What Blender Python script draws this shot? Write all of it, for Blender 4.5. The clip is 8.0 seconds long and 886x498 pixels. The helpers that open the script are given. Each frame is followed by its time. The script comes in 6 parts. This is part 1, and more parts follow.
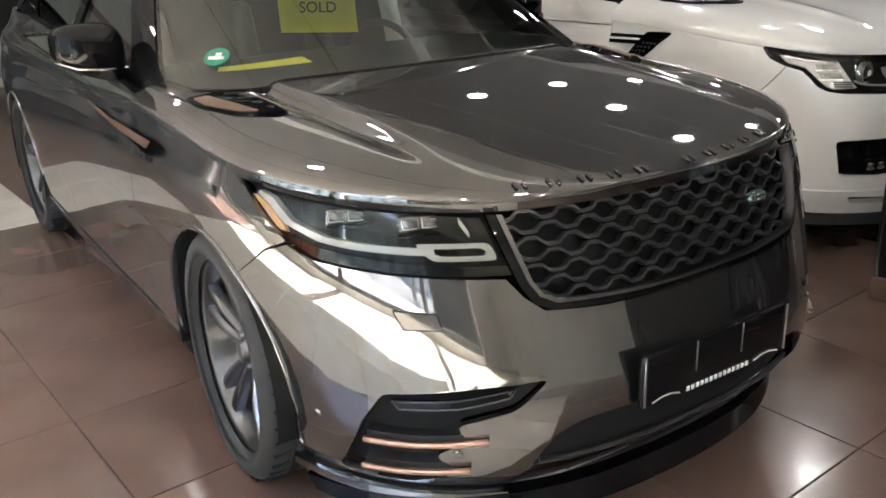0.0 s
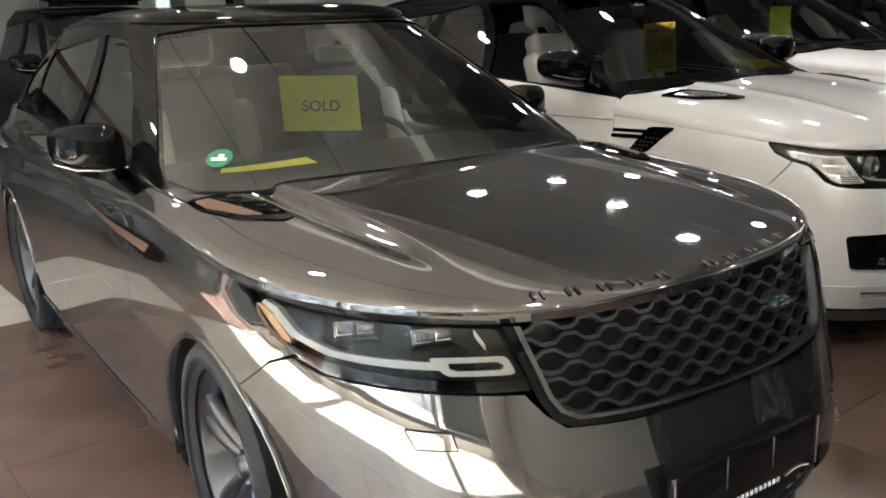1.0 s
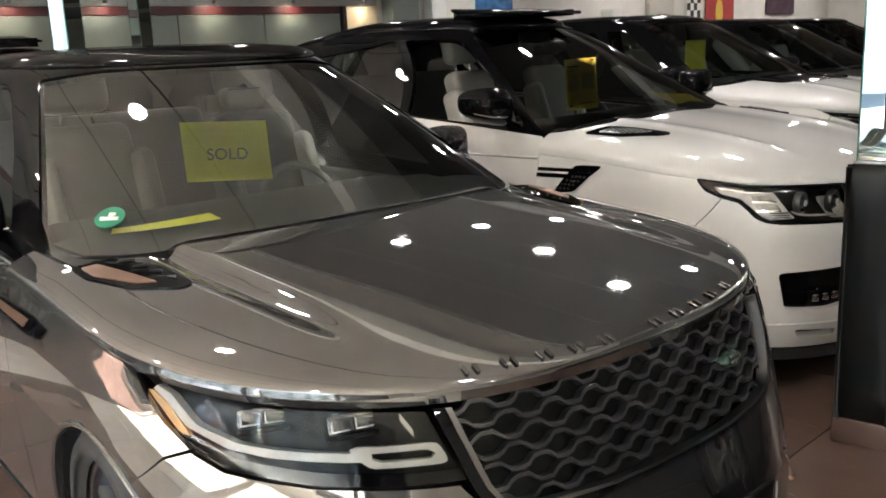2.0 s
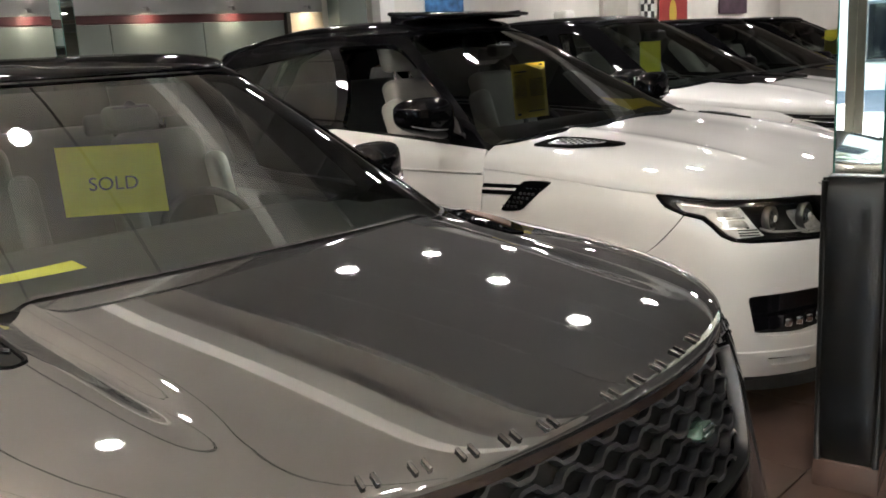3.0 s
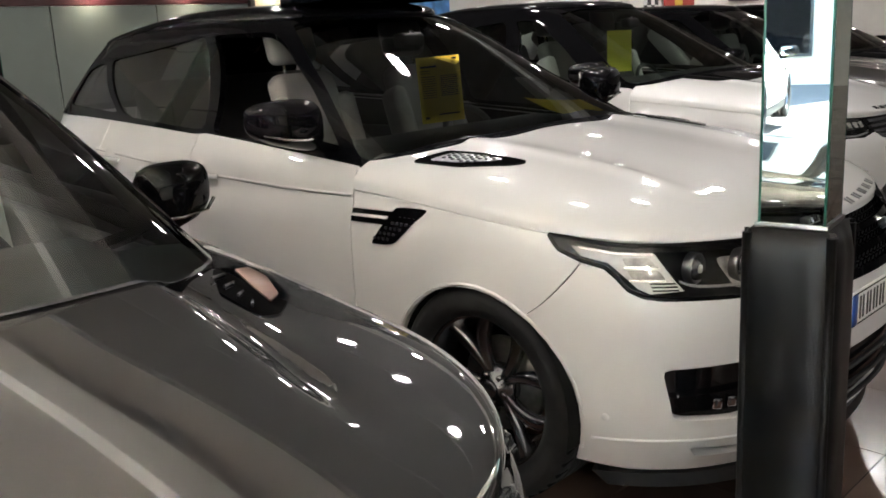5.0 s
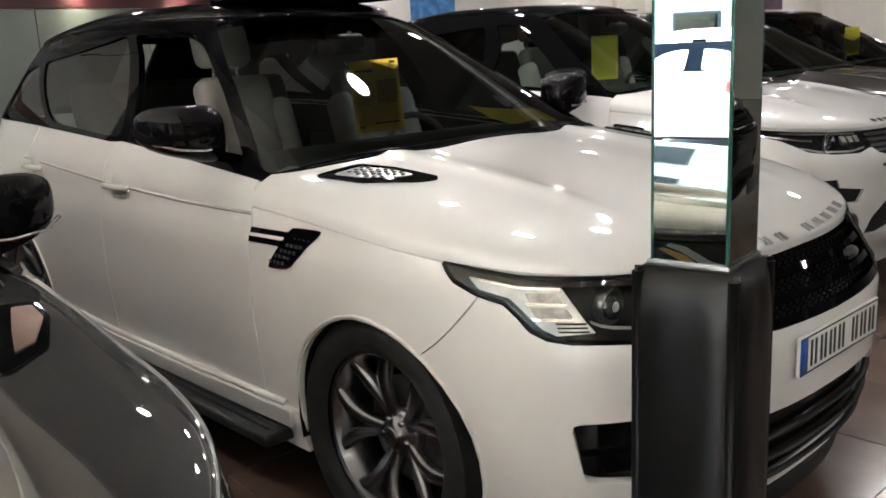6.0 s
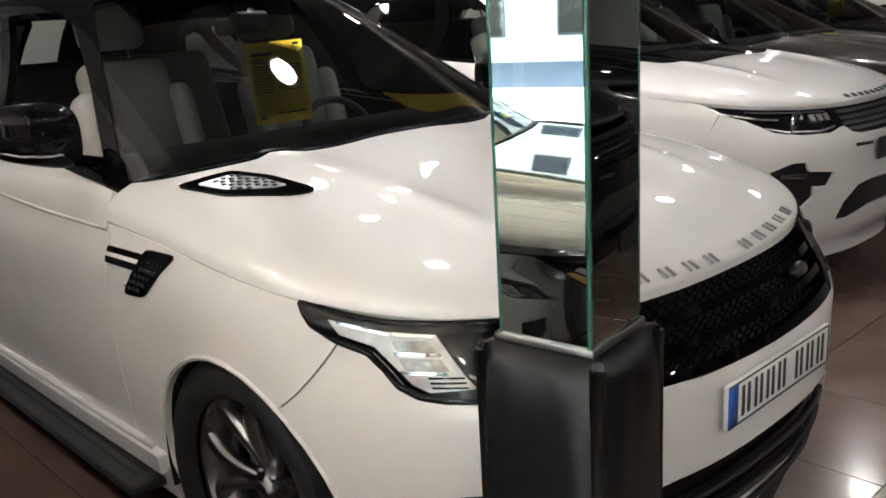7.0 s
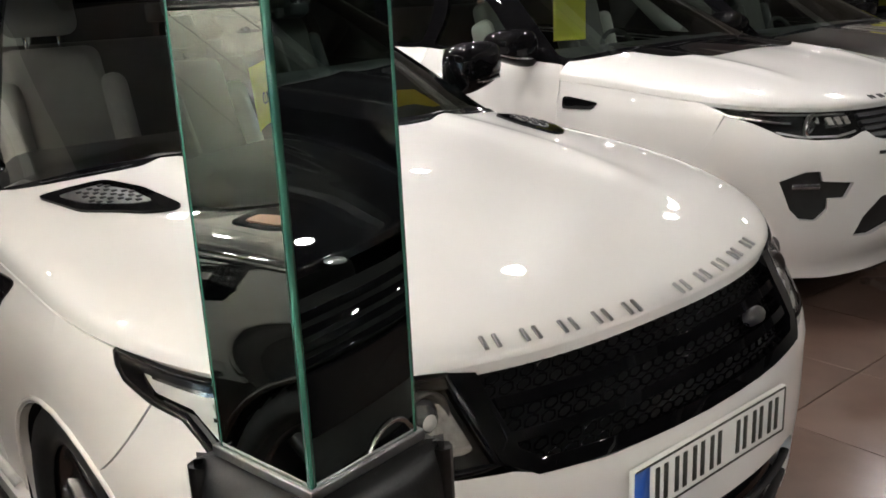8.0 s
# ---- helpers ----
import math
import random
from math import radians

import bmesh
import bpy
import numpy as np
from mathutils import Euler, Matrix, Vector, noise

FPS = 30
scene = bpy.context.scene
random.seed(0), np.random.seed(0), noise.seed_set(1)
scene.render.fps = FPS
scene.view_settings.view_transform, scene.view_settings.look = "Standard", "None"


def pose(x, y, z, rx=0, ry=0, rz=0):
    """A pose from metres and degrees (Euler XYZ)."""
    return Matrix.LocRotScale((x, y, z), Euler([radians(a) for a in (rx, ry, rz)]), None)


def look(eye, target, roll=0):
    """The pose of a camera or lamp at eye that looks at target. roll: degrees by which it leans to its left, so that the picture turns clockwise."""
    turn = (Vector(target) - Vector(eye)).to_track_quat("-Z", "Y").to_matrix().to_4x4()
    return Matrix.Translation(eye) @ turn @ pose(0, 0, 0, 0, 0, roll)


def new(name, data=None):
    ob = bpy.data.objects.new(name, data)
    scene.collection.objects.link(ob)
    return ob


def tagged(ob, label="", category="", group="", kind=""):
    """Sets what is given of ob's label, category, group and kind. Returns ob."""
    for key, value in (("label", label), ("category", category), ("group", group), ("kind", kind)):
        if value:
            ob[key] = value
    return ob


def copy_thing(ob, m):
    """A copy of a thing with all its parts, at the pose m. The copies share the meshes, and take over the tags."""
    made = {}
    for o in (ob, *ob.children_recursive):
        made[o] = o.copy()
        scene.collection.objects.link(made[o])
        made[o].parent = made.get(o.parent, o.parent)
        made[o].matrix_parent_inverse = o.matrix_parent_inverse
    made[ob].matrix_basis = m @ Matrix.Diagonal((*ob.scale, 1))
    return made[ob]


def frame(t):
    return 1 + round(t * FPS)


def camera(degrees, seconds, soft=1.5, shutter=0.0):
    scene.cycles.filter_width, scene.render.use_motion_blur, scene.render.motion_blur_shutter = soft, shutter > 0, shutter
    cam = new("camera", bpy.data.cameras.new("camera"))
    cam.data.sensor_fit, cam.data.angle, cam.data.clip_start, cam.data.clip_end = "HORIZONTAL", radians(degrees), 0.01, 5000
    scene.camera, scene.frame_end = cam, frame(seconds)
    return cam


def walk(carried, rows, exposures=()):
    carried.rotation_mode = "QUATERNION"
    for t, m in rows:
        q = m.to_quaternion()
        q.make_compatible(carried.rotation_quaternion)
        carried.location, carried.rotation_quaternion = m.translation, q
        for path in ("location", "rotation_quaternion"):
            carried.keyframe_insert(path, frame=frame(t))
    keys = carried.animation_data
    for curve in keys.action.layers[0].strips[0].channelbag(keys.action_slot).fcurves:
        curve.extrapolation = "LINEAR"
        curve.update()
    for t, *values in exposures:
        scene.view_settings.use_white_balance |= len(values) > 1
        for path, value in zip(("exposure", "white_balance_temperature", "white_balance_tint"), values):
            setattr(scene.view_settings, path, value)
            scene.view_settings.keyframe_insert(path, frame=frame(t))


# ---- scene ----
# ---------------------------------------------------------------- the camera and its walk
cam = camera(53.0, 8.0, soft=1.7)
PATH = [
    (0, (-4.619, -1.666, 1.546), (-3.465, -0.185, 0.857), -1.8),
    (0.5, (-4.604, -1.622, 1.559), (-3.435, -0.119, 0.948), -1.8),
    (1, (-4.584, -1.552, 1.572), (-3.379, -0.038, 1.065), -1.9),
    (1.5, (-4.541, -1.45, 1.582), (-3.28, 0.037, 1.135), -2.6),
    (2, (-4.423, -1.379, 1.583), (-3.078, 0.035, 1.144), -2.6),
    (2.2, (-4.341, -1.351, 1.578), (-2.976, 0.044, 1.14), -2.4),
    (3.5, (-3.818, -1.049, 1.582), (-2.402, 0.296, 1.152), -4.1),
    (4, (-3.531, -1.019, 1.558), (-2.15, 0.365, 1.137), -4.3),
    (4.5, (-3.258, -1.015, 1.566), (-1.878, 0.364, 1.126), -3.3),
    (5.8, (-2.598, -0.982, 1.57), (-1.254, 0.424, 1.101), -2.8),
    (6, (-2.472, -1.018, 1.522), (-1.143, 0.41, 1.083), -2.7),
    (6.5, (-2.189, -0.988, 1.564), (-0.866, 0.428, 1.071), -3.4),
    (7, (-1.95, -0.923, 1.576), (-0.631, 0.486, 1.052), -3.4),
    (7.5, (-1.676, -0.921, 1.578), (-0.426, 0.539, 1.025), -2.6),
    (8, (-1.412, -0.908, 1.569), (-0.19, 0.576, 1.016), -2.8),
]

walk(cam, [(t, look(eye, target, roll)) for t, eye, target, roll in PATH], [(0.0, 4.30, 6250, 13), (2.0, 4.32, 6450, 13), (4.0, 4.54, 6400, 13), (6.5, 4.55, 6350, 13), (7.0, 4.60, 6350, 13), (7.5, 4.37, 6500, 13), (8.0, 4.80, 6400, 13)])

# ---------------------------------------------------------------- daylight
world = bpy.data.worlds.new("daylight")
scene.world = world
world.use_nodes = True
wn = world.node_tree.nodes
sky = wn.new("ShaderNodeTexSky")
sky.sky_type = "NISHITA"
sky.sun_disc = False
sky.sun_elevation = radians(56)
sky.sun_rotation = radians(241)
world.node_tree.links.new(sky.outputs["Color"], wn["Background"].inputs["Color"])
wn["Background"].inputs["Strength"].default_value = 0.15
sun = new("sun", bpy.data.lights.new("sun", "SUN"))
sun.data.energy = 5.0
sun.data.angle = radians(0.5)
sun.data.color = (1.0, 0.96, 0.9)
sun.matrix_basis = look((-10, -5.5, 17), (0, 0, 0))

# ---------------------------------------------------------------- small helpers
SLOPES = {}


def lerp_table(table, v):
    """Smooth interpolation, without overshoot, in a short table of (key, value); sampled finely once."""
    kept = SLOPES.get(id(table))
    if kept is None:
        kept = SLOPES[id(table)] = sample_table(table)
    lo, scale, vals, _ = kept
    f = (v - lo) * scale
    if f <= 0:
        return vals[0]
    k = int(f)
    if k >= 1600:
        return vals[-1]
    a = vals[k]
    return a + (vals[k + 1] - a) * (f - k)


def sample_table(table):
    d = [(q - p) / (b - a) for (a, p), (b, q) in zip(table, table[1:])]
    m = [d[0]] + [0.0 if l * r <= 0 else 2 * l * r / (l + r) for l, r in zip(d, d[1:])] + [d[-1]]
    lo, hi = table[0][0], table[-1][0]
    vals, i = [], 0
    for k in range(1601):
        v = lo + (hi - lo) * k / 1600
        while i < len(table) - 2 and v > table[i + 1][0]:
            i += 1
        (a, p), (b, q) = table[i], table[i + 1]
        h = b - a
        t = min(1.0, (v - a) / h)
        vals.append(p * (1 + 2 * t) * (1 - t) ** 2 + m[i] * h * t * (1 - t) ** 2 + q * t * t * (3 - 2 * t) + m[i + 1] * h * t * t * (t - 1))
    return lo, 1600 / (hi - lo), vals, table


def part(name, bm, material, parent=None, label="", smooth=True):
    """Links a bmesh as one mesh object, under a thing or a part if given."""
    me = bpy.data.meshes.new(name)
    bm.normal_update()
    for f in bm.faces:
        f.smooth = smooth
    bm.to_mesh(me)
    bm.free()
    me.materials.append(material)
    ob = new(name, me)
    if parent is not None:
        ob.parent = parent
    if label:
        ob["label"] = label
    return ob


def empty(name, m=None):
    ob = new(name)
    ob.empty_display_size = 0.2
    if m is not None:
        ob.matrix_basis = m
    return ob


def box(bm, cx, cy, cz, sx, sy, sz, bevel=0.0, m=None, segs=2):
    """A box, optionally bevelled, added to bm."""
    b = bmesh.new()
    bmesh.ops.create_cube(b, size=1.0)
    bmesh.ops.scale(b, vec=(sx, sy, sz), verts=b.verts)
    if bevel > 0:
        bmesh.ops.bevel(b, geom=b.edges[:], offset=bevel, segments=segs, affect="EDGES", profile=0.5)
    bmesh.ops.translate(b, vec=(cx, cy, cz), verts=b.verts)
    if m is not None:
        bmesh.ops.transform(b, matrix=m, verts=b.verts)
    add(bm, b)
    return bm


def add(bm, other):
    me = bpy.data.meshes.new("tmp")
    other.to_mesh(me)
    other.free()
    bm.from_mesh(me)
    bpy.data.meshes.remove(me)


def lathe(bm, profile, n=48, m=None):
    """Turns (radius, height) pairs about the z axis."""
    rings = []
    for r, h in profile:
        rings.append([bm.verts.new((r * math.cos(2 * math.pi * i / n), r * math.sin(2 * math.pi * i / n), h)) for i in range(n)])
    for a, b in zip(rings, rings[1:]):
        for i in range(n):
            j = (i + 1) % n
            bm.faces.new((a[i], a[j], b[j], b[i]))
    if m is not None:
        bmesh.ops.transform(bm, matrix=m, verts=[v for ring in rings for v in ring])
    return rings


def tube(bm, points, radius, n=8, flat=1.0, closed=False, up=Vector((0, 0, 1))):
    """A round or flattened bar swept along points."""
    points = [Vector(p) for p in points]
    rings = []
    k = len(points)
    for i, p in enumerate(points):
        a = points[i - 1] if i > 0 else (points[-1] if closed else p)
        b = points[i + 1] if i < k - 1 else (points[0] if closed else p)
        d = (b - a).normalized() if (b - a).length > 1e-9 else Vector((0, 1, 0))
        side = d.cross(up)
        side = side.normalized() if side.length > 1e-6 else Vector((1, 0, 0))
        top = side.cross(d).normalized()
        rings.append([bm.verts.new(p + side * radius * math.cos(2 * math.pi * j / n) + top * radius * flat * math.sin(2 * math.pi * j / n)) for j in range(n)])
    pairs = list(zip(rings, rings[1:]))
    if closed:
        pairs.append((rings[-1], rings[0]))
    for a, b in pairs:
        for j in range(n):
            q = (j + 1) % n
            bm.faces.new((a[j], b[j], b[q], a[q]))
    if not closed:
        bm.faces.new(rings[0][::-1])
        bm.faces.new(rings[-1])


def rounded(poly, r, k=3):
    """The outline with its corners rounded by about r (in the outline's own units)."""
    out = []
    n = len(poly)
    for i in range(n):
        p, a, b = Vector(poly[i]), Vector(poly[i - 1]), Vector(poly[(i + 1) % n])
        la, lb = (a - p).length, (b - p).length
        ra, rb = min(r, la * 0.42), min(r, lb * 0.42)
        pa, pb = p + (a - p) * (ra / max(la, 1e-9)), p + (b - p) * (rb / max(lb, 1e-9))
        for j in range(k + 1):
            t = j / k
            out.append((pa * (1 - t) ** 2 + p * 2 * t * (1 - t) + pb * t * t)[:])
    return out


def inside(poly, x, y):
    hit = False
    n = len(poly)
    for i in range(n):
        (x1, y1), (x2, y2) = poly[i], poly[i - 1]
        if (y1 > y) != (y2 > y) and x < (x2 - x1) * (y - y1) / (y2 - y1) + x1:
            hit = not hit
    return hit


def cut(bm, axis, lo, hi, step):
    k = math.ceil(lo / step) * step
    while k < hi:
        co, no = ((k, 0, 0), (1, 0, 0)) if axis == 0 else ((0, k, 0), (0, 1, 0))
        bmesh.ops.bisect_plane(bm, geom=bm.verts[:] + bm.edges[:] + bm.faces[:], dist=1e-5, plane_co=co, plane_no=no)
        k += step


def sheet(fn, poly, du, dv, off=0.0, rim=0.012, holes=()):
    """A panel: a flat outline in (u, v), cut fine and laid on the surface fn(u, v) -> (point, normal), with its edges turned inwards by rim."""
    bm = bmesh.new()
    bm.faces.new([bm.verts.new((u, v, 0)) for u, v in poly])
    bm.normal_update()
    if bm.faces[:][0].normal.z < 0:
        bmesh.ops.reverse_faces(bm, faces=bm.faces[:])
    us, vs = [p[0] for p in poly], [p[1] for p in poly]
    cut(bm, 0, min(us), max(us), du)
    cut(bm, 1, min(vs), max(vs), dv)
    for hole in holes:
        hu, hv = [p[0] for p in hole], [p[1] for p in hole]
        lo_u, hi_u, lo_v, hi_v = min(hu), max(hu), min(hv), max(hv)
        near = [f for f in bm.faces if min(v.co.x for v in f.verts) < hi_u and max(v.co.x for v in f.verts) > lo_u and min(v.co.y for v in f.verts) < hi_v and max(v.co.y for v in f.verts) > lo_v]
        for i in range(len(hole)):
            a, b = Vector((*hole[i], 0)), Vector((*hole[i - 1], 0))
            d = b - a
            if d.length < 1e-6:
                continue
            geom = set(near)
            for f in near:
                geom.update(f.verts)
                geom.update(f.edges)
            done = bmesh.ops.bisect_plane(bm, geom=list(geom), dist=1e-5, plane_co=a, plane_no=(-d.y, d.x, 0))
            near = [g for g in done["geom"] if isinstance(g, bmesh.types.BMFace)]
        dead = [f for f in bm.faces if inside(hole, *f.calc_center_median()[:2])]
        bmesh.ops.delete(bm, geom=dead, context="FACES")
    normals = {}
    for v in bm.verts:
        p, n = fn(v.co.x, v.co.y)
        v.co = p + n * off
        normals[v] = n
    bm.normal_update()
    if rim > 0:
        edges = [e for e in bm.edges if e.is_boundary]
        ring = {}
        for e in edges:
            for v in e.verts:
                if v not in ring:
                    ring[v] = bm.verts.new(v.co - normals[v] * rim)
        for e in edges:
            f = e.link_faces[0]
            a, b = e.verts
            for l in f.loops:
                if l.edge == e:
                    a, b = l.vert, l.link_loop_next.vert
            q = bm.faces.new((b, a, ring[a], ring[b]))
            e.smooth = False
    return bm


class Wrap:
    """The upright skin of a car body: at each height an outline that is straight along the sides and rounded at nose and tail.
    u: 0 at the nose's middle, 1 where the side begins, 2 where it ends, 3 at the tail's middle; negative on the other side. v: height."""

    def __init__(self, front, width, rear, yc, yr, n, nr, crown=0.02, lean=1.0, bulge=()):
        self.front, self.width, self.rear, self.yc, self.yr, self.n, self.nr, self.crown, self.lean, self.bulge = front, width, rear, yc, yr, n, nr, crown, lean, bulge

    def ends(self, z):
        f, r = lerp_table(self.front, z), lerp_table(self.rear, z)
        if self.lean:
            return f, r, self.yc, self.yr
        return f, r, f + self.yc, r - self.yr

    def at(self, u, z):
        sgn, u = (1 if u >= 0 else -1), abs(u)
        w = lerp_table(self.width, z)
        f, r, yc, yr = self.ends(z)
        if u <= 1:
            th = u * math.pi / 2
            x, y = w * max(math.sin(th), 0) ** (2 / self.n), yc - (yc - f) * max(math.cos(th), 0) ** (2 / self.n)
        elif u <= 2:
            x, y = w, yc + (yr - yc) * (u - 1)
        else:
            th = (3 - min(u, 3)) * math.pi / 2
            x, y = w * max(math.sin(th), 0) ** (2 / self.nr), yr + (r - yr) * max(math.cos(th), 0) ** (2 / self.nr)
        mid, half = (f + r) / 2, (r - f) / 2
        x *= 1 - self.crown * ((y - mid) / half) ** 2
        for by, bz, ry, rz, amount in self.bulge:
            d = ((y - by) / ry) ** 2 + ((z - bz) / rz) ** 2
            x += amount * math.exp(-d) * min(1.0, abs(u))
        return Vector((sgn * x, y, z))

    def __call__(self, u, z):
        e = 0.012
        p = self.at(u, z)
        a = self.at(u + e, z) - self.at(u - e, z)
        b = self.at(u, z + e) - self.at(u, z - e)
        n = a.cross(b)
        n = n.normalized() if n.length > 1e-9 else Vector((0, -1, 0))
        return p, n

    def X(self, x, z):
        """The surface coordinates of the nose point at that x."""
        f, r, yc, yr = self.ends(z)
        q = min(abs(x) / (lerp_table(self.width, z) * (1 - self.crown * 0.8)), 0.9999)
        u = math.asin(q ** (self.n / 2)) / (math.pi / 2)
        return (math.copysign(u, x), z)

    def Y(self, y, z, sgn=-1):
        """The surface coordinates of the side point at that y."""
        f, r, yc, yr = self.ends(z)
        if y < yc:
            u = math.acos(min(1.0, max(0.0, (yc - y) / (yc - f)) ** (self.n / 2))) / (math.pi / 2)
        elif y <= yr:
            u = 1 + (y - yc) / (yr - yc)
        else:
            u = 3 - math.acos(min(1.0, max(0.0, (y - yr) / (r - yr)) ** (self.nr / 2))) / (math.pi / 2)
        return (sgn * u, z)


class Dome:
    """A bonnet or roof: a rounded lid over an outline, from edge height z0 to crown height, both by y."""

    def __init__(self, wrap, edge, crown, m, y_end, form=None, zref=1.0, yc=None):
        self.wrap, self.edge, self.crown, self.m, self.y_end, self.form, self.zref = wrap, edge, crown, m, y_end, form, zref

    def plan(self, x, y):
        w = self.wrap
        z0 = lerp_table(self.edge, y)
        f, r, yc, yr = w.ends(z0)
        mid, half = (f + r) / 2, (r - f) / 2
        wd = lerp_table(w.width, z0) * (1 - w.crown * ((y - mid) / half) ** 2)
        q = abs(x) / wd
        if y < yc:
            q = (q ** w.n + (max(yc - y, 0) / (yc - f)) ** w.n) ** (1 / w.n)
        elif y > yr:
            q = (q ** w.nr + (max(y - yr, 0) / (r - yr)) ** w.nr) ** (1 / w.nr)
        return min(q, 1.0), z0

    def z(self, x, y):
        q, z0 = self.plan(x, y)
        h = lerp_table(self.crown, y)
        m = lerp_table(self.m, y)
        z = z0 + (h - z0) * max(0.0, 1 - q ** m) ** (1 / m)
        if self.form:
            z += self.form(x, y) * max(0.0, 1 - q ** 6)
        return z

    def __call__(self, x, y):
        e = 0.01
        p = Vector((x, y, self.z(x, y)))
        a = Vector((2 * e, 0, self.z(x + e, y) - self.z(x - e, y)))
        b = Vector((0, 2 * e, self.z(x, y + e) - self.z(x, y - e)))
        return p, a.cross(b).normalized()

    def mesh(self, u_end, rim=0.02, gap=0.0, nu=220):
        """The lid as a mesh, from side to side; u_end is where it ends along the sides."""
        w = self.wrap
        bm = bmesh.new()
        rs = [0.06 * i for i in range(9)] + [0.52 + 0.0125 * i for i in range(27)] + [0.87, 0.895, 0.918, 0.94, 0.96, 0.975, 0.987, 0.994, 0.998, 1.0]
        us = [-u_end + 2 * u_end * i / nu for i in range(nu + 1)]
        rows = []
        for u in us:
            row = []
            for q in rs:
                zz = self.zref
                for _ in range(3):
                    f, r, yc, yr = w.ends(zz)
                    b = w.at(u, zz)
                    y = b.y if (abs(u) > 1) else yc + (b.y - yc) * q
                    zz = lerp_table(self.edge, y)
                b = w.at(u, zz)
                f, r, yc, yr = w.ends(zz)
                if abs(u) > 2:
                    y = yr + (b.y - yr) * q
                elif abs(u) > 1:
                    y = b.y
                else:
                    y = yc + (b.y - yc) * q
                row.append(bm.verts.new((b.x * q * (1 - gap), y, self.z(b.x * q, y) if q < 1 else lerp_table(self.edge, y))))
            rows.append(row)
        for a, b in zip(rows, rows[1:]):
            for i in range(len(rs) - 1):
                bm.faces.new((a[i], a[i + 1], b[i + 1], b[i]))
        bmesh.ops.remove_doubles(bm, verts=bm.verts[:], dist=0.0004)
        bmesh.ops.recalc_face_normals(bm, faces=bm.faces[:])
        if sum(f.normal.z * f.calc_area() for f in bm.faces) < 0:
            bmesh.ops.reverse_faces(bm, faces=bm.faces[:])
        if rim:
            edges = [e for e in bm.edges if e.is_boundary]
            for e in edges:
                e.smooth = False
            made = bmesh.ops.extrude_edge_only(bm, edges=edges)
            vs = [g for g in made["geom"] if isinstance(g, bmesh.types.BMVert)]
            for v in vs:
                v.co.z -= rim
                v.co.x *= 0.985
        return bm

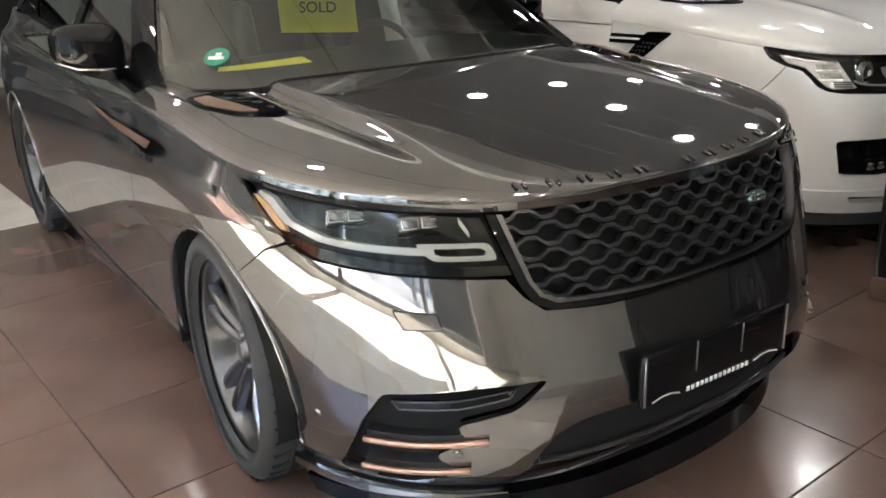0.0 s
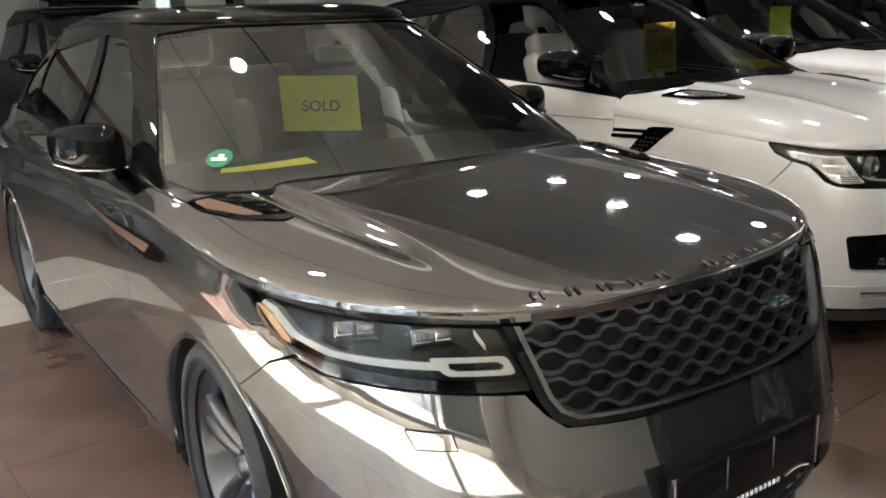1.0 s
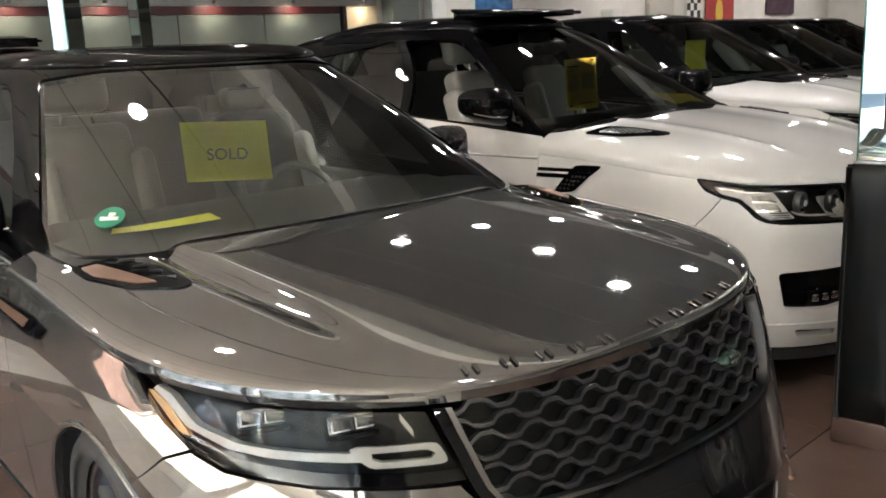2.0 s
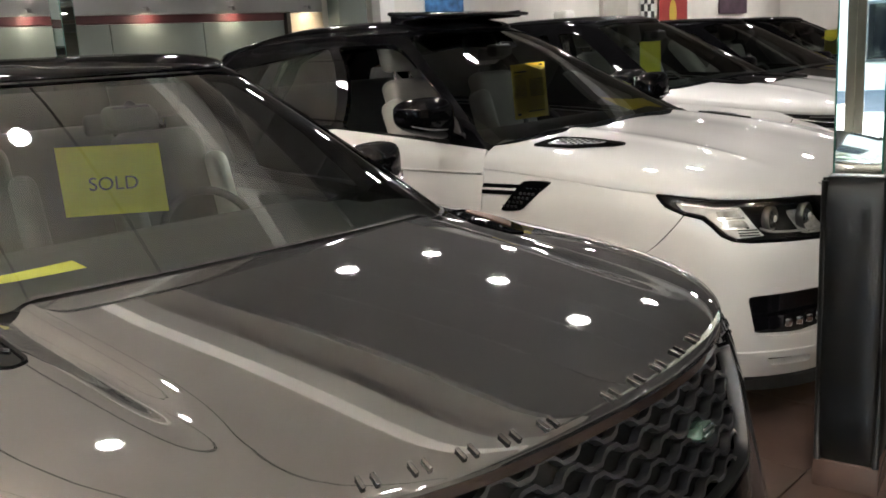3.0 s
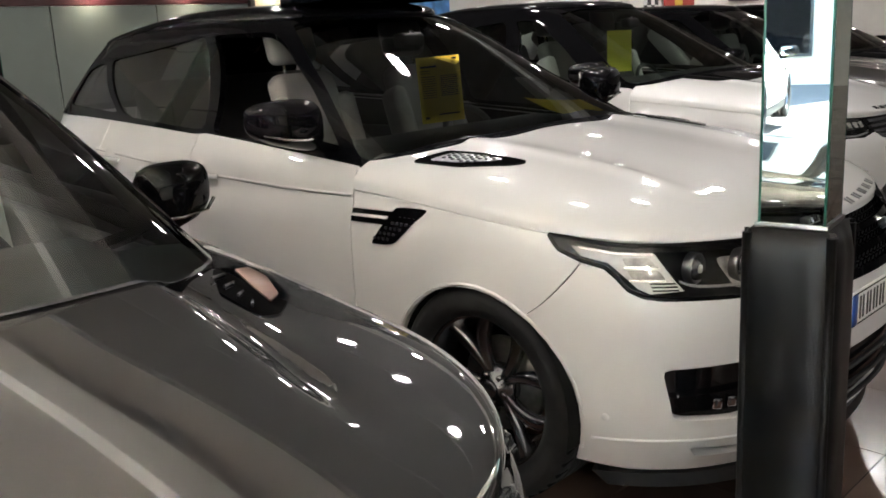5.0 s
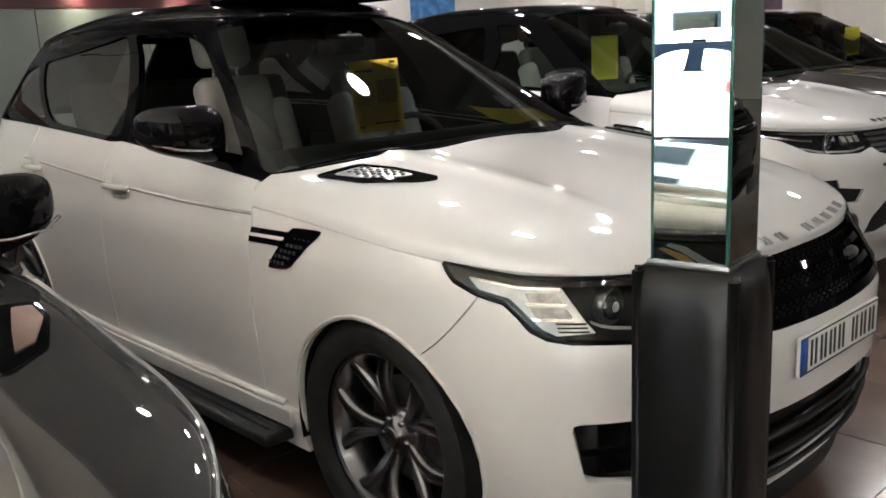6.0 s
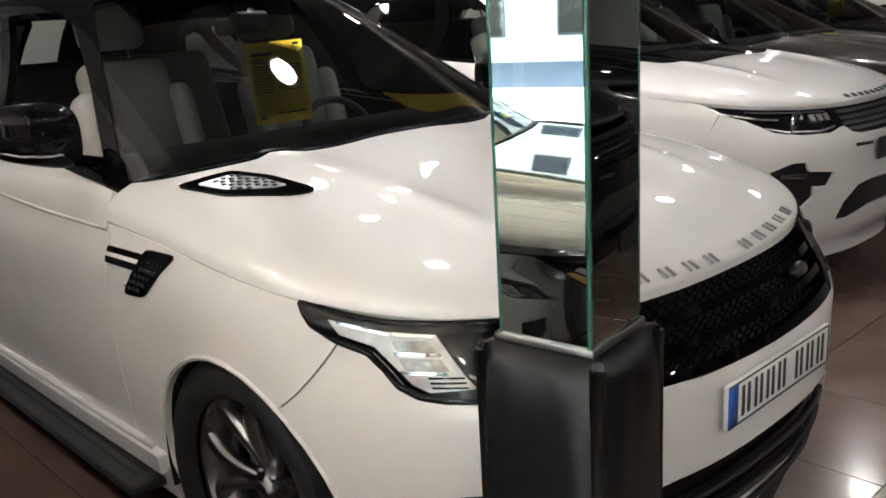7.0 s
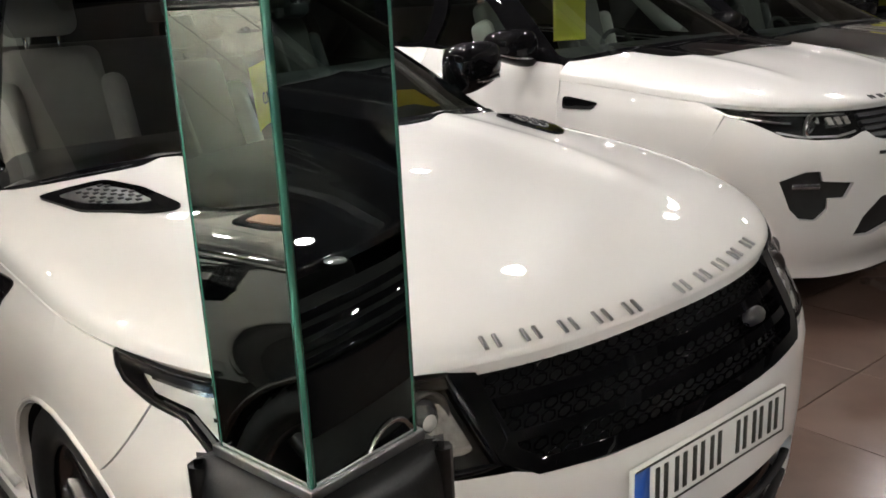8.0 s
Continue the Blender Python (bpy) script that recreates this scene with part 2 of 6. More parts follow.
# ---------------------------------------------------------------- materials
def mat(name, color, rough=0.5, metal=0.0, coat=0.0, coat_rough=0.03, vary=0.0, scale=6.0, bump=0.0, bump_scale=60.0, flake=0.0, spec=0.5, rand=0.0, rvary=0.0):
    m = bpy.data.materials.new(name)
    m.use_nodes = True
    nt = m.node_tree
    b = nt.nodes["Principled BSDF"]
    b.inputs["Base Color"].default_value = (*color, 1)
    b.inputs["Roughness"].default_value = rough
    b.inputs["Metallic"].default_value = metal
    b.inputs["Coat Weight"].default_value = coat
    b.inputs["Coat Roughness"].default_value = coat_rough
    b.inputs["Specular IOR Level"].default_value = spec
    coord = nt.nodes.new("ShaderNodeTexCoord")
    src = None
    if vary or rvary:
        n = nt.nodes.new("ShaderNodeTexNoise")
        n.inputs["Scale"].default_value = scale
        n.inputs["Detail"].default_value = 6
        nt.links.new(coord.outputs["Object"], n.inputs["Vector"])
        if vary:
            r = nt.nodes.new("ShaderNodeMapRange")
            r.inputs["To Min"].default_value, r.inputs["To Max"].default_value = 1 - vary, 1 + vary
            r.inputs["From Min"].default_value, r.inputs["From Max"].default_value = 0.3, 0.7
            nt.links.new(n.outputs["Fac"], r.inputs["Value"])
            src = r.outputs["Result"]
        if rvary:
            q = nt.nodes.new("ShaderNodeMapRange")
            q.inputs["From Min"].default_value, q.inputs["From Max"].default_value = 0.3, 0.7
            q.inputs["To Min"].default_value, q.inputs["To Max"].default_value = max(0, rough - rvary), rough + rvary
            nt.links.new(n.outputs["Fac"], q.inputs["Value"])
            nt.links.new(q.outputs["Result"], b.inputs["Roughness"])
    if flake:
        v = nt.nodes.new("ShaderNodeTexVoronoi")
        v.inputs["Scale"].default_value = 900
        nt.links.new(coord.outputs["Object"], v.inputs["Vector"])
        r = nt.nodes.new("ShaderNodeMapRange")
        r.inputs["To Min"].default_value, r.inputs["To Max"].default_value = 1 - flake, 1 + flake
        nt.links.new(v.outputs["Color"], r.inputs["Value"])
        if src is not None:
            p = nt.nodes.new("ShaderNodeMath")
            p.operation = "MULTIPLY"
            nt.links.new(src, p.inputs[0])
            nt.links.new(r.outputs["Result"], p.inputs[1])
            src = p.outputs["Value"]
        else:
            src = r.outputs["Result"]
    if rand:
        info = nt.nodes.new("ShaderNodeObjectInfo")
        r = nt.nodes.new("ShaderNodeMapRange")
        r.inputs["To Min"].default_value, r.inputs["To Max"].default_value = 1 - rand, 1 + rand
        nt.links.new(info.outputs["Random"], r.inputs["Value"])
        if src is not None:
            p = nt.nodes.new("ShaderNodeMath")
            p.operation = "MULTIPLY"
            nt.links.new(src, p.inputs[0])
            nt.links.new(r.outputs["Result"], p.inputs[1])
            src = p.outputs["Value"]
        else:
            src = r.outputs["Result"]
    if src is not None:
        mul = nt.nodes.new("ShaderNodeVectorMath")
        mul.operation = "SCALE"
        mul.inputs[0].default_value = color
        nt.links.new(src, mul.inputs["Scale"])
        nt.links.new(mul.outputs["Vector"], b.inputs["Base Color"])
    if bump:
        n = nt.nodes.new("ShaderNodeTexNoise")
        n.inputs["Scale"].default_value = bump_scale
        n.inputs["Detail"].default_value = 4
        nt.links.new(coord.outputs["Object"], n.inputs["Vector"])
        bp = nt.nodes.new("ShaderNodeBump")
        bp.inputs["Strength"].default_value = bump
        bp.inputs["Distance"].default_value = 0.01
        nt.links.new(n.outputs["Fac"], bp.inputs["Height"])
        nt.links.new(bp.outputs["Normal"], b.inputs["Normal"])
    return m


def glow(name, color, strength):
    m = bpy.data.materials.new(name)
    m.use_nodes = True
    b = m.node_tree.nodes["Principled BSDF"]
    b.inputs["Base Color"].default_value = (0, 0, 0, 1)
    b.inputs["Emission Color"].default_value = (*color, 1)
    b.inputs["Emission Strength"].default_value = strength
    return m


def pane(name, tint, ior=1.5, gain=1.0, rough=0.0):
    """Thin glass: clear through, with the gloss of its surface."""
    m = bpy.data.materials.new(name)
    m.use_nodes = True
    nt = m.node_tree
    nt.nodes.clear()
    out = nt.nodes.new("ShaderNodeOutputMaterial")
    t = nt.nodes.new("ShaderNodeBsdfTransparent")
    t.inputs["Color"].default_value = (*tint, 1)
    g = nt.nodes.new("ShaderNodeBsdfGlossy")
    g.inputs["Roughness"].default_value = rough
    g.inputs["Color"].default_value = (0.95, 0.97, 0.96, 1)
    f = nt.nodes.new("ShaderNodeFresnel")
    f.inputs["IOR"].default_value = ior
    mix = nt.nodes.new("ShaderNodeMixShader")
    nt.links.new(f.outputs["Fac"], mix.inputs["Fac"])
    nt.links.new(t.outputs["BSDF"], mix.inputs[1])
    nt.links.new(g.outputs["BSDF"], mix.inputs[2])
    nt.links.new(mix.outputs["Shader"], out.inputs["Surface"])
    return m


M_GREY = mat("grey_metallic_paint", (0.232, 0.229, 0.228), rough=0.035, metal=1.0, coat=1.0, coat_rough=0.0, vary=0.03, scale=3)
# the flakes under the lacquer: a second, broad lobe
nt = M_GREY.node_tree
flakes = nt.nodes.new("ShaderNodeBsdfPrincipled")
flakes.inputs["Base Color"].default_value = (0.158, 0.155, 0.153, 1)
flakes.inputs["Metallic"].default_value = 1.0
flakes.inputs["Roughness"].default_value = 0.5
both = nt.nodes.new("ShaderNodeMixShader")
both.inputs["Fac"].default_value = 0.22
nt.links.new(nt.nodes["Principled BSDF"].outputs["BSDF"], both.inputs[1])
nt.links.new(flakes.outputs["BSDF"], both.inputs[2])
nt.links.new(both.outputs["Shader"], nt.nodes["Material Output"].inputs["Surface"])
M_WHITE = mat("white_paint", (0.76, 0.745, 0.725), rough=0.4, coat=1.0, coat_rough=0.02, vary=0.02, scale=2)
M_DARKPAINT = mat("dark_bronze_paint", (0.035, 0.03, 0.027), rough=0.35, metal=0.5, coat=1.0, coat_rough=0.02, flake=0.1)
M_BLACKPAINT = mat("black_paint", (0.006, 0.006, 0.007), rough=0.6, spec=0.0, coat=0.55, coat_rough=0.015)
M_GLOSS = mat("gloss_black", (0.004, 0.004, 0.0045), rough=0.6, spec=0.0, coat=0.45, coat_rough=0.02, vary=0.2, scale=20)
M_TRIM = mat("black_plastic", (0.018, 0.018, 0.018), rough=0.45, spec=0.35, vary=0.2, scale=30, bump=0.08, bump_scale=400)
M_LINER = mat("dark_liner", (0.010, 0.010, 0.010), rough=0.8, spec=0.12, vary=0.2, scale=12)
M_RUBBER = mat("tyre_rubber", (0.018, 0.018, 0.018), rough=0.7, spec=0.35, vary=0.25, scale=18, bump=0.1, bump_scale=120)
M_RIM = mat("grey_alloy", (0.13, 0.13, 0.135), rough=0.3, metal=1.0, coat=0.5, vary=0.06, scale=12)
M_RIMDARK = mat("dark_alloy", (0.16, 0.16, 0.165), rough=0.25, metal=1.0, coat=0.5, vary=0.06, scale=12)
M_DISC = mat("brake_steel", (0.24, 0.23, 0.22), rough=0.4, metal=1.0, vary=0.2, scale=30)
M_SILVER = mat("satin_silver", (0.38, 0.38, 0.38), rough=0.3, metal=1.0, vary=0.05, scale=20)
M_GREYFRAME = mat("grey_frame", (0.19, 0.188, 0.185), rough=0.3, metal=1.0, vary=0.06, scale=20)
M_CHROME = mat("chrome", (0.75, 0.75, 0.75), rough=0.06, metal=1.0)
M_COPPER = mat("copper_trim", (0.36, 0.21, 0.15), rough=0.28, metal=0.9, coat=0.6, vary=0.06, scale=20)
M_GRILLE = mat("graphite_grille", (0.075, 0.075, 0.078), rough=0.35, metal=0.8, coat=0.3, vary=0.1, scale=40)
M_LAMPWHITE = mat("lamp_light_guide", (0.34, 0.33, 0.305), rough=0.25, coat=0.6, vary=0.05, scale=30)
M_FROST = mat("frosted_reflector", (0.62, 0.61, 0.58), rough=0.3, coat=0.8, vary=0.15, scale=25)
M_LAMPBLOCK = mat("moulded_lamp_block", (0.40, 0.385, 0.35), rough=0.12, coat=1.0, vary=0.35, scale=45)
M_LENS = mat("lamp_lens", (0.15, 0.155, 0.16), rough=0.05, metal=0.7, coat=1.0)
M_AMBER = mat("amber_reflector", (0.45, 0.26, 0.10), rough=0.2, coat=0.8)
M_RED = mat("red_tail_lamp", (0.45, 0.012, 0.012), rough=0.15, coat=1.0)
M_GLASS = pane("clear_screen", (0.85, 0.95, 0.89), 1.9)
M_GLASSDARK = pane("tinted_glass", (0.46, 0.50, 0.48), 1.9)
M_DARKGLASS = pane("privacy_glass", (0.16, 0.17, 0.17), 1.85)
M_CLEAR = pane("clear_lamp_cover", (0.92, 0.93, 0.93), 1.42)
M_LEATHER = mat("pale_grey_leather", (0.46, 0.45, 0.42), rough=0.55, vary=0.06, scale=14, bump=0.12, bump_scale=160)
M_CHARCOAL = mat("dark_grey_leather", (0.07, 0.068, 0.064), rough=0.55, vary=0.08, scale=14, bump=0.12, bump_scale=160)
M_DIM = mat("grey_leather", (0.24, 0.23, 0.215), rough=0.55, vary=0.06, scale=14, bump=0.12, bump_scale=160)
M_DASH = mat("dark_dashboard", (0.032, 0.033, 0.035), rough=0.6, vary=0.15, scale=20, bump=0.1, bump_scale=300)
M_YELLOW = mat("yellow_paper", (0.90, 0.84, 0.11), rough=0.75, vary=0.05, scale=8, bump=0.04, bump_scale=90)
M_YELLOW2 = mat("amber_paper", (0.85, 0.66, 0.06), rough=0.75, vary=0.05, scale=8, bump=0.04, bump_scale=90)
M_PRINT = mat("dark_print", (0.05, 0.05, 0.04), rough=0.8)
M_GREENSTICK = mat("green_sticker", (0.025, 0.19, 0.11), rough=0.4, vary=0.05)
M_PALE = mat("pale_print", (0.72, 0.74, 0.70), rough=0.5)
M_PLATE = mat("white_plate", (0.78, 0.78, 0.75), rough=0.35, coat=0.3, vary=0.03, scale=20)
M_BLUE = mat("plate_blue", (0.02, 0.10, 0.42), rough=0.35)
M_BADGE = mat("green_badge", (0.05, 0.09, 0.07), rough=0.2, metal=0.4, coat=1.0)
M_VINYL = mat("black_padded_vinyl", (0.006, 0.006, 0.006), spec=0.4, rough=0.36, vary=0.15, scale=9, bump=0.06, bump_scale=260)
M_MIRROR = mat("mirror", (0.70, 0.78, 0.74), rough=0.0, metal=1.0)
M_GLASSEDGE = mat("green_glass_edge", (0.035, 0.13, 0.095), rough=0.12, coat=1.0)

# ---------------------------------------------------------------- the shapes of the cars, in metres from the nose
GREY_AT, GREY_TURN = (-2.845, -0.46), -4.5
GREY = dict(
    lower=dict(front=[(0.2, 0.10), (0.3, -0.005), (0.40, -0.034), (0.48, -0.030), (0.55, -0.012), (0.65, 0.018), (0.75, 0.048), (0.85, 0.078), (0.95, 0.12), (1.0, 0.16), (1.1, 0.25)],
               width=[(0.2, 0.90), (0.3, 0.935), (0.45, 0.948), (0.6, 0.958), (0.75, 0.965), (0.88, 0.958), (0.95, 0.945), (1.0, 0.938), (1.04, 0.926), (1.07, 0.905), (1.1, 0.878), (1.2, 0.835)],
               rear=[(0.2, 4.65), (0.5, 4.78), (0.9, 4.75), (1.1, 4.62)], yc=0.95, yr=3.95, n=2.6, nr=3.2, crown=0.03),
    upper=dict(front=[(1.0, 0.98), (1.1, 1.15), (1.3, 1.52), (1.5, 1.93), (1.6, 2.17), (1.66, 2.45)],
               width=[(0.98, 0.90), (1.06, 0.875), (1.1, 0.86), (1.3, 0.775), (1.5, 0.68), (1.58, 0.635), (1.62, 0.58)],
               rear=[(1.0, 4.62), (1.2, 4.5), (1.4, 4.2), (1.55, 3.9), (1.66, 3.8)], yc=0.55, yr=0.5, n=3.0, nr=3.5, crown=0.05, lean=0),
    hood_edge=[(0.0, 0.935), (0.2, 0.947), (0.45, 0.963), (0.7, 0.979), (1.0, 0.995), (1.6, 1.02)],
    hood_crown=[(0.0, 0.945), (0.12, 0.975), (0.45, 1.03), (0.8, 1.066), (1.15, 1.092), (1.6, 1.116)],
    hood_m=[(0.0, 4.4), (0.25, 3.5), (0.5, 2.9), (0.9, 2.75), (1.3, 2.9)])
WHITE = dict(
    lower=dict(front=[(0.2, 0.12), (0.32, 0.03), (0.45, 0.01), (0.6, 0.0), (0.74, 0.0), (0.8, 0.03), (0.9, 0.10), (0.96, 0.14), (1.1, 0.26)],
               width=[(0.2, 0.93), (0.35, 0.958), (0.5, 0.972), (0.7, 0.985), (0.88, 0.982), (0.955, 0.972), (0.965, 0.962), (1.045, 0.952), (1.1, 0.938), (1.14, 0.914), (1.17, 0.892), (1.2, 0.874), (1.27, 0.84)],
               rear=[(0.2, 4.7), (0.5, 4.82), (0.95, 4.8), (1.1, 4.7)], yc=1.0, yr=4.0, n=2.6, nr=3.4, crown=0.02),
    upper=dict(front=[(1.1, 1.15), (1.2, 1.35), (1.486, 1.93), (1.6, 2.15), (1.7, 2.4), (1.78, 2.7)],
               width=[(1.02, 0.93), (1.1, 0.915), (1.2, 0.875), (1.5, 0.755), (1.66, 0.685), (1.72, 0.62)],
               rear=[(1.0, 4.72), (1.2, 4.66), (1.5, 4.4), (1.7, 4.15), (1.78, 4.1)], yc=0.5, yr=0.5, n=3.0, nr=3.6, crown=0.04, lean=0),
    hood_edge=[(0.0, 0.93), (0.2, 0.94), (0.66, 0.975), (1.16, 1.02), (1.7, 1.05)],
    hood_crown=[(0.0, 0.94), (0.15, 0.985), (0.45, 1.068), (0.95, 1.145), (1.3, 1.185), (1.7, 1.215)],
    hood_m=[(0.0, 2.8), (0.4, 2.75), (0.95, 2.65), (1.3, 2.65), (1.55, 2.8)])

# ---------------------------------------------------------------- the showroom
M_TILE = mat("terracotta_tile", (0.130, 0.084, 0.066), rough=0.19, vary=0.14, scale=3.0, rand=0.08, bump=0.015, bump_scale=30, coat=0.14, coat_rough=0.08, rvary=0.06)
M_CREAM = mat("cream_tile", (0.55, 0.50, 0.42), rough=0.16, vary=0.08, scale=4.0, rand=0.04, coat=0.4)
M_GROUT = mat("dark_grout", (0.09, 0.06, 0.045), rough=0.85, vary=0.2, scale=30)
M_CEIL = mat("ceiling_panel", (0.47, 0.447, 0.417), rough=0.5, vary=0.05, scale=1.2)
M_JOINT = mat("ceiling_joint", (0.05, 0.048, 0.045), rough=0.7)
M_WALL = mat("pale_plaster", (0.68, 0.66, 0.61), rough=0.7, vary=0.07, scale=1.5, bump=0.05, bump_scale=80)
M_PANEL = mat("grey_wall_panel", (0.185, 0.212, 0.198), rough=0.28, vary=0.10, scale=1.2)
M_STRIPE = mat("dark_red_band", (0.065, 0.016, 0.018), rough=0.4, vary=0.1, scale=6)
M_FRAME = mat("dark_frame", (0.04, 0.038, 0.035), rough=0.4, metal=0.4, vary=0.1)
M_LAMP = glow("downlight_glow", (1.0, 0.965, 0.90), 11.0)
M_LAMPRING = mat("white_lamp_ring", (0.7, 0.7, 0.68), rough=0.4)

X0, X1, Y0, Y1, H = -7.0, 20.0, -9.0, 9.03, 3.1


def wall(name, a, b, z0, z1, thick, material):
    """A straight wall from a to b (plan), its face on the line and its thickness behind it (to the left of a to b)."""
    bm = bmesh.new()
    a, b = Vector((*a, 0)), Vector((*b, 0))
    d = b - a
    n = Vector((-d.y, d.x, 0)).normalized()
    c = (a + b) / 2 + n * thick / 2
    box(bm, 0, 0, (z0 + z1) / 2, d.length, thick, z1 - z0, m=Matrix.Translation(c) @ Matrix.Rotation(math.atan2(d.y, d.x), 4, "Z"))
    return tagged(part(name, bm, material, smooth=False), "plain showroom wall", "wall", kind="structure")


# the bed under the tiles
bm = bmesh.new()
box(bm, (X0 + X1) / 2, (Y0 + Y1) / 2, -0.109, X1 - X0, Y1 - Y0, 0.2)
floor_bed = tagged(part("floor", bm, M_GROUT, smooth=False), "polished terracotta tile floor with dark joints", "floor", kind="structure")

# ceiling with dark panel joints
bm = bmesh.new()
box(bm, (X0 + X1) / 2, (Y0 + Y1) / 2, H + 0.1, X1 - X0, Y1 - Y0, 0.2)
ceiling = tagged(part("ceiling", bm, M_CEIL, smooth=False), "pale ceiling of long panels", "ceiling", kind="structure")
M_DARKCEIL = mat("dark_ceiling_panel", (0.10, 0.097, 0.093), rough=0.4, vary=0.12, scale=1.5)
M_BEAM = mat("white_beam", (0.70, 0.69, 0.66), rough=0.55, vary=0.03, scale=2)
# dark lowered panels between pale beams; brown-grey panels over the street side
for a, b in ((-0.72, 3.27), (3.58, 8.0), (8.35, 13.0), (13.35, X1)):
    bm = bmesh.new()
    k = a
    while k < b - 0.3:
        box(bm, min(k + 0.31, (k + b) / 2), (Y0 + Y1) / 2, H - 0.03, min(0.62, b - k) - 0.002, Y1 - Y0 - 0.01, 0.06, 0.003, segs=1)
        k += 0.62
    tagged(part("ceiling", bm, M_DARKCEIL, smooth=False), "dark ceiling of long glossy panels", "ceiling", kind="structure")
for a, b in ((-1.45, -1.24), (3.28, 3.57), (8.01, 8.34), (13.01, 13.34)):
    bm = bmesh.new()
    box(bm, (a + b) / 2, (Y0 + Y1) / 2, H - 0.07, b - a, Y1 - Y0 - 0.01, 0.14, 0.004)
    tagged(part("ceiling", bm, M_BEAM, smooth=False), "pale boxed ceiling beam", "ceiling beam", kind="structure")
bm = bmesh.new()
for i in range(5):
    box(bm, -6.25 + i, (Y0 + Y1) / 2, H - 0.003, 0.022, Y1 - Y0 - 0.01, 0.010)
tagged(part("trim", bm, M_JOINT, smooth=False), "dark joints between the ceiling panels", "ceiling joint", kind="structure")

wall_north = wall("wall_north", (X0 - 0.2, Y1), (X1 + 0.2, Y1), -0.01, H, 0.2, M_WALL)
wall_east = wall("wall_east", (X1, Y1), (X1, Y0), -0.01, H, 0.2, M_WALL)
wall_south = wall("wall_south", (X1 + 0.2, Y0), (X0 - 0.2, Y0), -0.01, H, 0.2, M_WALL)

# street front: posts, a low kerb and a lintel with glass between
bm = bmesh.new()
box(bm, X0 - 0.1, (Y0 + Y1) / 2, H - 0.2, 0.2, Y1 - Y0, 0.4)
box(bm, X0 - 0.1, (Y0 + Y1) / 2, 0.05, 0.2, Y1 - Y0, 0.12)
# unseen end bay closed with added wall, to hold daylight off the front floor
box(bm, X0 - 0.1, Y0 + (Y1 - Y0) / 12, (H - 0.29) / 2, 0.2, (Y1 - Y0) / 6, H - 0.51)
tagged(part("wall_west", bm, M_WALL, smooth=False), "street front with a lintel over shop windows", "wall", kind="structure")
M_SHOPGLASS = pane("shop_glass", (0.93, 0.95, 0.94), 1.5)
for i in range(1, 6):
    w = empty("window_%d" % i)
    ya = Y0 + i * (Y1 - Y0) / 6
    yb = ya + (Y1 - Y0) / 6
    tagged(w, "tall shop window in a dark metal frame", "window", "shop windows", "structure")
    for name, cy, cz, sy, sz in (("frame", ya + 0.04, 1.4, 0.08, 2.6), ("frame", yb - 0.04, 1.4, 0.08, 2.6), ("frame", (ya + yb) / 2, 0.15, yb - ya - 0.16, 0.08), ("frame", (ya + yb) / 2, 2.66, yb - ya - 0.16, 0.08)):
        bm = bmesh.new()
        box(bm, X0 - 0.1, cy, cz, 0.1, sy, sz, 0.008)
        part(name, bm, M_FRAME, w)
    bm = bmesh.new()
    box(bm, X0 - 0.1, (ya + yb) / 2, 1.4, 0.012, yb - ya - 0.18, 2.44)
    g = part("pane", bm, M_SHOPGLASS, w, smooth=False)
    g.visible_shadow = False


def downlight(x, y):
    root = empty("ceiling_downlight", pose(x, y, H))
    bm = bmesh.new()
    lathe(bm, [(0.080, -0.004), (0.094, -0.012), (0.102, -0.008), (0.106, 0.0)], 28)
    part("ring", bm, M_LAMPRING, root)
    bm = bmesh.new()
    lathe(bm, [(0.0001, -0.007), (0.081, -0.006)], 28)
    bmesh.ops.reverse_faces(bm, faces=bm.faces[:])
    part("lens", bm, M_LAMP, root)
    return tagged(root, "round white recessed ceiling downlight, switched on", "ceiling light", "ceiling downlights")


lamp0 = downlight(-2.6, 2.47)
for x in (-2.6, -5.0):
    for y in (-6.4, -3.6, -0.8, 2.47, 5.4):
        if (x, y) != (-2.6, 2.47):
            copy_thing(lamp0, pose(x, y, H))
for x, y in ((0.70, 1.60), (1.85, 1.60), (1.10, 2.80), (0.50, 4.05), (1.55, 4.05), (2.80, 4.05), (3.85, 1.90), (0.70, 6.7), (2.4, 6.7), (0.70, -2.3), (2.4, -2.3), (0.70, -4.6), (2.4, -4.6)):
    copy_thing(lamp0, pose(x, y, H - 0.06))
for i in range(6):
    for y in (-2.3, 1.90, 5.0):
        copy_thing(lamp0, pose(5.9 + 2.4 * i, y, H - 0.06))
# an added row with no known source, to brighten the pale back wall
for i in range(11):
    copy_thing(lamp0, pose(5.6 + 1.3 * i, 8.1, H - 0.06))


# ---------------------------------------------------------------- cars
def arc(wrap, ya, za, r, a0, a1, k, sgn):
    """Points of a wheel arch, by angle in degrees from the front (0) over the top (90) to the rear (180)."""
    out = []
    for i in range(k + 1):
        a = radians(a0 + (a1 - a0) * i / k)
        out.append(wrap.Y(ya - r * math.cos(a), za + r * math.sin(a), sgn))
    return out


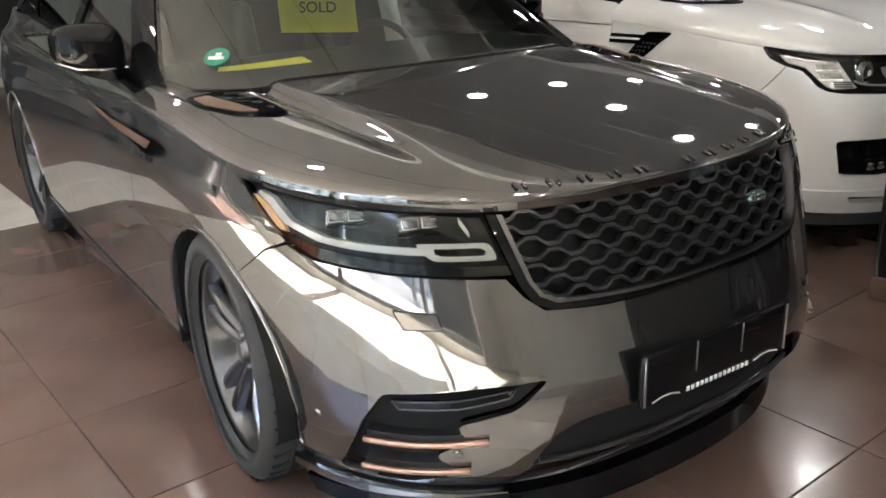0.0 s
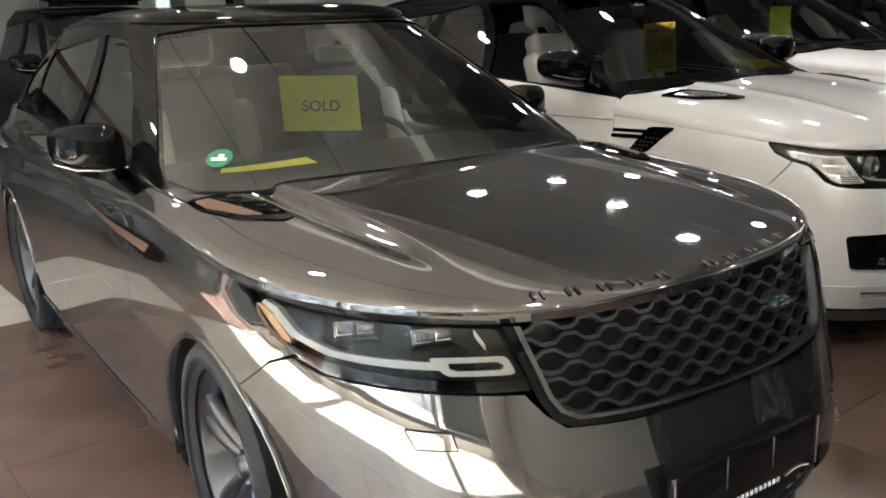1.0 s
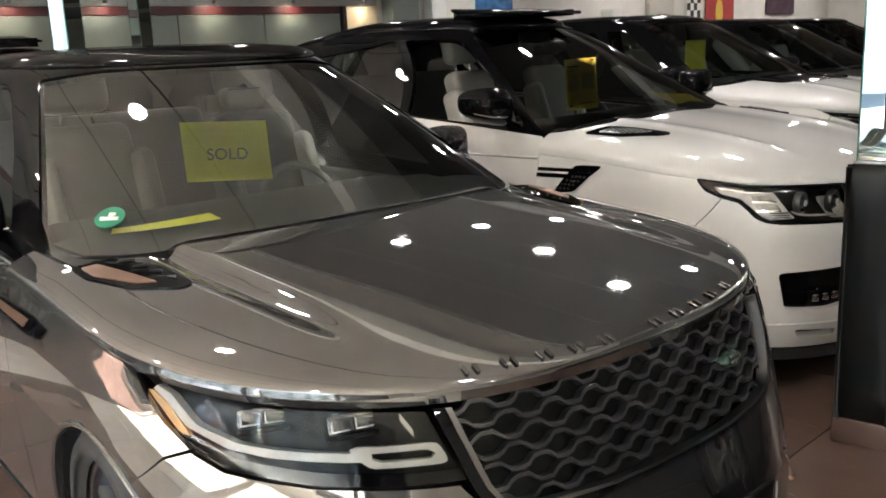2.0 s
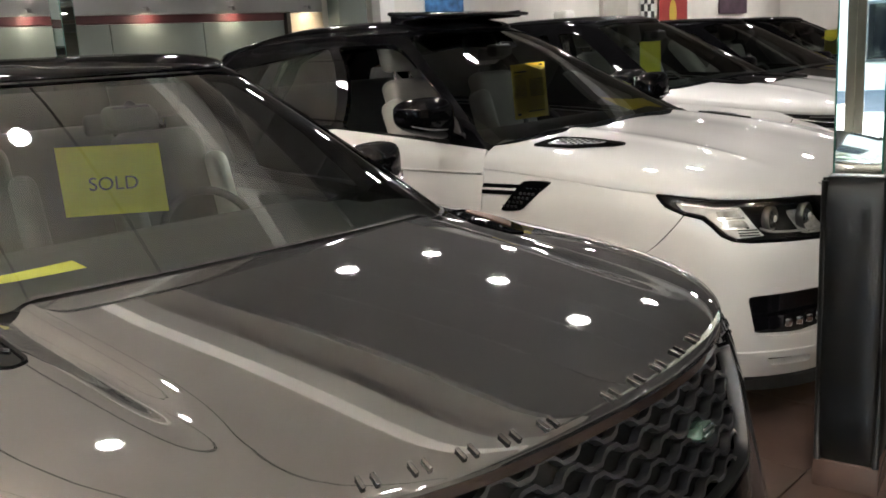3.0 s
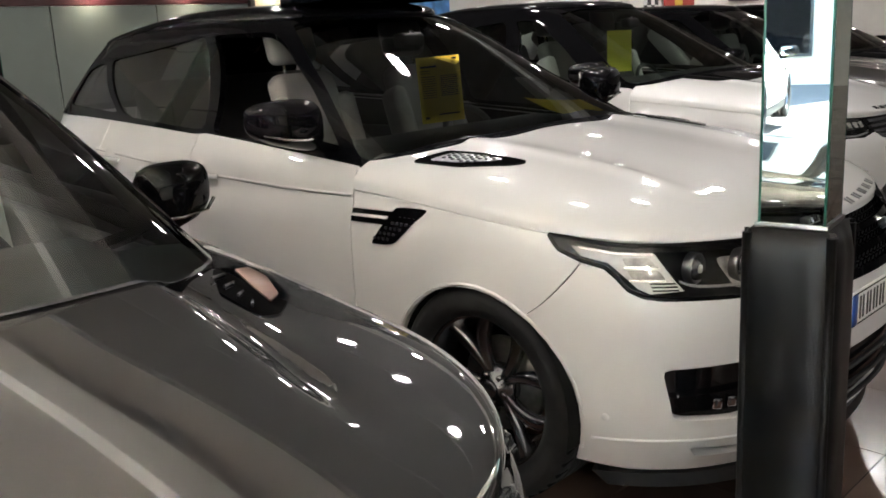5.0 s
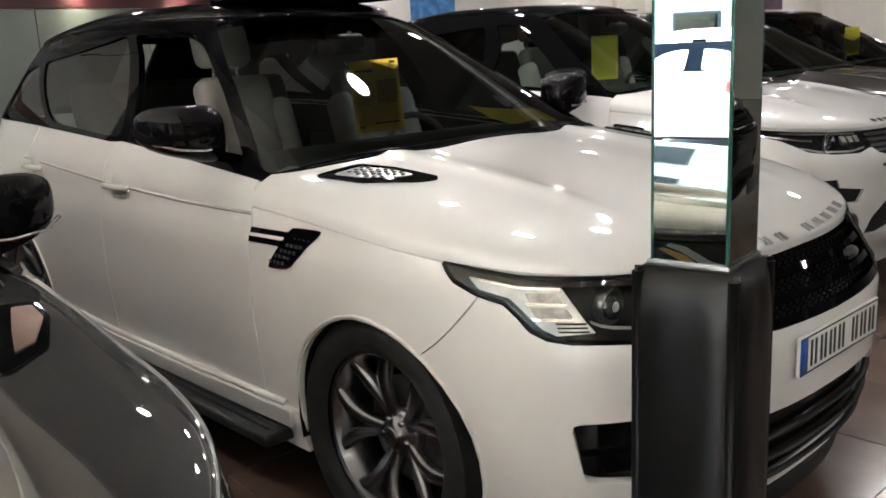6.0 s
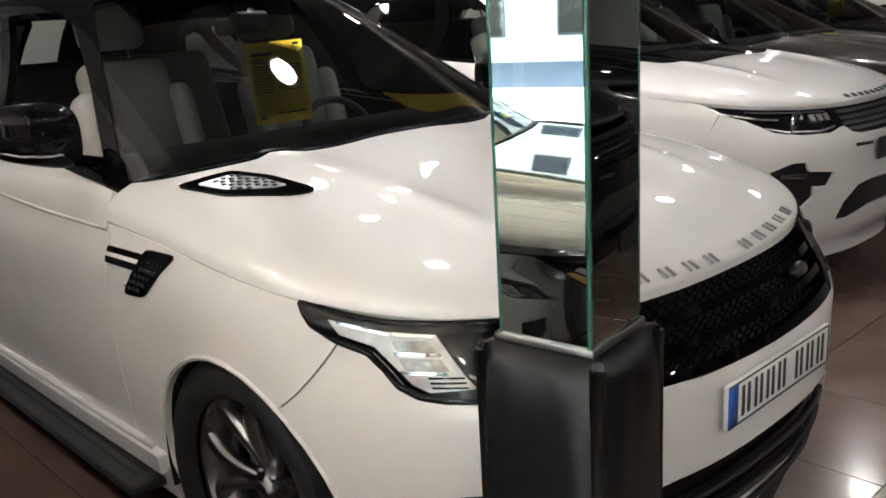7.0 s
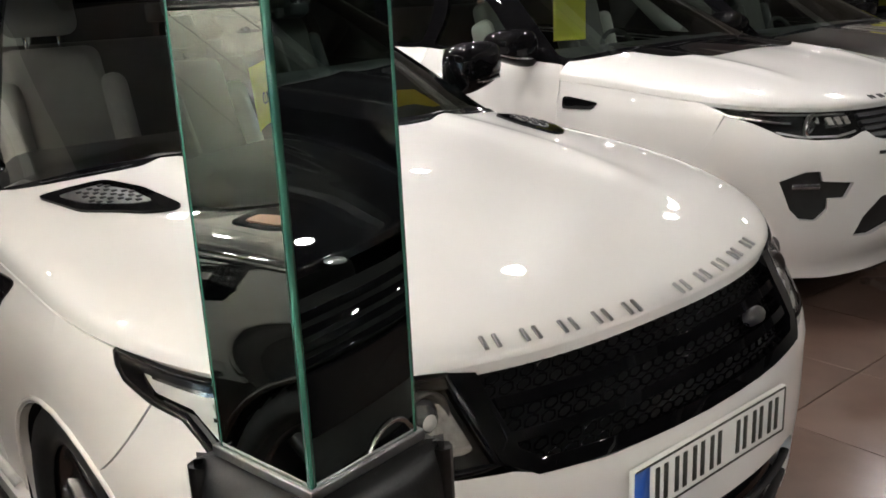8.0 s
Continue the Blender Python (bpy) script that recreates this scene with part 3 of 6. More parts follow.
def wheel(root, x, y, R, style, sgn, steer=0.0):
    """A wheel: tyre with grooves, rim, spokes, hub and brake disc. The outer face looks along sgn * x."""
    base = Matrix.Translation((x, y, R)) @ Matrix.Rotation(radians(steer), 4, "Z") @ Matrix.Rotation(radians(90 * sgn), 4, "Y")
    w, rim = 0.135, R * (0.715 if style == "dark" else 0.772)
    bm = bmesh.new()
    lathe(bm, [(rim - 0.012, 0.10), (rim, 0.112), (rim + 0.008, 0.098), (rim - 0.006, 0.085), (rim - 0.03, 0.03), (rim - 0.035, -0.1), (rim + 0.005, -0.12)], 64, base)
    lathe(bm, [(rim - 0.012, 0.10), (rim - 0.02, 0.082), (rim - 0.045, 0.03), (rim - 0.05, -0.1)], 64, base)
    barrel = part("wheel", bm, M_RIMDARK if style == "dark" else M_RIM, root)
    bm = bmesh.new()
    prof = [(rim - 0.004, -w * 0.85), (rim + 0.03, -w), (R * 0.93, -w * 1.02), (R * 0.985, -w * 0.86), (R, -w * 0.66)]
    for g in (-0.055, 0.0, 0.055):
        prof += [(R, g - 0.007), (R - 0.009, g - 0.005), (R - 0.009, g + 0.005), (R, g + 0.007)]
    prof += [(R, w * 0.66), (R * 0.992, w * 0.78), (R * 0.978, w * 0.88), (R * 0.93, w * 1.02), (R * 0.88, w * 1.04), (R * 0.82, w * 1.03), (rim + 0.022, w * 1.0), (rim + 0.012, w * 0.93), (rim - 0.002, w * 0.85)]
    lathe(bm, prof, 72, base)
    tyre = part("tyre", bm, M_RUBBER, barrel, "black tyre with grooved tread")
    # shoulder cuts
    bm = bmesh.new()
    for i in range(44):
        a = 2 * math.pi * i / 44
        for s in (-1, 1):
            box(bm, 0, 0, 0, 0.0085, 0.0045, 0.05, m=base @ Matrix.Rotation(a, 4, "Z") @ Matrix.Translation((R - 0.003, 0, s * w * 0.72)) @ Matrix.Rotation(radians(20 * s), 4, "X"))
    tagged(part("tread_cuts", bm, M_LINER, barrel), kind="stuff")
    bm = bmesh.new()
    lathe(bm, [(0.05, -0.02), (0.17, -0.02), (0.172, -0.005), (0.17, 0.006), (0.05, 0.006)], 48, base)
    part("brake_disc", bm, M_DISC, barrel)
    bm = bmesh.new()
    lathe(bm, [(0.0001, 0.085), (0.028, 0.084), (0.032, 0.078), (0.034, 0.062), (0.07, 0.05), (0.085, 0.03), (0.08, 0.0)], 40, base)
    for i in range(5):
        a = 2 * math.pi * (i + 0.5) / 5
        lathe(bm, [(0.0001, 0.068), (0.009, 0.066), (0.011, 0.04)], 10, base @ Matrix.Translation((0.052 * math.cos(a), 0.052 * math.sin(a), 0)))
    part("hub", bm, M_RIMDARK if style == "dark" else M_RIM, barrel)
    n = 10
    for i in range(n):
        pair = i // 2
        a = 2 * math.pi * pair / 5 + (0.20 if i % 2 else -0.20) + (0.35 if style == "dark" else 0.0)
        bm = bmesh.new()
        # a blade from the hub out to the rim, wider and deeper outside
        rows = []
        for k in range(9):
            f = k / 8
            rr = 0.062 + (rim - 0.02 - 0.062) * f
            tw = (0.10 if i % 2 else -0.10) * (f * f * 2.0) - (0.06 if i % 2 else -0.06) if style == "dark" else (0.04 if i % 2 else -0.04) * (1 - 2 * f)
            hw = 0.014 + 0.008 * f if style == "dark" else 0.010 + 0.008 * f
            top = 0.058 + 0.034 * math.sin(f * math.pi * 0.55)
            c, s = math.cos(a + tw), math.sin(a + tw)
            row = []
            for q, h in ((-1.15, -0.035), (-1, -0.004), (-0.35, 0.0), (0.35, 0.0), (1, -0.004), (1.15, -0.035)):
                row.append(bm.verts.new((rr * c - q * hw * s, rr * s + q * hw * c, top + h)))
            rows.append(row)
        for p, q in zip(rows, rows[1:]):
            for k in range(5):
                bm.faces.new((p[k], p[k + 1], q[k + 1], q[k]))
        bmesh.ops.recalc_face_normals(bm, faces=bm.faces[:])
        if sum(f.normal.z for f in bm.faces) < 0:
            bmesh.ops.reverse_faces(bm, faces=bm.faces[:])
        bmesh.ops.transform(bm, matrix=base, verts=bm.verts)
        part("spoke", bm, M_RIM if style != "dark" else M_RIMDARK, barrel)
    return barrel


def cushion(bm, cx, cy, cz, sx, sy, sz, r, tilt=0.0):
    m = Matrix.Translation((cx, cy, cz)) @ Matrix.Rotation(radians(tilt), 4, "X")
    box(bm, 0, 0, 0, sx, sy, sz, r, m, segs=4)


def seat(root, x, y, z, leather, centre):
    bm = bmesh.new()
    cushion(bm, x, y, z, 0.52, 0.52, 0.16, 0.05, 6)
    s = part("seat", bm, leather, root, "pale grey leather car seat")
    bm = bmesh.new()
    cushion(bm, x, y + 0.33, z + 0.36, 0.36, 0.13, 0.62, 0.05, -18)
    part("backrest_centre", bm, centre, s)
    for q in (-1, 1):
        bm = bmesh.new()
        cushion(bm, x + q * 0.19, y + 0.29, z + 0.32, 0.10, 0.16, 0.48, 0.05, -18)
        part("bolster", bm, leather if q * x > 0 else centre, s)
    bm = bmesh.new()
    cushion(bm, x, y + 0.48, z + 0.80, 0.27, 0.10, 0.20, 0.045, -14)
    part("headrest", bm, centre, s)
    bm = bmesh.new()
    for q in (-0.06, 0.06):
        tube(bm, [(x + q, y + 0.44, z + 0.62), (x + q, y + 0.47, z + 0.72)], 0.007)
    part("headrest_post", bm, M_CHROME, s)


def mirror(root, x, y, z, sgn, half=0.140):
    """A door mirror: a rounded housing with a bright band, on a short arm."""
    bm = bmesh.new()
    b = bmesh.new()
    bmesh.ops.create_uvsphere(b, u_segments=32, v_segments=18, radius=1.0)
    for v in b.verts:
        p = v.co
        q = [math.copysign(abs(c) ** 0.62, c) for c in p]
        k = 1 - 0.22 * (q[0] * sgn)
        v.co = Vector((q[0] * half, q[1] * 0.085 + (0.05 * (q[0] * sgn) ** 2 if q[0] * sgn > 0 else 0), q[2] * 0.092 * k + 0.02 * q[0] * sgn))
    bmesh.ops.translate(b, vec=(x, y, z), verts=b.verts)
    add(bm, b)
    body = part("door_mirror", bm, M_GLOSS, root, "gloss black door mirror housing")
    bm = bmesh.new()
    tube(bm, [(x - sgn * 0.11, y - 0.05, z - 0.062), (x - sgn * 0.02, y - 0.092, z - 0.058), (x + sgn * 0.06, y - 0.078, z - 0.050), (x + sgn * 0.115, y - 0.012, z - 0.03)], 0.006, 8, 0.8)
    part("mirror_band", bm, M_CHROME, body, "bright strip along the mirror")
    bm = bmesh.new()
    tube(bm, [(x - sgn * 0.25, y + 0.04, z - 0.13), (x - sgn * 0.15, y + 0.0, z - 0.10), (x - sgn * 0.03, y + 0.0, z - 0.07)], 0.035, 10, 0.55)
    part("mirror_arm", bm, M_GLOSS, body)
    bm = bmesh.new()
    box(bm, x, y + 0.078, z + 0.008, half * 1.36, 0.01, 0.125, 0.004)
    part("mirror_glass", bm, M_MIRROR, body)
    return body


def strip(fn, pts, half, off, du=0.04, dv=0.04, rim=0.01):
    """A narrow band along a line of (u, v) points, half wide each way (in v)."""
    poly = [(u, v + half) for u, v in pts] + [(u, v - half) for u, v in reversed(pts)]
    return sheet(fn, poly, du, dv, off, rim)


def line_tube(fn, pts, r, off=0.0, k=4, flat=1.0, n=8):
    """A bar that follows (u, v) points on a surface."""
    out = []
    for (u0, v0), (u1, v1) in zip(pts, pts[1:]):
        for i in range(k):
            t = i / k
            p, nn = fn(u0 + (u1 - u0) * t, v0 + (v1 - v0) * t)
            out.append(p + nn * off)
    p, nn = fn(*pts[-1])
    out.append(p + nn * off)
    bm = bmesh.new()
    tube(bm, out, r, n, flat)
    return bm


def car_body(name, P, at, turn, paint, o):
    """The shell that all the cars share. o: options. Returns the root and the surfaces."""
    root = empty(name, pose(at[0], at[1], 0, 0, 0, turn))
    lw = Wrap(**P["lower"])
    uw = Wrap(**P["upper"])
    ya, yb, R, Ra = o["axle"], o["axle"] + o["base"], o["R"], o["arch"]
    edge = P["hood_edge"]
    ze = lambda y: lerp_table(edge, y)
    belt = lambda y: lerp_table(o["belt"], y)
    yd, ym, ye = o["door"], o["mid"], o["end"]
    zs = o["sill"]
    tip = o["tip"]
    g = 0.0025
    # hood
    hood = Dome(lw, edge, P["hood_crown"], P["hood_m"], yd, o.get("form"))
    u_end = abs(lw.Y(yd, ze(yd))[0])
    part("bonnet", hood.mesh(u_end, nu=o.get("nu", 220)), paint, root)
    for sgn in (-1, 1):
        Y = lambda y, z: lw.Y(y, z, sgn)
        top = [Y(tip[0] + (yd - tip[0]) * i / 8, ze(tip[0] + (yd - tip[0]) * i / 8) - 0.005) for i in range(9)]
        top[-1] = Y(yd - g, ze(yd) - 0.005)
        a_seam = math.degrees(math.atan2(o["seam"][1] - R, ya - o["seam"][0]))
        fender = top + [Y(yd - g, 0.7), Y(yd - g, zs)] + arc(lw, ya, R, Ra, 180 + 12, a_seam, 14, sgn) + [Y(*q) for q in o["fender_front"]]
        part("front_wing", sheet(lw, fender, 0.05, 0.045, 0.0, 0.02), paint, root)
        # doors
        d1 = [Y(yd + g, ze(yd)), Y(yd + g, zs)] + [Y(ym - g, zs)] + [Y(ym - g, belt(ym))] + [Y(ym + (yd - ym) * i / 6, belt(ym + (yd - ym) * i / 6)) for i in range(1, 6)] + [Y(yd + g, belt(yd))]
        door1 = part("front_door", sheet(lw, d1, 0.06, 0.04, 0.0, 0.02), paint, root)
        ar = arc(lw, yb, R, Ra, 8, 50, 6, sgn)
        d2 = [Y(ym + g, belt(ym)), Y(ym + g, zs), Y(yb - Ra - 0.03, zs)] + ar + [Y(ye, 0.9), Y(ye, belt(ye))] + [Y(ye + (ym - ye) * i / 5, belt(ye + (ym - ye) * i / 5)) for i in range(1, 5)]
        door2 = part("rear_door", sheet(lw, d2, 0.06, 0.04, 0.0, 0.02), paint, root)
        zq = belt(ye)
        q = [Y(ye + 2 * g, zq), Y(ye + 2 * g, 0.9)] + arc(lw, yb, R, Ra, 51, 188, 12, sgn) + [(sgn * 2.2, zs), (sgn * 2.95, zs + 0.05), (sgn * 2.95, zq), (sgn * 2.2, zq)]
        part("rear_quarter", sheet(lw, q, 0.06, 0.05, 0.0, 0.02), paint, root)
        # sill
        s = [Y(ya + Ra * 1.02, zs - 0.008), Y(yb - Ra * 1.02, zs - 0.008), Y(yb - Ra * 0.98, 0.23), Y(ya + Ra * 0.98, 0.23)]
        part("sill", sheet(lw, s, 0.06, 0.05, o.get("sill_off", 0.006), 0.03), o.get("sill_mat", paint), root)
        # dark inner skin that shows in the joints
        inner = [Y(tip[0], ze(tip[0]) - 0.02)] + [Y(yd, ze(yd) - 0.01), Y(yd, belt(yd) - 0.02), Y(ym, belt(ym) - 0.02), Y(ye, belt(ye) - 0.02), (sgn * 2.3, belt(ye) - 0.02), (sgn * 2.3, 0.25)]
        inner += arc(lw, yb, R, Ra + 0.004, 194, -10, 14, sgn) + arc(lw, ya, R, Ra + 0.004, 194, a_seam, 14, sgn)
        part("inner_skin", sheet(lw, inner, 0.07, 0.06, -0.022, 0), M_LINER, root)
        for yy in (ya, yb):
            bm = bmesh.new()
            n = 20
            rows = []
            for xx in (lw.at(*Y(yy, 0.75)).x - sgn * 0.012, sgn * 0.56):
                rows.append([bm.verts.new((xx, yy - (Ra + 0.004) * math.cos(radians(-14 + 208 * i / n)), R + (Ra + 0.004) * math.sin(radians(-14 + 208 * i / n)))) for i in range(n + 1)])
            for i in range(n):
                bm.faces.new((rows[0][i], rows[0][i + 1], rows[1][i + 1], rows[1][i]))
            bm.faces.new(rows[1])
            part("wheel_well", bm, M_LINER, root)
            steer = o.get("steer", 0.0) if yy == ya else 0.0
            wheel(root, sgn * o["track"], yy, R, o.get("rim", "grey"), sgn, steer)
        for yy in (ya, yb):
            part("arch_lip", line_tube(lw, arc(lw, yy, R, Ra + 0.010, 190 if yy == yb else 186, -16 if yy == ya else 4, 18, sgn), 0.012, -0.005, 2, 0.6), paint, root)
        # handles
        for d, hy in ((door1, ym - 0.16), (door2, ye - 0.14)):
            if o.get("handles", True):
                hz = o.get("handle_z", 1.0) + 0.02 * (hy - ym)
                p, nn = lw(*Y(hy, hz))
                bm = bmesh.new()
                tube(bm, [p + Vector((0, -0.10, 0)) + nn * 0.004, p + Vector((0, -0.075, 0.002)) + nn * 0.03, p + Vector((0, 0.06, 0.003)) + nn * 0.034, p + Vector((0, 0.10, 0)) + nn * 0.012], 0.017, 10, 0.8)
                b = bmesh.new()
                lathe(b, [(0.0001, 0.004), (0.05, 0.003), (0.062, 0.0)], 24, Matrix.Translation(p) @ Matrix.Rotation(radians(90 * sgn), 4, "Y"))
                add(bm, b)
                part("door_handle", bm, paint, d)
    # tail
    bm = bmesh.new()
    box(bm, 0, yb + 0.55, 0.65, 1.3, 0.5, 0.7, 0.1)
    part("tail_panel", bm, paint, root)
    # floor pan
    bm = bmesh.new()
    box(bm, 0, (ya + yb) / 2 + 0.1, 0.27, 1.1, yb - ya + 1.5, 0.06, 0.02)
    box(bm, 0, (ya + yb) / 2, 0.27, 1.72, yb - ya - 2 * Ra - 0.1, 0.06, 0.02)
    part("floor_pan", bm, M_LINER, root)
    # firewall and engine block-out under the bonnet
    bm = bmesh.new()
    box(bm, 0, yd + 0.1, 0.66, 1.6, 0.1, 0.76, 0.03)
    box(bm, 0, ya - 0.05, 0.55, 1.0, 0.9, 0.5, 0.05)
    part("bulkhead", bm, M_LINER, root)
    # greenhouse
    zr = o["roof_edge"]
    zre = lambda y: lerp_table(zr, y)

    def roof_line(u):
        z = zr[0][1]
        for _ in range(4):
            z = zre(uw.at(u, z).y)
        return z

    def belt_line(u):
        z = 1.1
        for _ in range(4):
            y = uw.at(u, z).y
            z = belt(max(y, yd)) - 0.012 if abs(u) > 0.95 else belt(yd) - 0.012
        return z

    us = [-2.98 + 5.96 * i / 60 for i in range(61)]
    shell = [(u, belt_line(u)) for u in us] + [(u, roof_line(u) + 0.004) for u in reversed(us)]
    U = lambda y, z, sgn: uw.Y(y, z, sgn)
    screen = rounded(o["screen"](uw), 0.03, 2)
    holes = [screen]
    sides = {}
    for sgn in (-1, 1):
        for key in ("win1", "win2", "win3"):
            pts = [U(y, z, sgn) for y, z in o[key]]
            pts = rounded(pts, 0.035, 2)
            sides[(key, sgn)] = pts
            holes.append(pts)
    gh = part("cabin_frame", sheet(uw, shell, 0.07, 0.06, 0.0, 0.03, holes), o["pillar"], root)
    ws = part("windscreen", sheet(uw, screen, 0.08, 0.06, -0.006, 0), o.get("glass", M_GLASS), gh, "tinted windscreen")
    for (key, sgn), pts in sides.items():
        if (key, sgn) in o.get("open", ()):
            continue
        gl = part("side_window", sheet(uw, pts, 0.08, 0.06, -0.008, 0), M_DARKGLASS if key != "win1" or o.get("dark1") else M_GLASS, gh)
    # black cowl behind the foot of the windscreen
    foot = []
    for i in range(25):
        x = -0.78 + 1.56 * i / 24
        z = hood(x, yd)[0].z - 0.12
        p = uw.at(*uw.X(x, z))
        while p.y < yd - 0.02 and p.z < hood(x, p.y)[0].z:
            z += 0.004
            p = uw.at(*uw.X(x, z))
        foot.append((x, min(p.y + 0.006, yd - 0.02)))
    part("cowl", sheet(hood, foot + [(0.80, yd - 0.004), (-0.80, yd - 0.004)], 0.05, 0.05, 0.005, 0), M_DASH, root)
    # roof
    roof = Dome(uw, zr, o["roof_crown"], [(0.0, 3.0), (9.0, 3.0)], 9, None, zref=zr[0][1])
    part("roof", roof.mesh(3.0, rim=0.0, nu=o.get("nu", 140)), o["pillar"], root)
    # interior
    bm = bmesh.new()
    hz = lerp_table(P["hood_crown"], yd)
    box(bm, 0, yd + 0.22, hz - 0.20, 1.50, 0.62, 0.32, 0.09, segs=4)
    box(bm, 0, yd + 0.62, hz - 0.32, 0.30, 0.5, 0.40, 0.05)
    part("dashboard", bm, M_DASH, root)
    if o.get("seats", True):
        for x in (-0.37, 0.37):
            seat(root, x, ym - 0.55, hz - 0.42, o.get("leather", M_LEATHER), o.get("centre", M_CHARCOAL))
        bm = bmesh.new()
        cushion(bm, 0, ym + 0.62, hz - 0.42, 1.3, 0.5, 0.16, 0.05, 4)
        cushion(bm, 0, ym + 0.93, hz - 0.08, 1.3, 0.15, 0.62, 0.06, -20)
        bench = part("rear_bench", bm, M_CHARCOAL, root)
        bm = bmesh.new()
        tube(bm, [(0.38 + 0.185 * math.cos(a), yd + 0.62 + 0.185 * math.sin(a) * 0.42, hz - 0.15 + 0.185 * math.sin(a) * 0.9) for a in [2 * math.pi * i / 32 for i in range(32)]], 0.016, 8, closed=True)
        box(bm, 0.38, yd + 0.61, hz - 0.16, 0.33, 0.03, 0.06, 0.012)
        part("steering_wheel", bm, M_DASH, root)
    bm = bmesh.new()
    box(bm, 0, (yd + ye) / 2 + 0.2, 0.36, 1.6, ye - yd + 0.8, 0.08, 0.03)
    box(bm, 0, ye + 0.55, 0.75, 1.4, 0.9, 0.4, 0.05)
    for sgn in (-1, 1):
        box(bm, sgn * 0.80, (yd + ye) / 2, 0.72, 0.05, ye - yd, 0.66, 0.02)
    part("cabin_lining", bm, M_DASH, root)
    # rear-view mirror
    z1 = roof_line(0) - 0.10
    p, nn = uw(0, z1)
    bm = bmesh.new()
    box(bm, 0, p.y + 0.10, z1 - 0.05, 0.24, 0.03, 0.065, 0.014)
    tube(bm, [(0, p.y + 0.02, z1), (0, p.y + 0.1, z1 - 0.03)], 0.02)
    box(bm, 0, p.y + 0.045, z1 - 0.03, 0.15, 0.08, 0.07, 0.02)
    part("rear_view_mirror", bm, M_DASH, root)
    # door mirrors
    for sgn in (-1, 1):
        mirror(root, sgn * o["mirror"][0], o["mirror"][1], o["mirror"][2], sgn, *o["mirror"][3:])
    return root, lw, uw, hood


def block_letters(root, hood, n, gap_after, x0, x1, y_of, size, material, label):
    """Raised badge lettering as plain blocks, set along a bonnet's front edge."""
    for i in range(n):
        f = (i + (1 if i >= gap_after else 0)) / (n - 1 + (1 if gap_after < n else 0))
        x = x0 + (x1 - x0) * f
        y = y_of(x)
        p, nn = hood(x, y)
        q, _ = hood(x + 0.01, y_of(x + 0.01))
        t = (q - p).normalized()
        up = nn.cross(t).normalized()
        if up.y < 0:
            up = -up
        m = Matrix((t, up, nn)).transposed().to_4x4()
        m.translation = p + nn * 0.001
        bm = bmesh.new()
        w, h, b = size[0], size[1], size[0] * 0.26
        # a pair of plain strokes stands for each character
        for k in (-1, 1):
            box(bm, k * w * 0.30, 0, 0.002, w * 0.20, h * 0.92, 0.006, 0.0015, m, 1)
        part("badge_bar", bm, material, root, label)


def flat_sheet(root, name, corners, material, label="", thick=0.0012, bend=0.0):
    """A sheet of paper given by three corners: top left, top right, bottom left."""
    a, b, c = [Vector(p) for p in corners]
    ux, uy = b - a, c - a
    n = ux.cross(uy).normalized()
    bm = bmesh.new()
    k = 8
    grid = [[bm.verts.new(a + ux * (i / k) + uy * (j / k) + n * bend * math.sin(math.pi * i / k) * (0.4 + j / k)) for i in range(k + 1)] for j in range(k + 1)]
    for j in range(k):
        for i in range(k):
            bm.faces.new((grid[j][i], grid[j][i + 1], grid[j + 1][i + 1], grid[j + 1][i]))
    bmesh.ops.solidify(bm, geom=bm.faces[:], thickness=thick)
    return part(name, bm, material, root, label)


def smooth_table(table, degree):
    """The same curve as one polynomial, finely sampled, so that reflections run without kinks."""
    a = np.array(table)
    c = np.polyfit(a[:, 0], a[:, 1], degree)
    return [(float(y), float(np.polyval(c, y))) for y in np.linspace(a[0, 0], a[-1, 0], 33)]


for P in (GREY, WHITE):
    P["hood_crown"] = smooth_table(P["hood_crown"], 4)
    P["hood_edge"] = smooth_table(P["hood_edge"], 3)
    P["hood_m"] = smooth_table(P["hood_m"], 2)


# ---- the grey car
def grey_form(x, y):
    """Two folds that run forward from the bonnet vents, with a raised middle between them."""
    c = 0.605 - 0.055 * max(0.0, (1.10 - y) / 0.66)
    d = c - abs(x)
    k = min(1.0, max(0.0, (y - 0.38) / 0.30))
    long = min(1.0, max(0.0, y / 1.35))
    step = 0.016 / (1 + math.exp(-d / 0.010))
    gutter = -0.012 * math.exp(-((d + 0.012) / 0.030) ** 2)
    return step * long * long * (3 - 2 * long) + gutter * k * k * (3 - 2 * k)


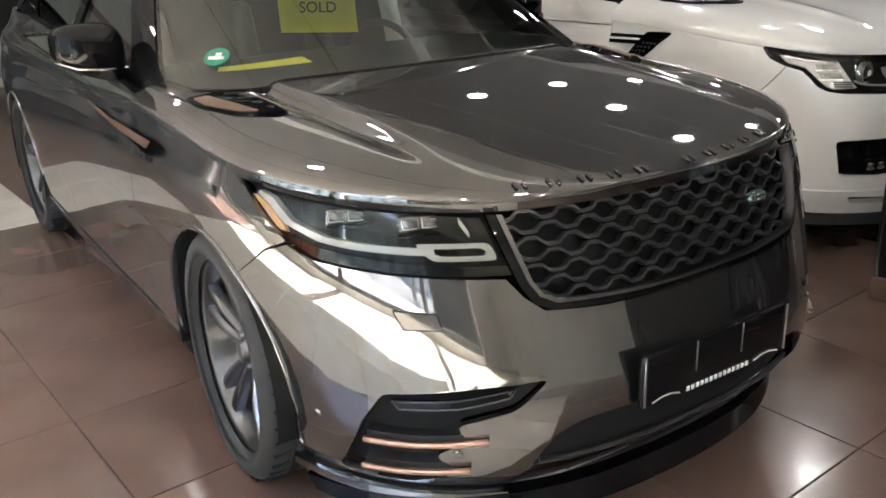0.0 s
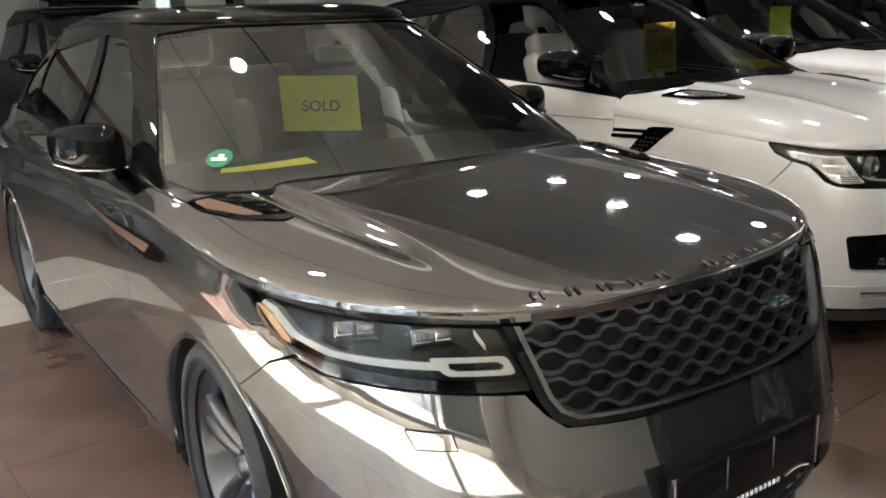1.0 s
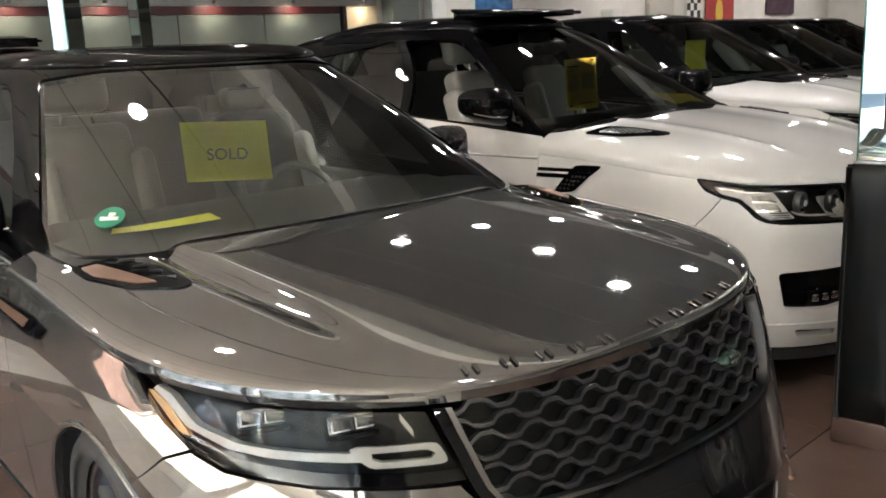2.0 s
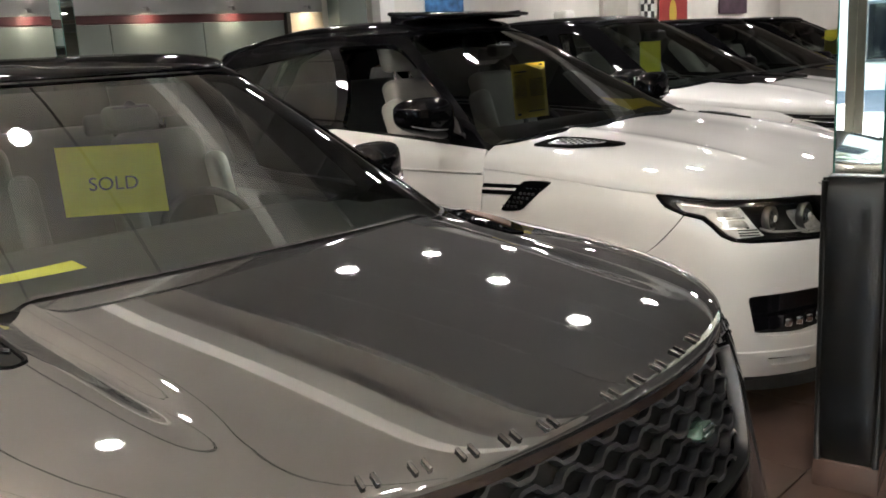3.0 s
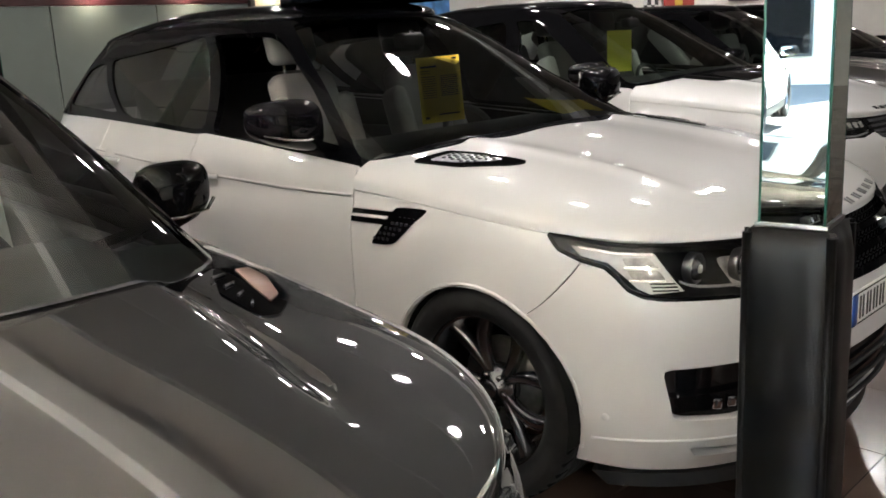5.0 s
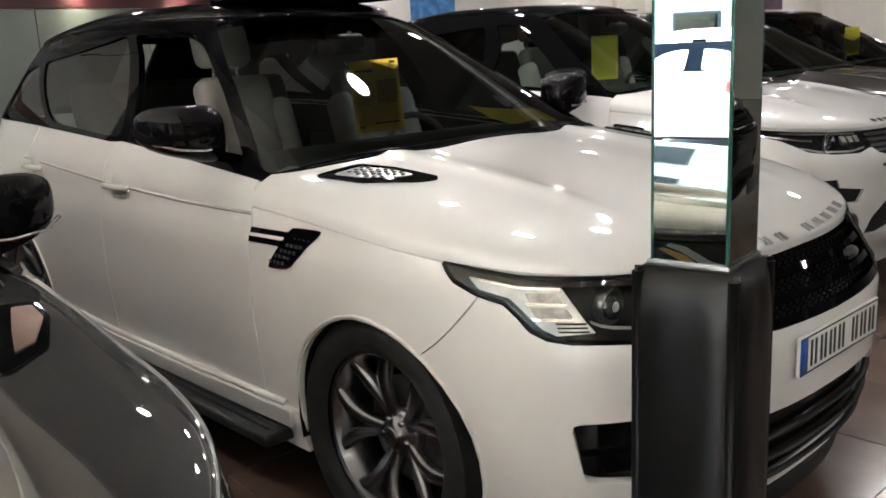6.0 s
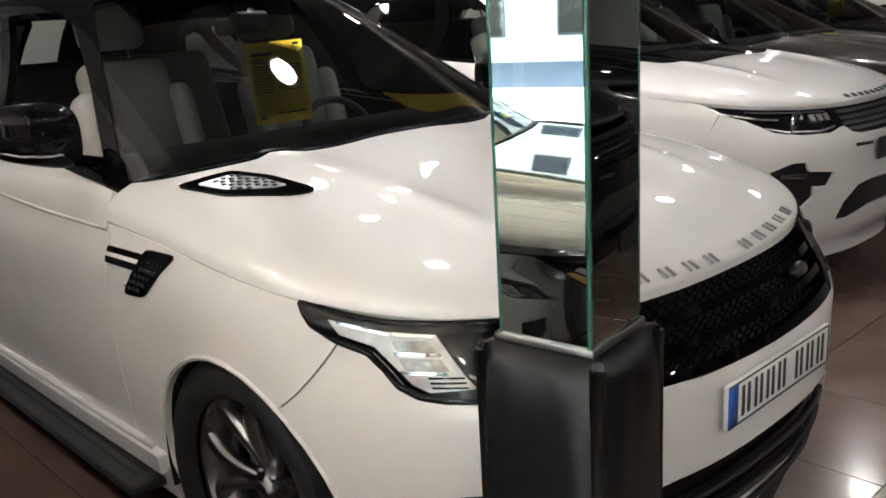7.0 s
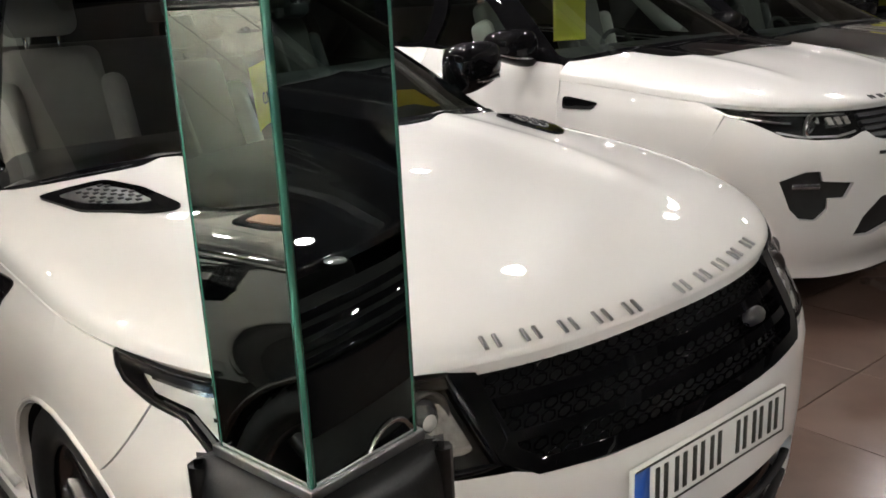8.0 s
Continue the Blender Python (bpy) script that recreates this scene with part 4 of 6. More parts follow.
def build_grey():
    o = dict(axle=0.955, base=2.874, R=0.376, arch=0.388, door=1.59, mid=2.70, end=3.62, sill=0.315, tip=(0.755, 0.969), seam=(0.752, 0.705),
             fender_front=[(0.60, 0.815), (0.53, 0.845), (0.60, 0.885), (0.675, 0.935)], track=0.80, rim="grey", handles=False,
             belt=[(1.5, 1.055), (2.6, 1.12), (3.62, 1.17), (4.3, 1.2)], roof_edge=[(2.0, 1.575), (3.0, 1.585), (3.9, 1.53)], roof_crown=[(2.0, 1.60), (2.4, 1.645), (3.0, 1.655), (3.9, 1.56)],
             screen=lambda w: [(-0.89, 1.075), (-0.935, 1.115), (-0.70, 1.54), (-0.35, 1.565), (0.35, 1.565), (0.70, 1.54), (0.935, 1.115), (0.89, 1.075), (0.5, 1.09), (0, 1.10), (-0.5, 1.09)],
             win1=[(1.83, 1.09), (2.66, 1.135), (2.70, 1.545), (2.38, 1.525)], win2=[(2.74, 1.14), (3.50, 1.18), (3.56, 1.47), (2.78, 1.545)], win3=[(3.58, 1.20), (4.02, 1.25), (3.95, 1.36), (3.64, 1.45)],
             pillar=M_GLOSS, mirror=(0.953, 1.93, 1.168, 0.115), form=grey_form, sill_mat=M_GREY, steer=-3)
    root, lw, uw, hood = car_body("grey_suv", GREY, GREY_AT, GREY_TURN, M_GREY, o)
    X, Y = lw.X, lw.Y
    tagged(root, "dark grey metallic SUV with black roof and copper trim", "car", "cars on show")
    # front bumper
    half = [X(0.0, 0.688), X(-0.30, 0.690), X(-0.455, 0.702), X(-0.495, 0.735), X(-0.53, 0.782), X(-0.746, 0.797), X(-0.852, 0.812), Y(0.527, 0.838), Y(0.60, 0.808)]
    half += arc(lw, 0.955, 0.376, 0.388, 58, -22, 9, -1)[0:]
    half += [X(-0.80, 0.215), X(-0.50, 0.205), X(0.0, 0.205)]
    poly = half + [(-u, v) for u, v in reversed(half)][1:-1]
    vent = [X(-0.47, 0.545), X(-0.62, 0.535), X(-0.782, 0.507), X(-0.812, 0.418), Y(0.47, 0.235), X(-0.71, 0.228), X(-0.645, 0.30), X(-0.70, 0.352), X(-0.645, 0.40), X(-0.665, 0.44), X(-0.55, 0.478)]
    intake = [X(-0.53, 0.208), X(-0.475, 0.40), X(-0.40, 0.436), X(-0.25, 0.446), X(0.25, 0.446), X(0.40, 0.436), X(0.475, 0.40), X(0.53, 0.208)]
    vents = [rounded(vent, 0.015, 2), [(-u, v) for u, v in rounded(vent, 0.015, 2)]]
    bumper = part("front_bumper", sheet(lw, poly, 0.04, 0.035, 0.0, 0.02, [*vents, rounded(intake, 0.03, 2)]), M_GREY, root)
    for v in (*vents, rounded(intake, 0.03, 2)):
        part("air_intake", sheet(lw, v, 0.05, 0.04, -0.035, 0.0), M_LINER, bumper)
    # chin spoiler
    for s in (-1, 1):
        lip = [X(s * 0.875, 0.212), X(s * 0.70, 0.20), X(s * 0.50, 0.198), X(s * 0.50, 0.172), X(s * 0.70, 0.170), X(s * 0.87, 0.180)]
        part("chin_lip", sheet(lw, lip, 0.05, 0.03, 0.022, 0.05), M_GREY, bumper)
    lip = [X(-0.52, 0.185), X(0.52, 0.185), X(0.84, 0.165), X(0.83, 0.125), X(0.4, 0.106), X(0, 0.102), X(-0.4, 0.106), X(-0.83, 0.125), X(-0.84, 0.165)]
    part("chin_spoiler", sheet(lw, lip, 0.05, 0.03, 0.024, 0.06), M_GLOSS, bumper)
    for s in (-1, 1):
        part("intake_louvre", line_tube(lw, [X(s * 0.48, 0.30), X(s * 0.2, 0.31), X(0, 0.31)], 0.008, -0.02), M_TRIM, bumper)
        # copper blades and the lamp slot in the side vents
        for (xa, za, xb, zb) in ((0.805, 0.378, 0.605, 0.405), (0.80, 0.290, 0.630, 0.318)):
            pts = [X(s * xa, za), X(s * (xa * 0.65 + xb * 0.35), za * 0.7 + zb * 0.3), X(s * xb, zb)]
            b = part("vent_blade", strip(lw, pts, 0.017, -0.004, rim=0.03), M_TRIM, bumper)
            part("copper_strip", line_tube(lw, pts, 0.0085, 0.010), M_COPPER, b, "polished copper strip")
        slot = [X(s * 0.77, 0.488), X(s * 0.66, 0.503), X(s * 0.545, 0.528), X(s * 0.56, 0.508), X(s * 0.66, 0.482), X(s * 0.76, 0.468)]
        fog = part("fog_lamp", sheet(lw, slot, 0.05, 0.03, -0.008, 0.01), M_GLOSS, bumper)
        part("lamp_rim", line_tube(lw, slot + slot[:1], 0.002, -0.006, 3), M_GRILLE, fog)
        # washer flap and parking sensors
        q = [X(s * 0.748, 0.715), X(s * 0.675, 0.710), X(s * 0.668, 0.672), X(s * 0.735, 0.672)]
        part("washer_flap", sheet(lw, rounded(q, 0.008, 2), 0.04, 0.03, 0.0018, 0.004), M_GREY, bumper)
        part("flap_joint", line_tube(lw, [*q, q[0]], 0.0022, 0.0004, 4), M_LINER, bumper)
        for sx, sz in ((0.66, 0.36), (0.865, 0.40)):
            p, nn = lw(*X(s * sx, sz))
            bm = bmesh.new()
            lathe(bm, [(0.0001, 0.002), (0.010, 0.002), (0.012, 0.0)], 16, Matrix.Translation(p) @ nn.to_track_quat("Z", "Y").to_matrix().to_4x4())
            part("parking_sensor", bm, M_GREY, bumper)
    # grille
    back = [X(-0.525, 0.918), X(-0.3, 0.93), X(0, 0.932), X(0.3, 0.93), X(0.525, 0.918), X(0.455, 0.72), X(0.2, 0.705), X(0, 0.702), X(-0.2, 0.705), X(-0.455, 0.72)]
    grille = part("grille", sheet(lw, back, 0.04, 0.03, -0.045, 0), M_LINER, root, "black recessed grille")
    rim = [X(-0.545, 0.925), X(-0.502, 0.762), X(-0.478, 0.72), X(-0.44, 0.703), X(-0.2, 0.692), X(0, 0.690), X(0.2, 0.692), X(0.44, 0.703), X(0.478, 0.72), X(0.502, 0.762), X(0.545, 0.925)]
    inner = [X(-0.512, 0.922), X(-0.475, 0.775), X(-0.455, 0.742), X(-0.42, 0.725), X(-0.2, 0.713), X(0, 0.711), X(0.2, 0.713), X(0.42, 0.725), X(0.455, 0.742), X(0.475, 0.775), X(0.512, 0.922)]
    mid = [X(x, z) for x, z in ((-0.523, 0.923), (-0.484, 0.77), (-0.462, 0.735), (-0.425, 0.717), (-0.2, 0.706), (0, 0.704), (0.2, 0.706), (0.425, 0.717), (0.462, 0.735), (0.484, 0.77), (0.523, 0.923))]
    part("grille_surround", sheet(lw, rim + mid[::-1], 0.04, 0.03, 0.004, 0.03), M_GLOSS, grille, "gloss black grille surround")
    part("grille_frame", sheet(lw, mid + inner[::-1], 0.04, 0.03, 0.009, 0.03), M_GREYFRAME, grille, "satin grey grille frame")
    # wavy bars that make long six-sided cells
    rows = 7
    pitch = 0.105
    for r in range(rows):
        z0 = 0.735 + 0.0305 * r
        hw = 0.455 + (z0 - 0.73) * 0.30
        pts = []
        amp = 0.0085 * (1 if r % 2 else -1)
        n = int(round(2 * hw / 0.0131))
        for i in range(n + 1):
            x = -hw + 2 * hw * i / n
            ph = (x / pitch) % 1.0
            w = 1.0 if ph < 0.32 else (1 - (ph - 0.32) / 0.18 * 2 if ph < 0.5 else (-1.0 if ph < 0.82 else -1 + (ph - 0.82) / 0.18 * 2))
            pts.append((x, z0 + amp * w))
        band = [X(x, z + 0.004) for x, z in pts] + [X(x, z - 0.004) for x, z in reversed(pts)]
        part("grille_bar", sheet(lw, band, 0.25, 0.2, -0.012, 0.022), M_GRILLE, grille)
    p, nn = lw(*X(0.285, 0.835))
    m = Matrix.Translation(p) @ nn.to_track_quat("Z", "Y").to_matrix().to_4x4()
    bm = bmesh.new()
    lathe(bm, [(0.0001, 0.008), (0.6, 0.007), (0.9, 0.005), (1.0, 0.0), (1.0, -0.02)], 32)
    bmesh.ops.transform(bm, matrix=m @ Matrix.Diagonal((0.037, 0.019, 1, 1)), verts=bm.verts)
    badge = part("badge", bm, M_BADGE, grille, "small oval badge")
    bm = bmesh.new()
    for q in (0.006, -0.006):
        box(bm, 0, q, 0.0085, 0.036, 0.005, 0.002, 0, m)
    part("badge_bar", bm, M_SILVER, badge)
    # head lamps
    for s in (-1, 1):
        Xs = lambda x, z: X(s * x, z)
        Ys = lambda y, z: Y(y, z, s)
        outline = [Ys(0.752, 0.964), Ys(0.62, 0.952), Xs(0.855, 0.945), Xs(0.764, 0.939), Xs(0.65, 0.931), Xs(0.552, 0.922), Xs(0.532, 0.85), Xs(0.515, 0.79), Xs(0.62, 0.793), Xs(0.746, 0.803), Xs(0.85, 0.818), Ys(0.535, 0.850), Ys(0.60, 0.892), Ys(0.675, 0.938)]
        housing = part("head_lamp", sheet(lw, outline, 0.03, 0.025, -0.035, 0), M_LINER, root, "slim dark head lamp with pale light guide")
        part("lamp_lower_trim", sheet(lw, [Xs(0.515, 0.79), Xs(0.62, 0.793), Xs(0.746, 0.803), Xs(0.85, 0.818), Ys(0.535, 0.850), Ys(0.555, 0.868), Xs(0.84, 0.842), Xs(0.74, 0.826), Xs(0.62, 0.815), Xs(0.522, 0.812)], 0.03, 0.025, -0.006, 0.012), M_GLOSS, housing)
        guide = [Ys(0.655, 0.942), Ys(0.61, 0.925), Ys(0.55, 0.885), Xs(0.845, 0.856), Xs(0.80, 0.848), Xs(0.70, 0.842), Xs(0.66, 0.841)]
        band = [Ys(0.645, 0.950), Ys(0.60, 0.940), Xs(0.872, 0.893), Xs(0.834, 0.869), Xs(0.79, 0.864), Xs(0.70, 0.859), Xs(0.66, 0.858)]
        part("light_guide", sheet(lw, guide + band[::-1], 0.03, 0.025, -0.012, 0.02), M_LAMPWHITE, housing, "pale daytime light guide")
        amb = [Ys(0.66, 0.938), Ys(0.60, 0.917), Ys(0.553, 0.880), Ys(0.538, 0.858), Ys(0.575, 0.872), Ys(0.615, 0.902), Ys(0.675, 0.936)]
        part("amber_reflector", sheet(lw, amb, 0.03, 0.025, -0.014, 0.01), M_AMBER, housing)
        ring_o = [Xs(0.695, 0.868), Xs(0.548, 0.866), Xs(0.535, 0.825), Xs(0.668, 0.828)]
        ring_i = [Xs(0.672, 0.856), Xs(0.562, 0.855), Xs(0.555, 0.837), Xs(0.655, 0.839)]
        part("light_guide", sheet(lw, rounded(ring_o, 0.012, 2), 0.03, 0.02, -0.012, 0.02, [rounded(ring_i, 0.008, 1)]), M_LAMPWHITE, housing)
        part("light_guide", strip(lw, [Xs(0.60, 0.917), Xs(0.585, 0.885)], 0.008, -0.018), M_LAMPWHITE, housing)
        for lx, lz, w in ((0.80, 0.916, 0.092), (0.68, 0.908, 0.092)):
            p, nn = lw(*Xs(lx, lz))
            m = Matrix.Translation(p - nn * 0.024) @ (nn * 0.5 + Vector((0, -0.6, 0.25))).to_track_quat("Z", "Y").to_matrix().to_4x4()
            bm = bmesh.new()
            box(bm, 0, 0.006, 0.0, w, 0.036, 0.022, 0.006, m, 2)
            mod = part("lamp_module", bm, M_LENS, housing)
            for q in (-0.25, 0.25):
                bm = bmesh.new()
                box(bm, q * w, 0.004, 0.012, w * 0.42, 0.024, 0.008, 0.003, m, 2)
                part("module_lens", bm, M_LENS, mod)
                bm = bmesh.new()
                box(bm, q * w, -0.006, 0.0165, w * 0.36, 0.003, 0.002, 0.001, m, 1)
                box(bm, q * w - w * 0.18, 0.004, 0.0165, 0.003, 0.022, 0.002, 0.001, m, 1)
                part("module_edge", bm, M_SILVER, mod)
            bm = bmesh.new()
            box(bm, 0, -0.020, 0.004, w * 1.1, 0.010, 0.018, 0.004, m, 2)
            part("module_shelf", bm, M_GLOSS, mod)
        cover = part("lamp_cover", sheet(lw, outline, 0.03, 0.025, 0.001, 0), M_CLEAR, housing)
        cover.visible_shadow = False
    # empty plate carrier with dealer writing as bars
    bm = bmesh.new()
    box(bm, 0, -0.040, 0.508, 0.53, 0.022, 0.138, 0.006)
    plate = part("plate_carrier", bm, M_GLOSS, root, "empty black number plate carrier")
    bm = bmesh.new()
    for i in range(14):
        box(bm, -0.11 + 0.017 * i, -0.0522, 0.4475, 0.010, 0.002, 0.012)
    for q in (-1, 1):
        tube(bm, [(q * 0.14, -0.052, 0.4465), (q * 0.17, -0.052, 0.455), (q * 0.20, -0.052, 0.456), (q * 0.235, -0.052, 0.449)], 0.0016)
    part("dealer_bar", bm, M_PALE, plate)
    for x in (-0.085, 0.085):
        bm = bmesh.new()
        box(bm, x, -0.0522, 0.53, 0.003, 0.002, 0.08)
        part("carrier_rib", bm, M_SILVER, plate)
    for x in (-0.262, 0.262):
        bm = bmesh.new()
        box(bm, x, -0.0522, 0.51, 0.006, 0.003, 0.13, 0.001)
        part("carrier_edge", bm, M_SILVER, plate)
    # bonnet vents and lettering
    for s in (-1, 1):
        v = [(s * 0.838, 1.31), (s * 0.74, 1.29), (s * 0.67, 1.12), (s * 0.665, 0.94), (s * 0.70, 0.93), (s * 0.785, 1.03), (s * 0.835, 1.20)]
        vent = part("bonnet_vent", sheet(hood, rounded(v, 0.016, 2), 0.05, 0.05, 0.004, 0.01), M_GLOSS, root, "gloss black bonnet vent")
        v = [(s * 0.822, 1.275), (s * 0.782, 1.265), (s * 0.748, 1.12), (s * 0.726, 1.01), (s * 0.768, 1.05), (s * 0.820, 1.19)]
        part("copper_insert", sheet(hood, rounded(v, 0.008, 2), 0.05, 0.05, 0.007, 0.006), M_COPPER, vent, "copper insert in the vent")
        for k in range(4):
            p, nn = hood(s * (0.742 - 0.016 * k), 1.235 - 0.07 * k)
            q, _ = hood(s * (0.700 - 0.006 * k), 1.215 - 0.07 * k)
            bm = bmesh.new()
            tube(bm, [p + nn * 0.007, q + nn * 0.007], 0.003, 6)
            part("vent_rib", bm, M_TRIM, vent)
        # side vent trim on wing and door
        a = [Y(1.22, 0.945, s), Y(1.35, 0.962, s), Y(1.8, 0.962, s), Y(2.12, 0.978, s), Y(2.0, 0.955, s), Y(1.7, 0.925, s), Y(1.38, 0.905, s), Y(1.26, 0.915, s)]
        blade = part("side_vent", sheet(lw, a, 0.05, 0.04, 0.004, 0.006), M_GLOSS, root, "gloss black side vent")
        a = [Y(1.36, 0.948, s), Y(1.8, 0.953, s), Y(2.10, 0.974, s), Y(1.98, 0.953, s), Y(1.7, 0.930, s), Y(1.40, 0.920, s)]
        part("copper_insert", sheet(lw, a, 0.05, 0.04, 0.007, 0.005), M_COPPER, blade, "copper insert along the vent")
    yf = lambda x: 0.142 + 0.30 * x * x
    block_letters(root, hood, 10, 5, -0.44, 0.40, yf, (0.040, 0.030), mat("grey_badge_metal", (0.14, 0.13, 0.125), rough=0.25, metal=1.0), "raised grey letter block")
    return root, lw, uw, hood


# ---- the white car
def white_form(x, y):
    d = (abs(x) - (0.44 + 0.03 * y)) / 0.05
    k = min(1.0, max(0.0, (y - 0.35) / 0.3))
    return (0.010 * math.exp(-d * d) - 0.006 * math.exp(-((abs(x) - 0.3) / 0.14) ** 2)) * k


def build_white():
    o = dict(axle=0.945, base=2.923, R=0.382, arch=0.384, door=1.535, mid=2.72, end=3.66, sill=0.375, tip=(0.655, 0.975), seam=(0.715, 0.73),
             fender_front=[(0.5455, 0.897), (0.612, 0.927)], track=0.82, rim="dark", handle_z=1.03,
             belt=[(1.5, 1.125), (2.7, 1.205), (3.66, 1.25), (4.3, 1.27)], roof_edge=[(2.2, 1.70), (3.2, 1.70), (4.1, 1.63)], roof_crown=[(2.2, 1.73), (2.6, 1.775), (3.2, 1.785), (4.1, 1.67)],
             screen=lambda w: [(-0.86, 1.14), (-0.885, 1.155), (-0.682, 1.41), (-0.593, 1.556), (-0.50, 1.665), (-0.3, 1.69), (0.3, 1.69), (0.50, 1.665), (0.593, 1.556), (0.682, 1.41), (0.885, 1.155), (0.86, 1.14), (0.45, 1.185), (0, 1.20), (-0.45, 1.185)],
             win1=[(1.69, 1.160), (2.62, 1.205), (2.81, 1.640), (2.44, 1.640), (2.35, 1.607), (2.03, 1.414)], win2=[(2.69, 1.215), (3.50, 1.262), (3.80, 1.55), (2.89, 1.645)], win3=[(3.58, 1.275), (4.25, 1.315), (4.12, 1.49), (3.90, 1.54)],
             glass=M_GLASSDARK, leather=M_LEATHER, centre=M_DIM, pillar=M_BLACKPAINT, mirror=(1.03, 1.80, 1.285), form=white_form, open={("win1", -1)}, sill_mat=M_WHITE, sill_off=0.012)
    root, lw, uw, hood = car_body("white_suv", WHITE, (0, 0), 0, M_WHITE, o)
    X, Y = lw.X, lw.Y
    tagged(root, "white SUV with black roof and one open side window", "car", "cars on show")
    half = [X(0.0, 0.752), X(-0.30, 0.755), X(-0.43, 0.765), X(-0.47, 0.775), X(-0.696, 0.783), X(-0.80, 0.785), X(-0.835, 0.792), Y(0.404, 0.811), Y(0.439, 0.847), Y(0.474, 0.877), Y(0.542, 0.894)]
    half += arc(lw, 0.945, 0.382, 0.384, 56, -24, 9, -1)
    half += [X(-0.80, 0.205), X(-0.50, 0.20), X(0.0, 0.20)]
    poly = half + [(-u, v) for u, v in reversed(half)][1:-1]
    fog = [X(-0.808, 0.568), X(-0.62, 0.588), X(-0.53, 0.592), X(-0.55, 0.42), X(-0.64, 0.398), X(-0.775, 0.400)]
    slit = [X(-0.728, 0.300), X(-0.58, 0.298), X(-0.56, 0.262), X(-0.70, 0.262)]
    intake = [X(-0.53, 0.245), X(-0.47, 0.49), X(-0.42, 0.525), X(0.42, 0.525), X(0.47, 0.49), X(0.53, 0.245)]
    holes = [rounded(fog, 0.02, 2), rounded(slit, 0.008, 1)]
    holes += [[(-u, v) for u, v in h] for h in holes]
    holes.append(rounded(intake, 0.03, 2))
    bumper = part("front_bumper", sheet(lw, poly, 0.04, 0.035, 0.0, 0.03, holes), M_WHITE, root)
    for h in holes:
        part("air_intake", sheet(lw, h, 0.05, 0.04, -0.03, 0), M_GLOSS, bumper)
    for k in range(3):
        part("intake_louvre", line_tube(lw, [X(-0.50, 0.30 + 0.07 * k), X(0, 0.30 + 0.07 * k), X(0.50, 0.30 + 0.07 * k)], 0.011, -0.012, 8, 0.6), M_TRIM, bumper)
    lip = [X(-0.85, 0.195), X(0.85, 0.195), X(0.83, 0.15), X(0, 0.14), X(-0.83, 0.15)]
    part("chin_spoiler", sheet(lw, lip, 0.05, 0.03, 0.01, 0.05), M_TRIM, bumper)
    for s in (-1, 1):
        bar = [X(s * 0.79, 0.470), X(s * 0.62, 0.495), X(s * 0.545, 0.50), X(s * 0.552, 0.455), X(s * 0.62, 0.445), X(s * 0.785, 0.415)]
        fl = part("fog_lamp", sheet(lw, bar, 0.05, 0.03, -0.012, 0.02), M_GLOSS, bumper)
        for i in range(4):
            p, nn = lw(*X(s * (0.585 + 0.035 * i), 0.466 - 0.005 * i))
            bm = bmesh.new()
            box(bm, 0, 0, 0.0, 0.028, 0.034, 0.02, 0.006, Matrix.Translation(p - nn * 0.008) @ nn.to_track_quat("Z", "Y").to_matrix().to_4x4(), 2)
            part("fog_lens", bm, M_CHROME, fl)
        part("bumper_crease", line_tube(lw, [Y(0.53, 0.32, s), X(s * 0.80, 0.325), X(s * 0.55, 0.335)], 0.006, -0.001, 6), M_WHITE, bumper)
        for sx, sz in ((0.50, 0.285), (0.875, 0.40)):
            p, nn = lw(*X(s * sx, sz))
            bm = bmesh.new()
            lathe(bm, [(0.0001, 0.002), (0.011, 0.002), (0.013, 0.0)], 16, Matrix.Translation(p) @ nn.to_track_quat("Z", "Y").to_matrix().to_4x4())
            part("parking_sensor", bm, M_WHITE, bumper)
    # grille
    back = [X(-0.50, 0.930), X(0, 0.936), X(0.50, 0.930), X(0.47, 0.78), X(0.42, 0.762), X(0, 0.752), X(-0.42, 0.762), X(-0.47, 0.78)]
    grille = part("grille", sheet(lw, back, 0.04, 0.03, -0.04, 0), M_LINER, root, "gloss black grille with honeycomb mesh")
    ro = [(-0.51, 0.935), (-0.485, 0.79), (-0.43, 0.762), (0, 0.752), (0.43, 0.762), (0.485, 0.79), (0.51, 0.935)]
    ri = [(-0.465, 0.928), (-0.445, 0.805), (-0.41, 0.785), (0, 0.775), (0.41, 0.785), (0.445, 0.805), (0.465, 0.928)]
    part("grille_surround", sheet(lw, [X(*q) for q in ro] + [X(*q) for q in ri[::-1]], 0.04, 0.03, 0.003, 0.04), M_GLOSS, grille)
    for z in (0.822, 0.875):
        part("grille_bar", sheet(lw, [X(-0.45, z + 0.010), X(0, z + 0.006), X(0.45, z + 0.010), X(0.45, z - 0.007), X(0, z - 0.011), X(-0.45, z - 0.007)], 0.04, 0.03, -0.002, 0.03), M_GLOSS, grille)
    mesh = bmesh.new()
    cell = 0.036
    for r in range(9):
        for c in range(26):
            x = -0.45 + c * cell + (cell / 2 if r % 2 else 0)
            z = 0.785 + r * 0.0185
            if abs(x) > 0.45 or z > 0.925:
                continue
            p, nn = lw(*X(x, z))
            ring = []
            for k in range(6):
                a = math.pi / 3 * k + math.pi / 6
                ring.append((p + nn * -0.018 + Vector((0.019 * math.cos(a), 0.0, 0.0115 * math.sin(a)))))
            tube(mesh, ring, 0.0022, 4, closed=True)
    part("mesh_insert", mesh, M_GLOSS, grille)
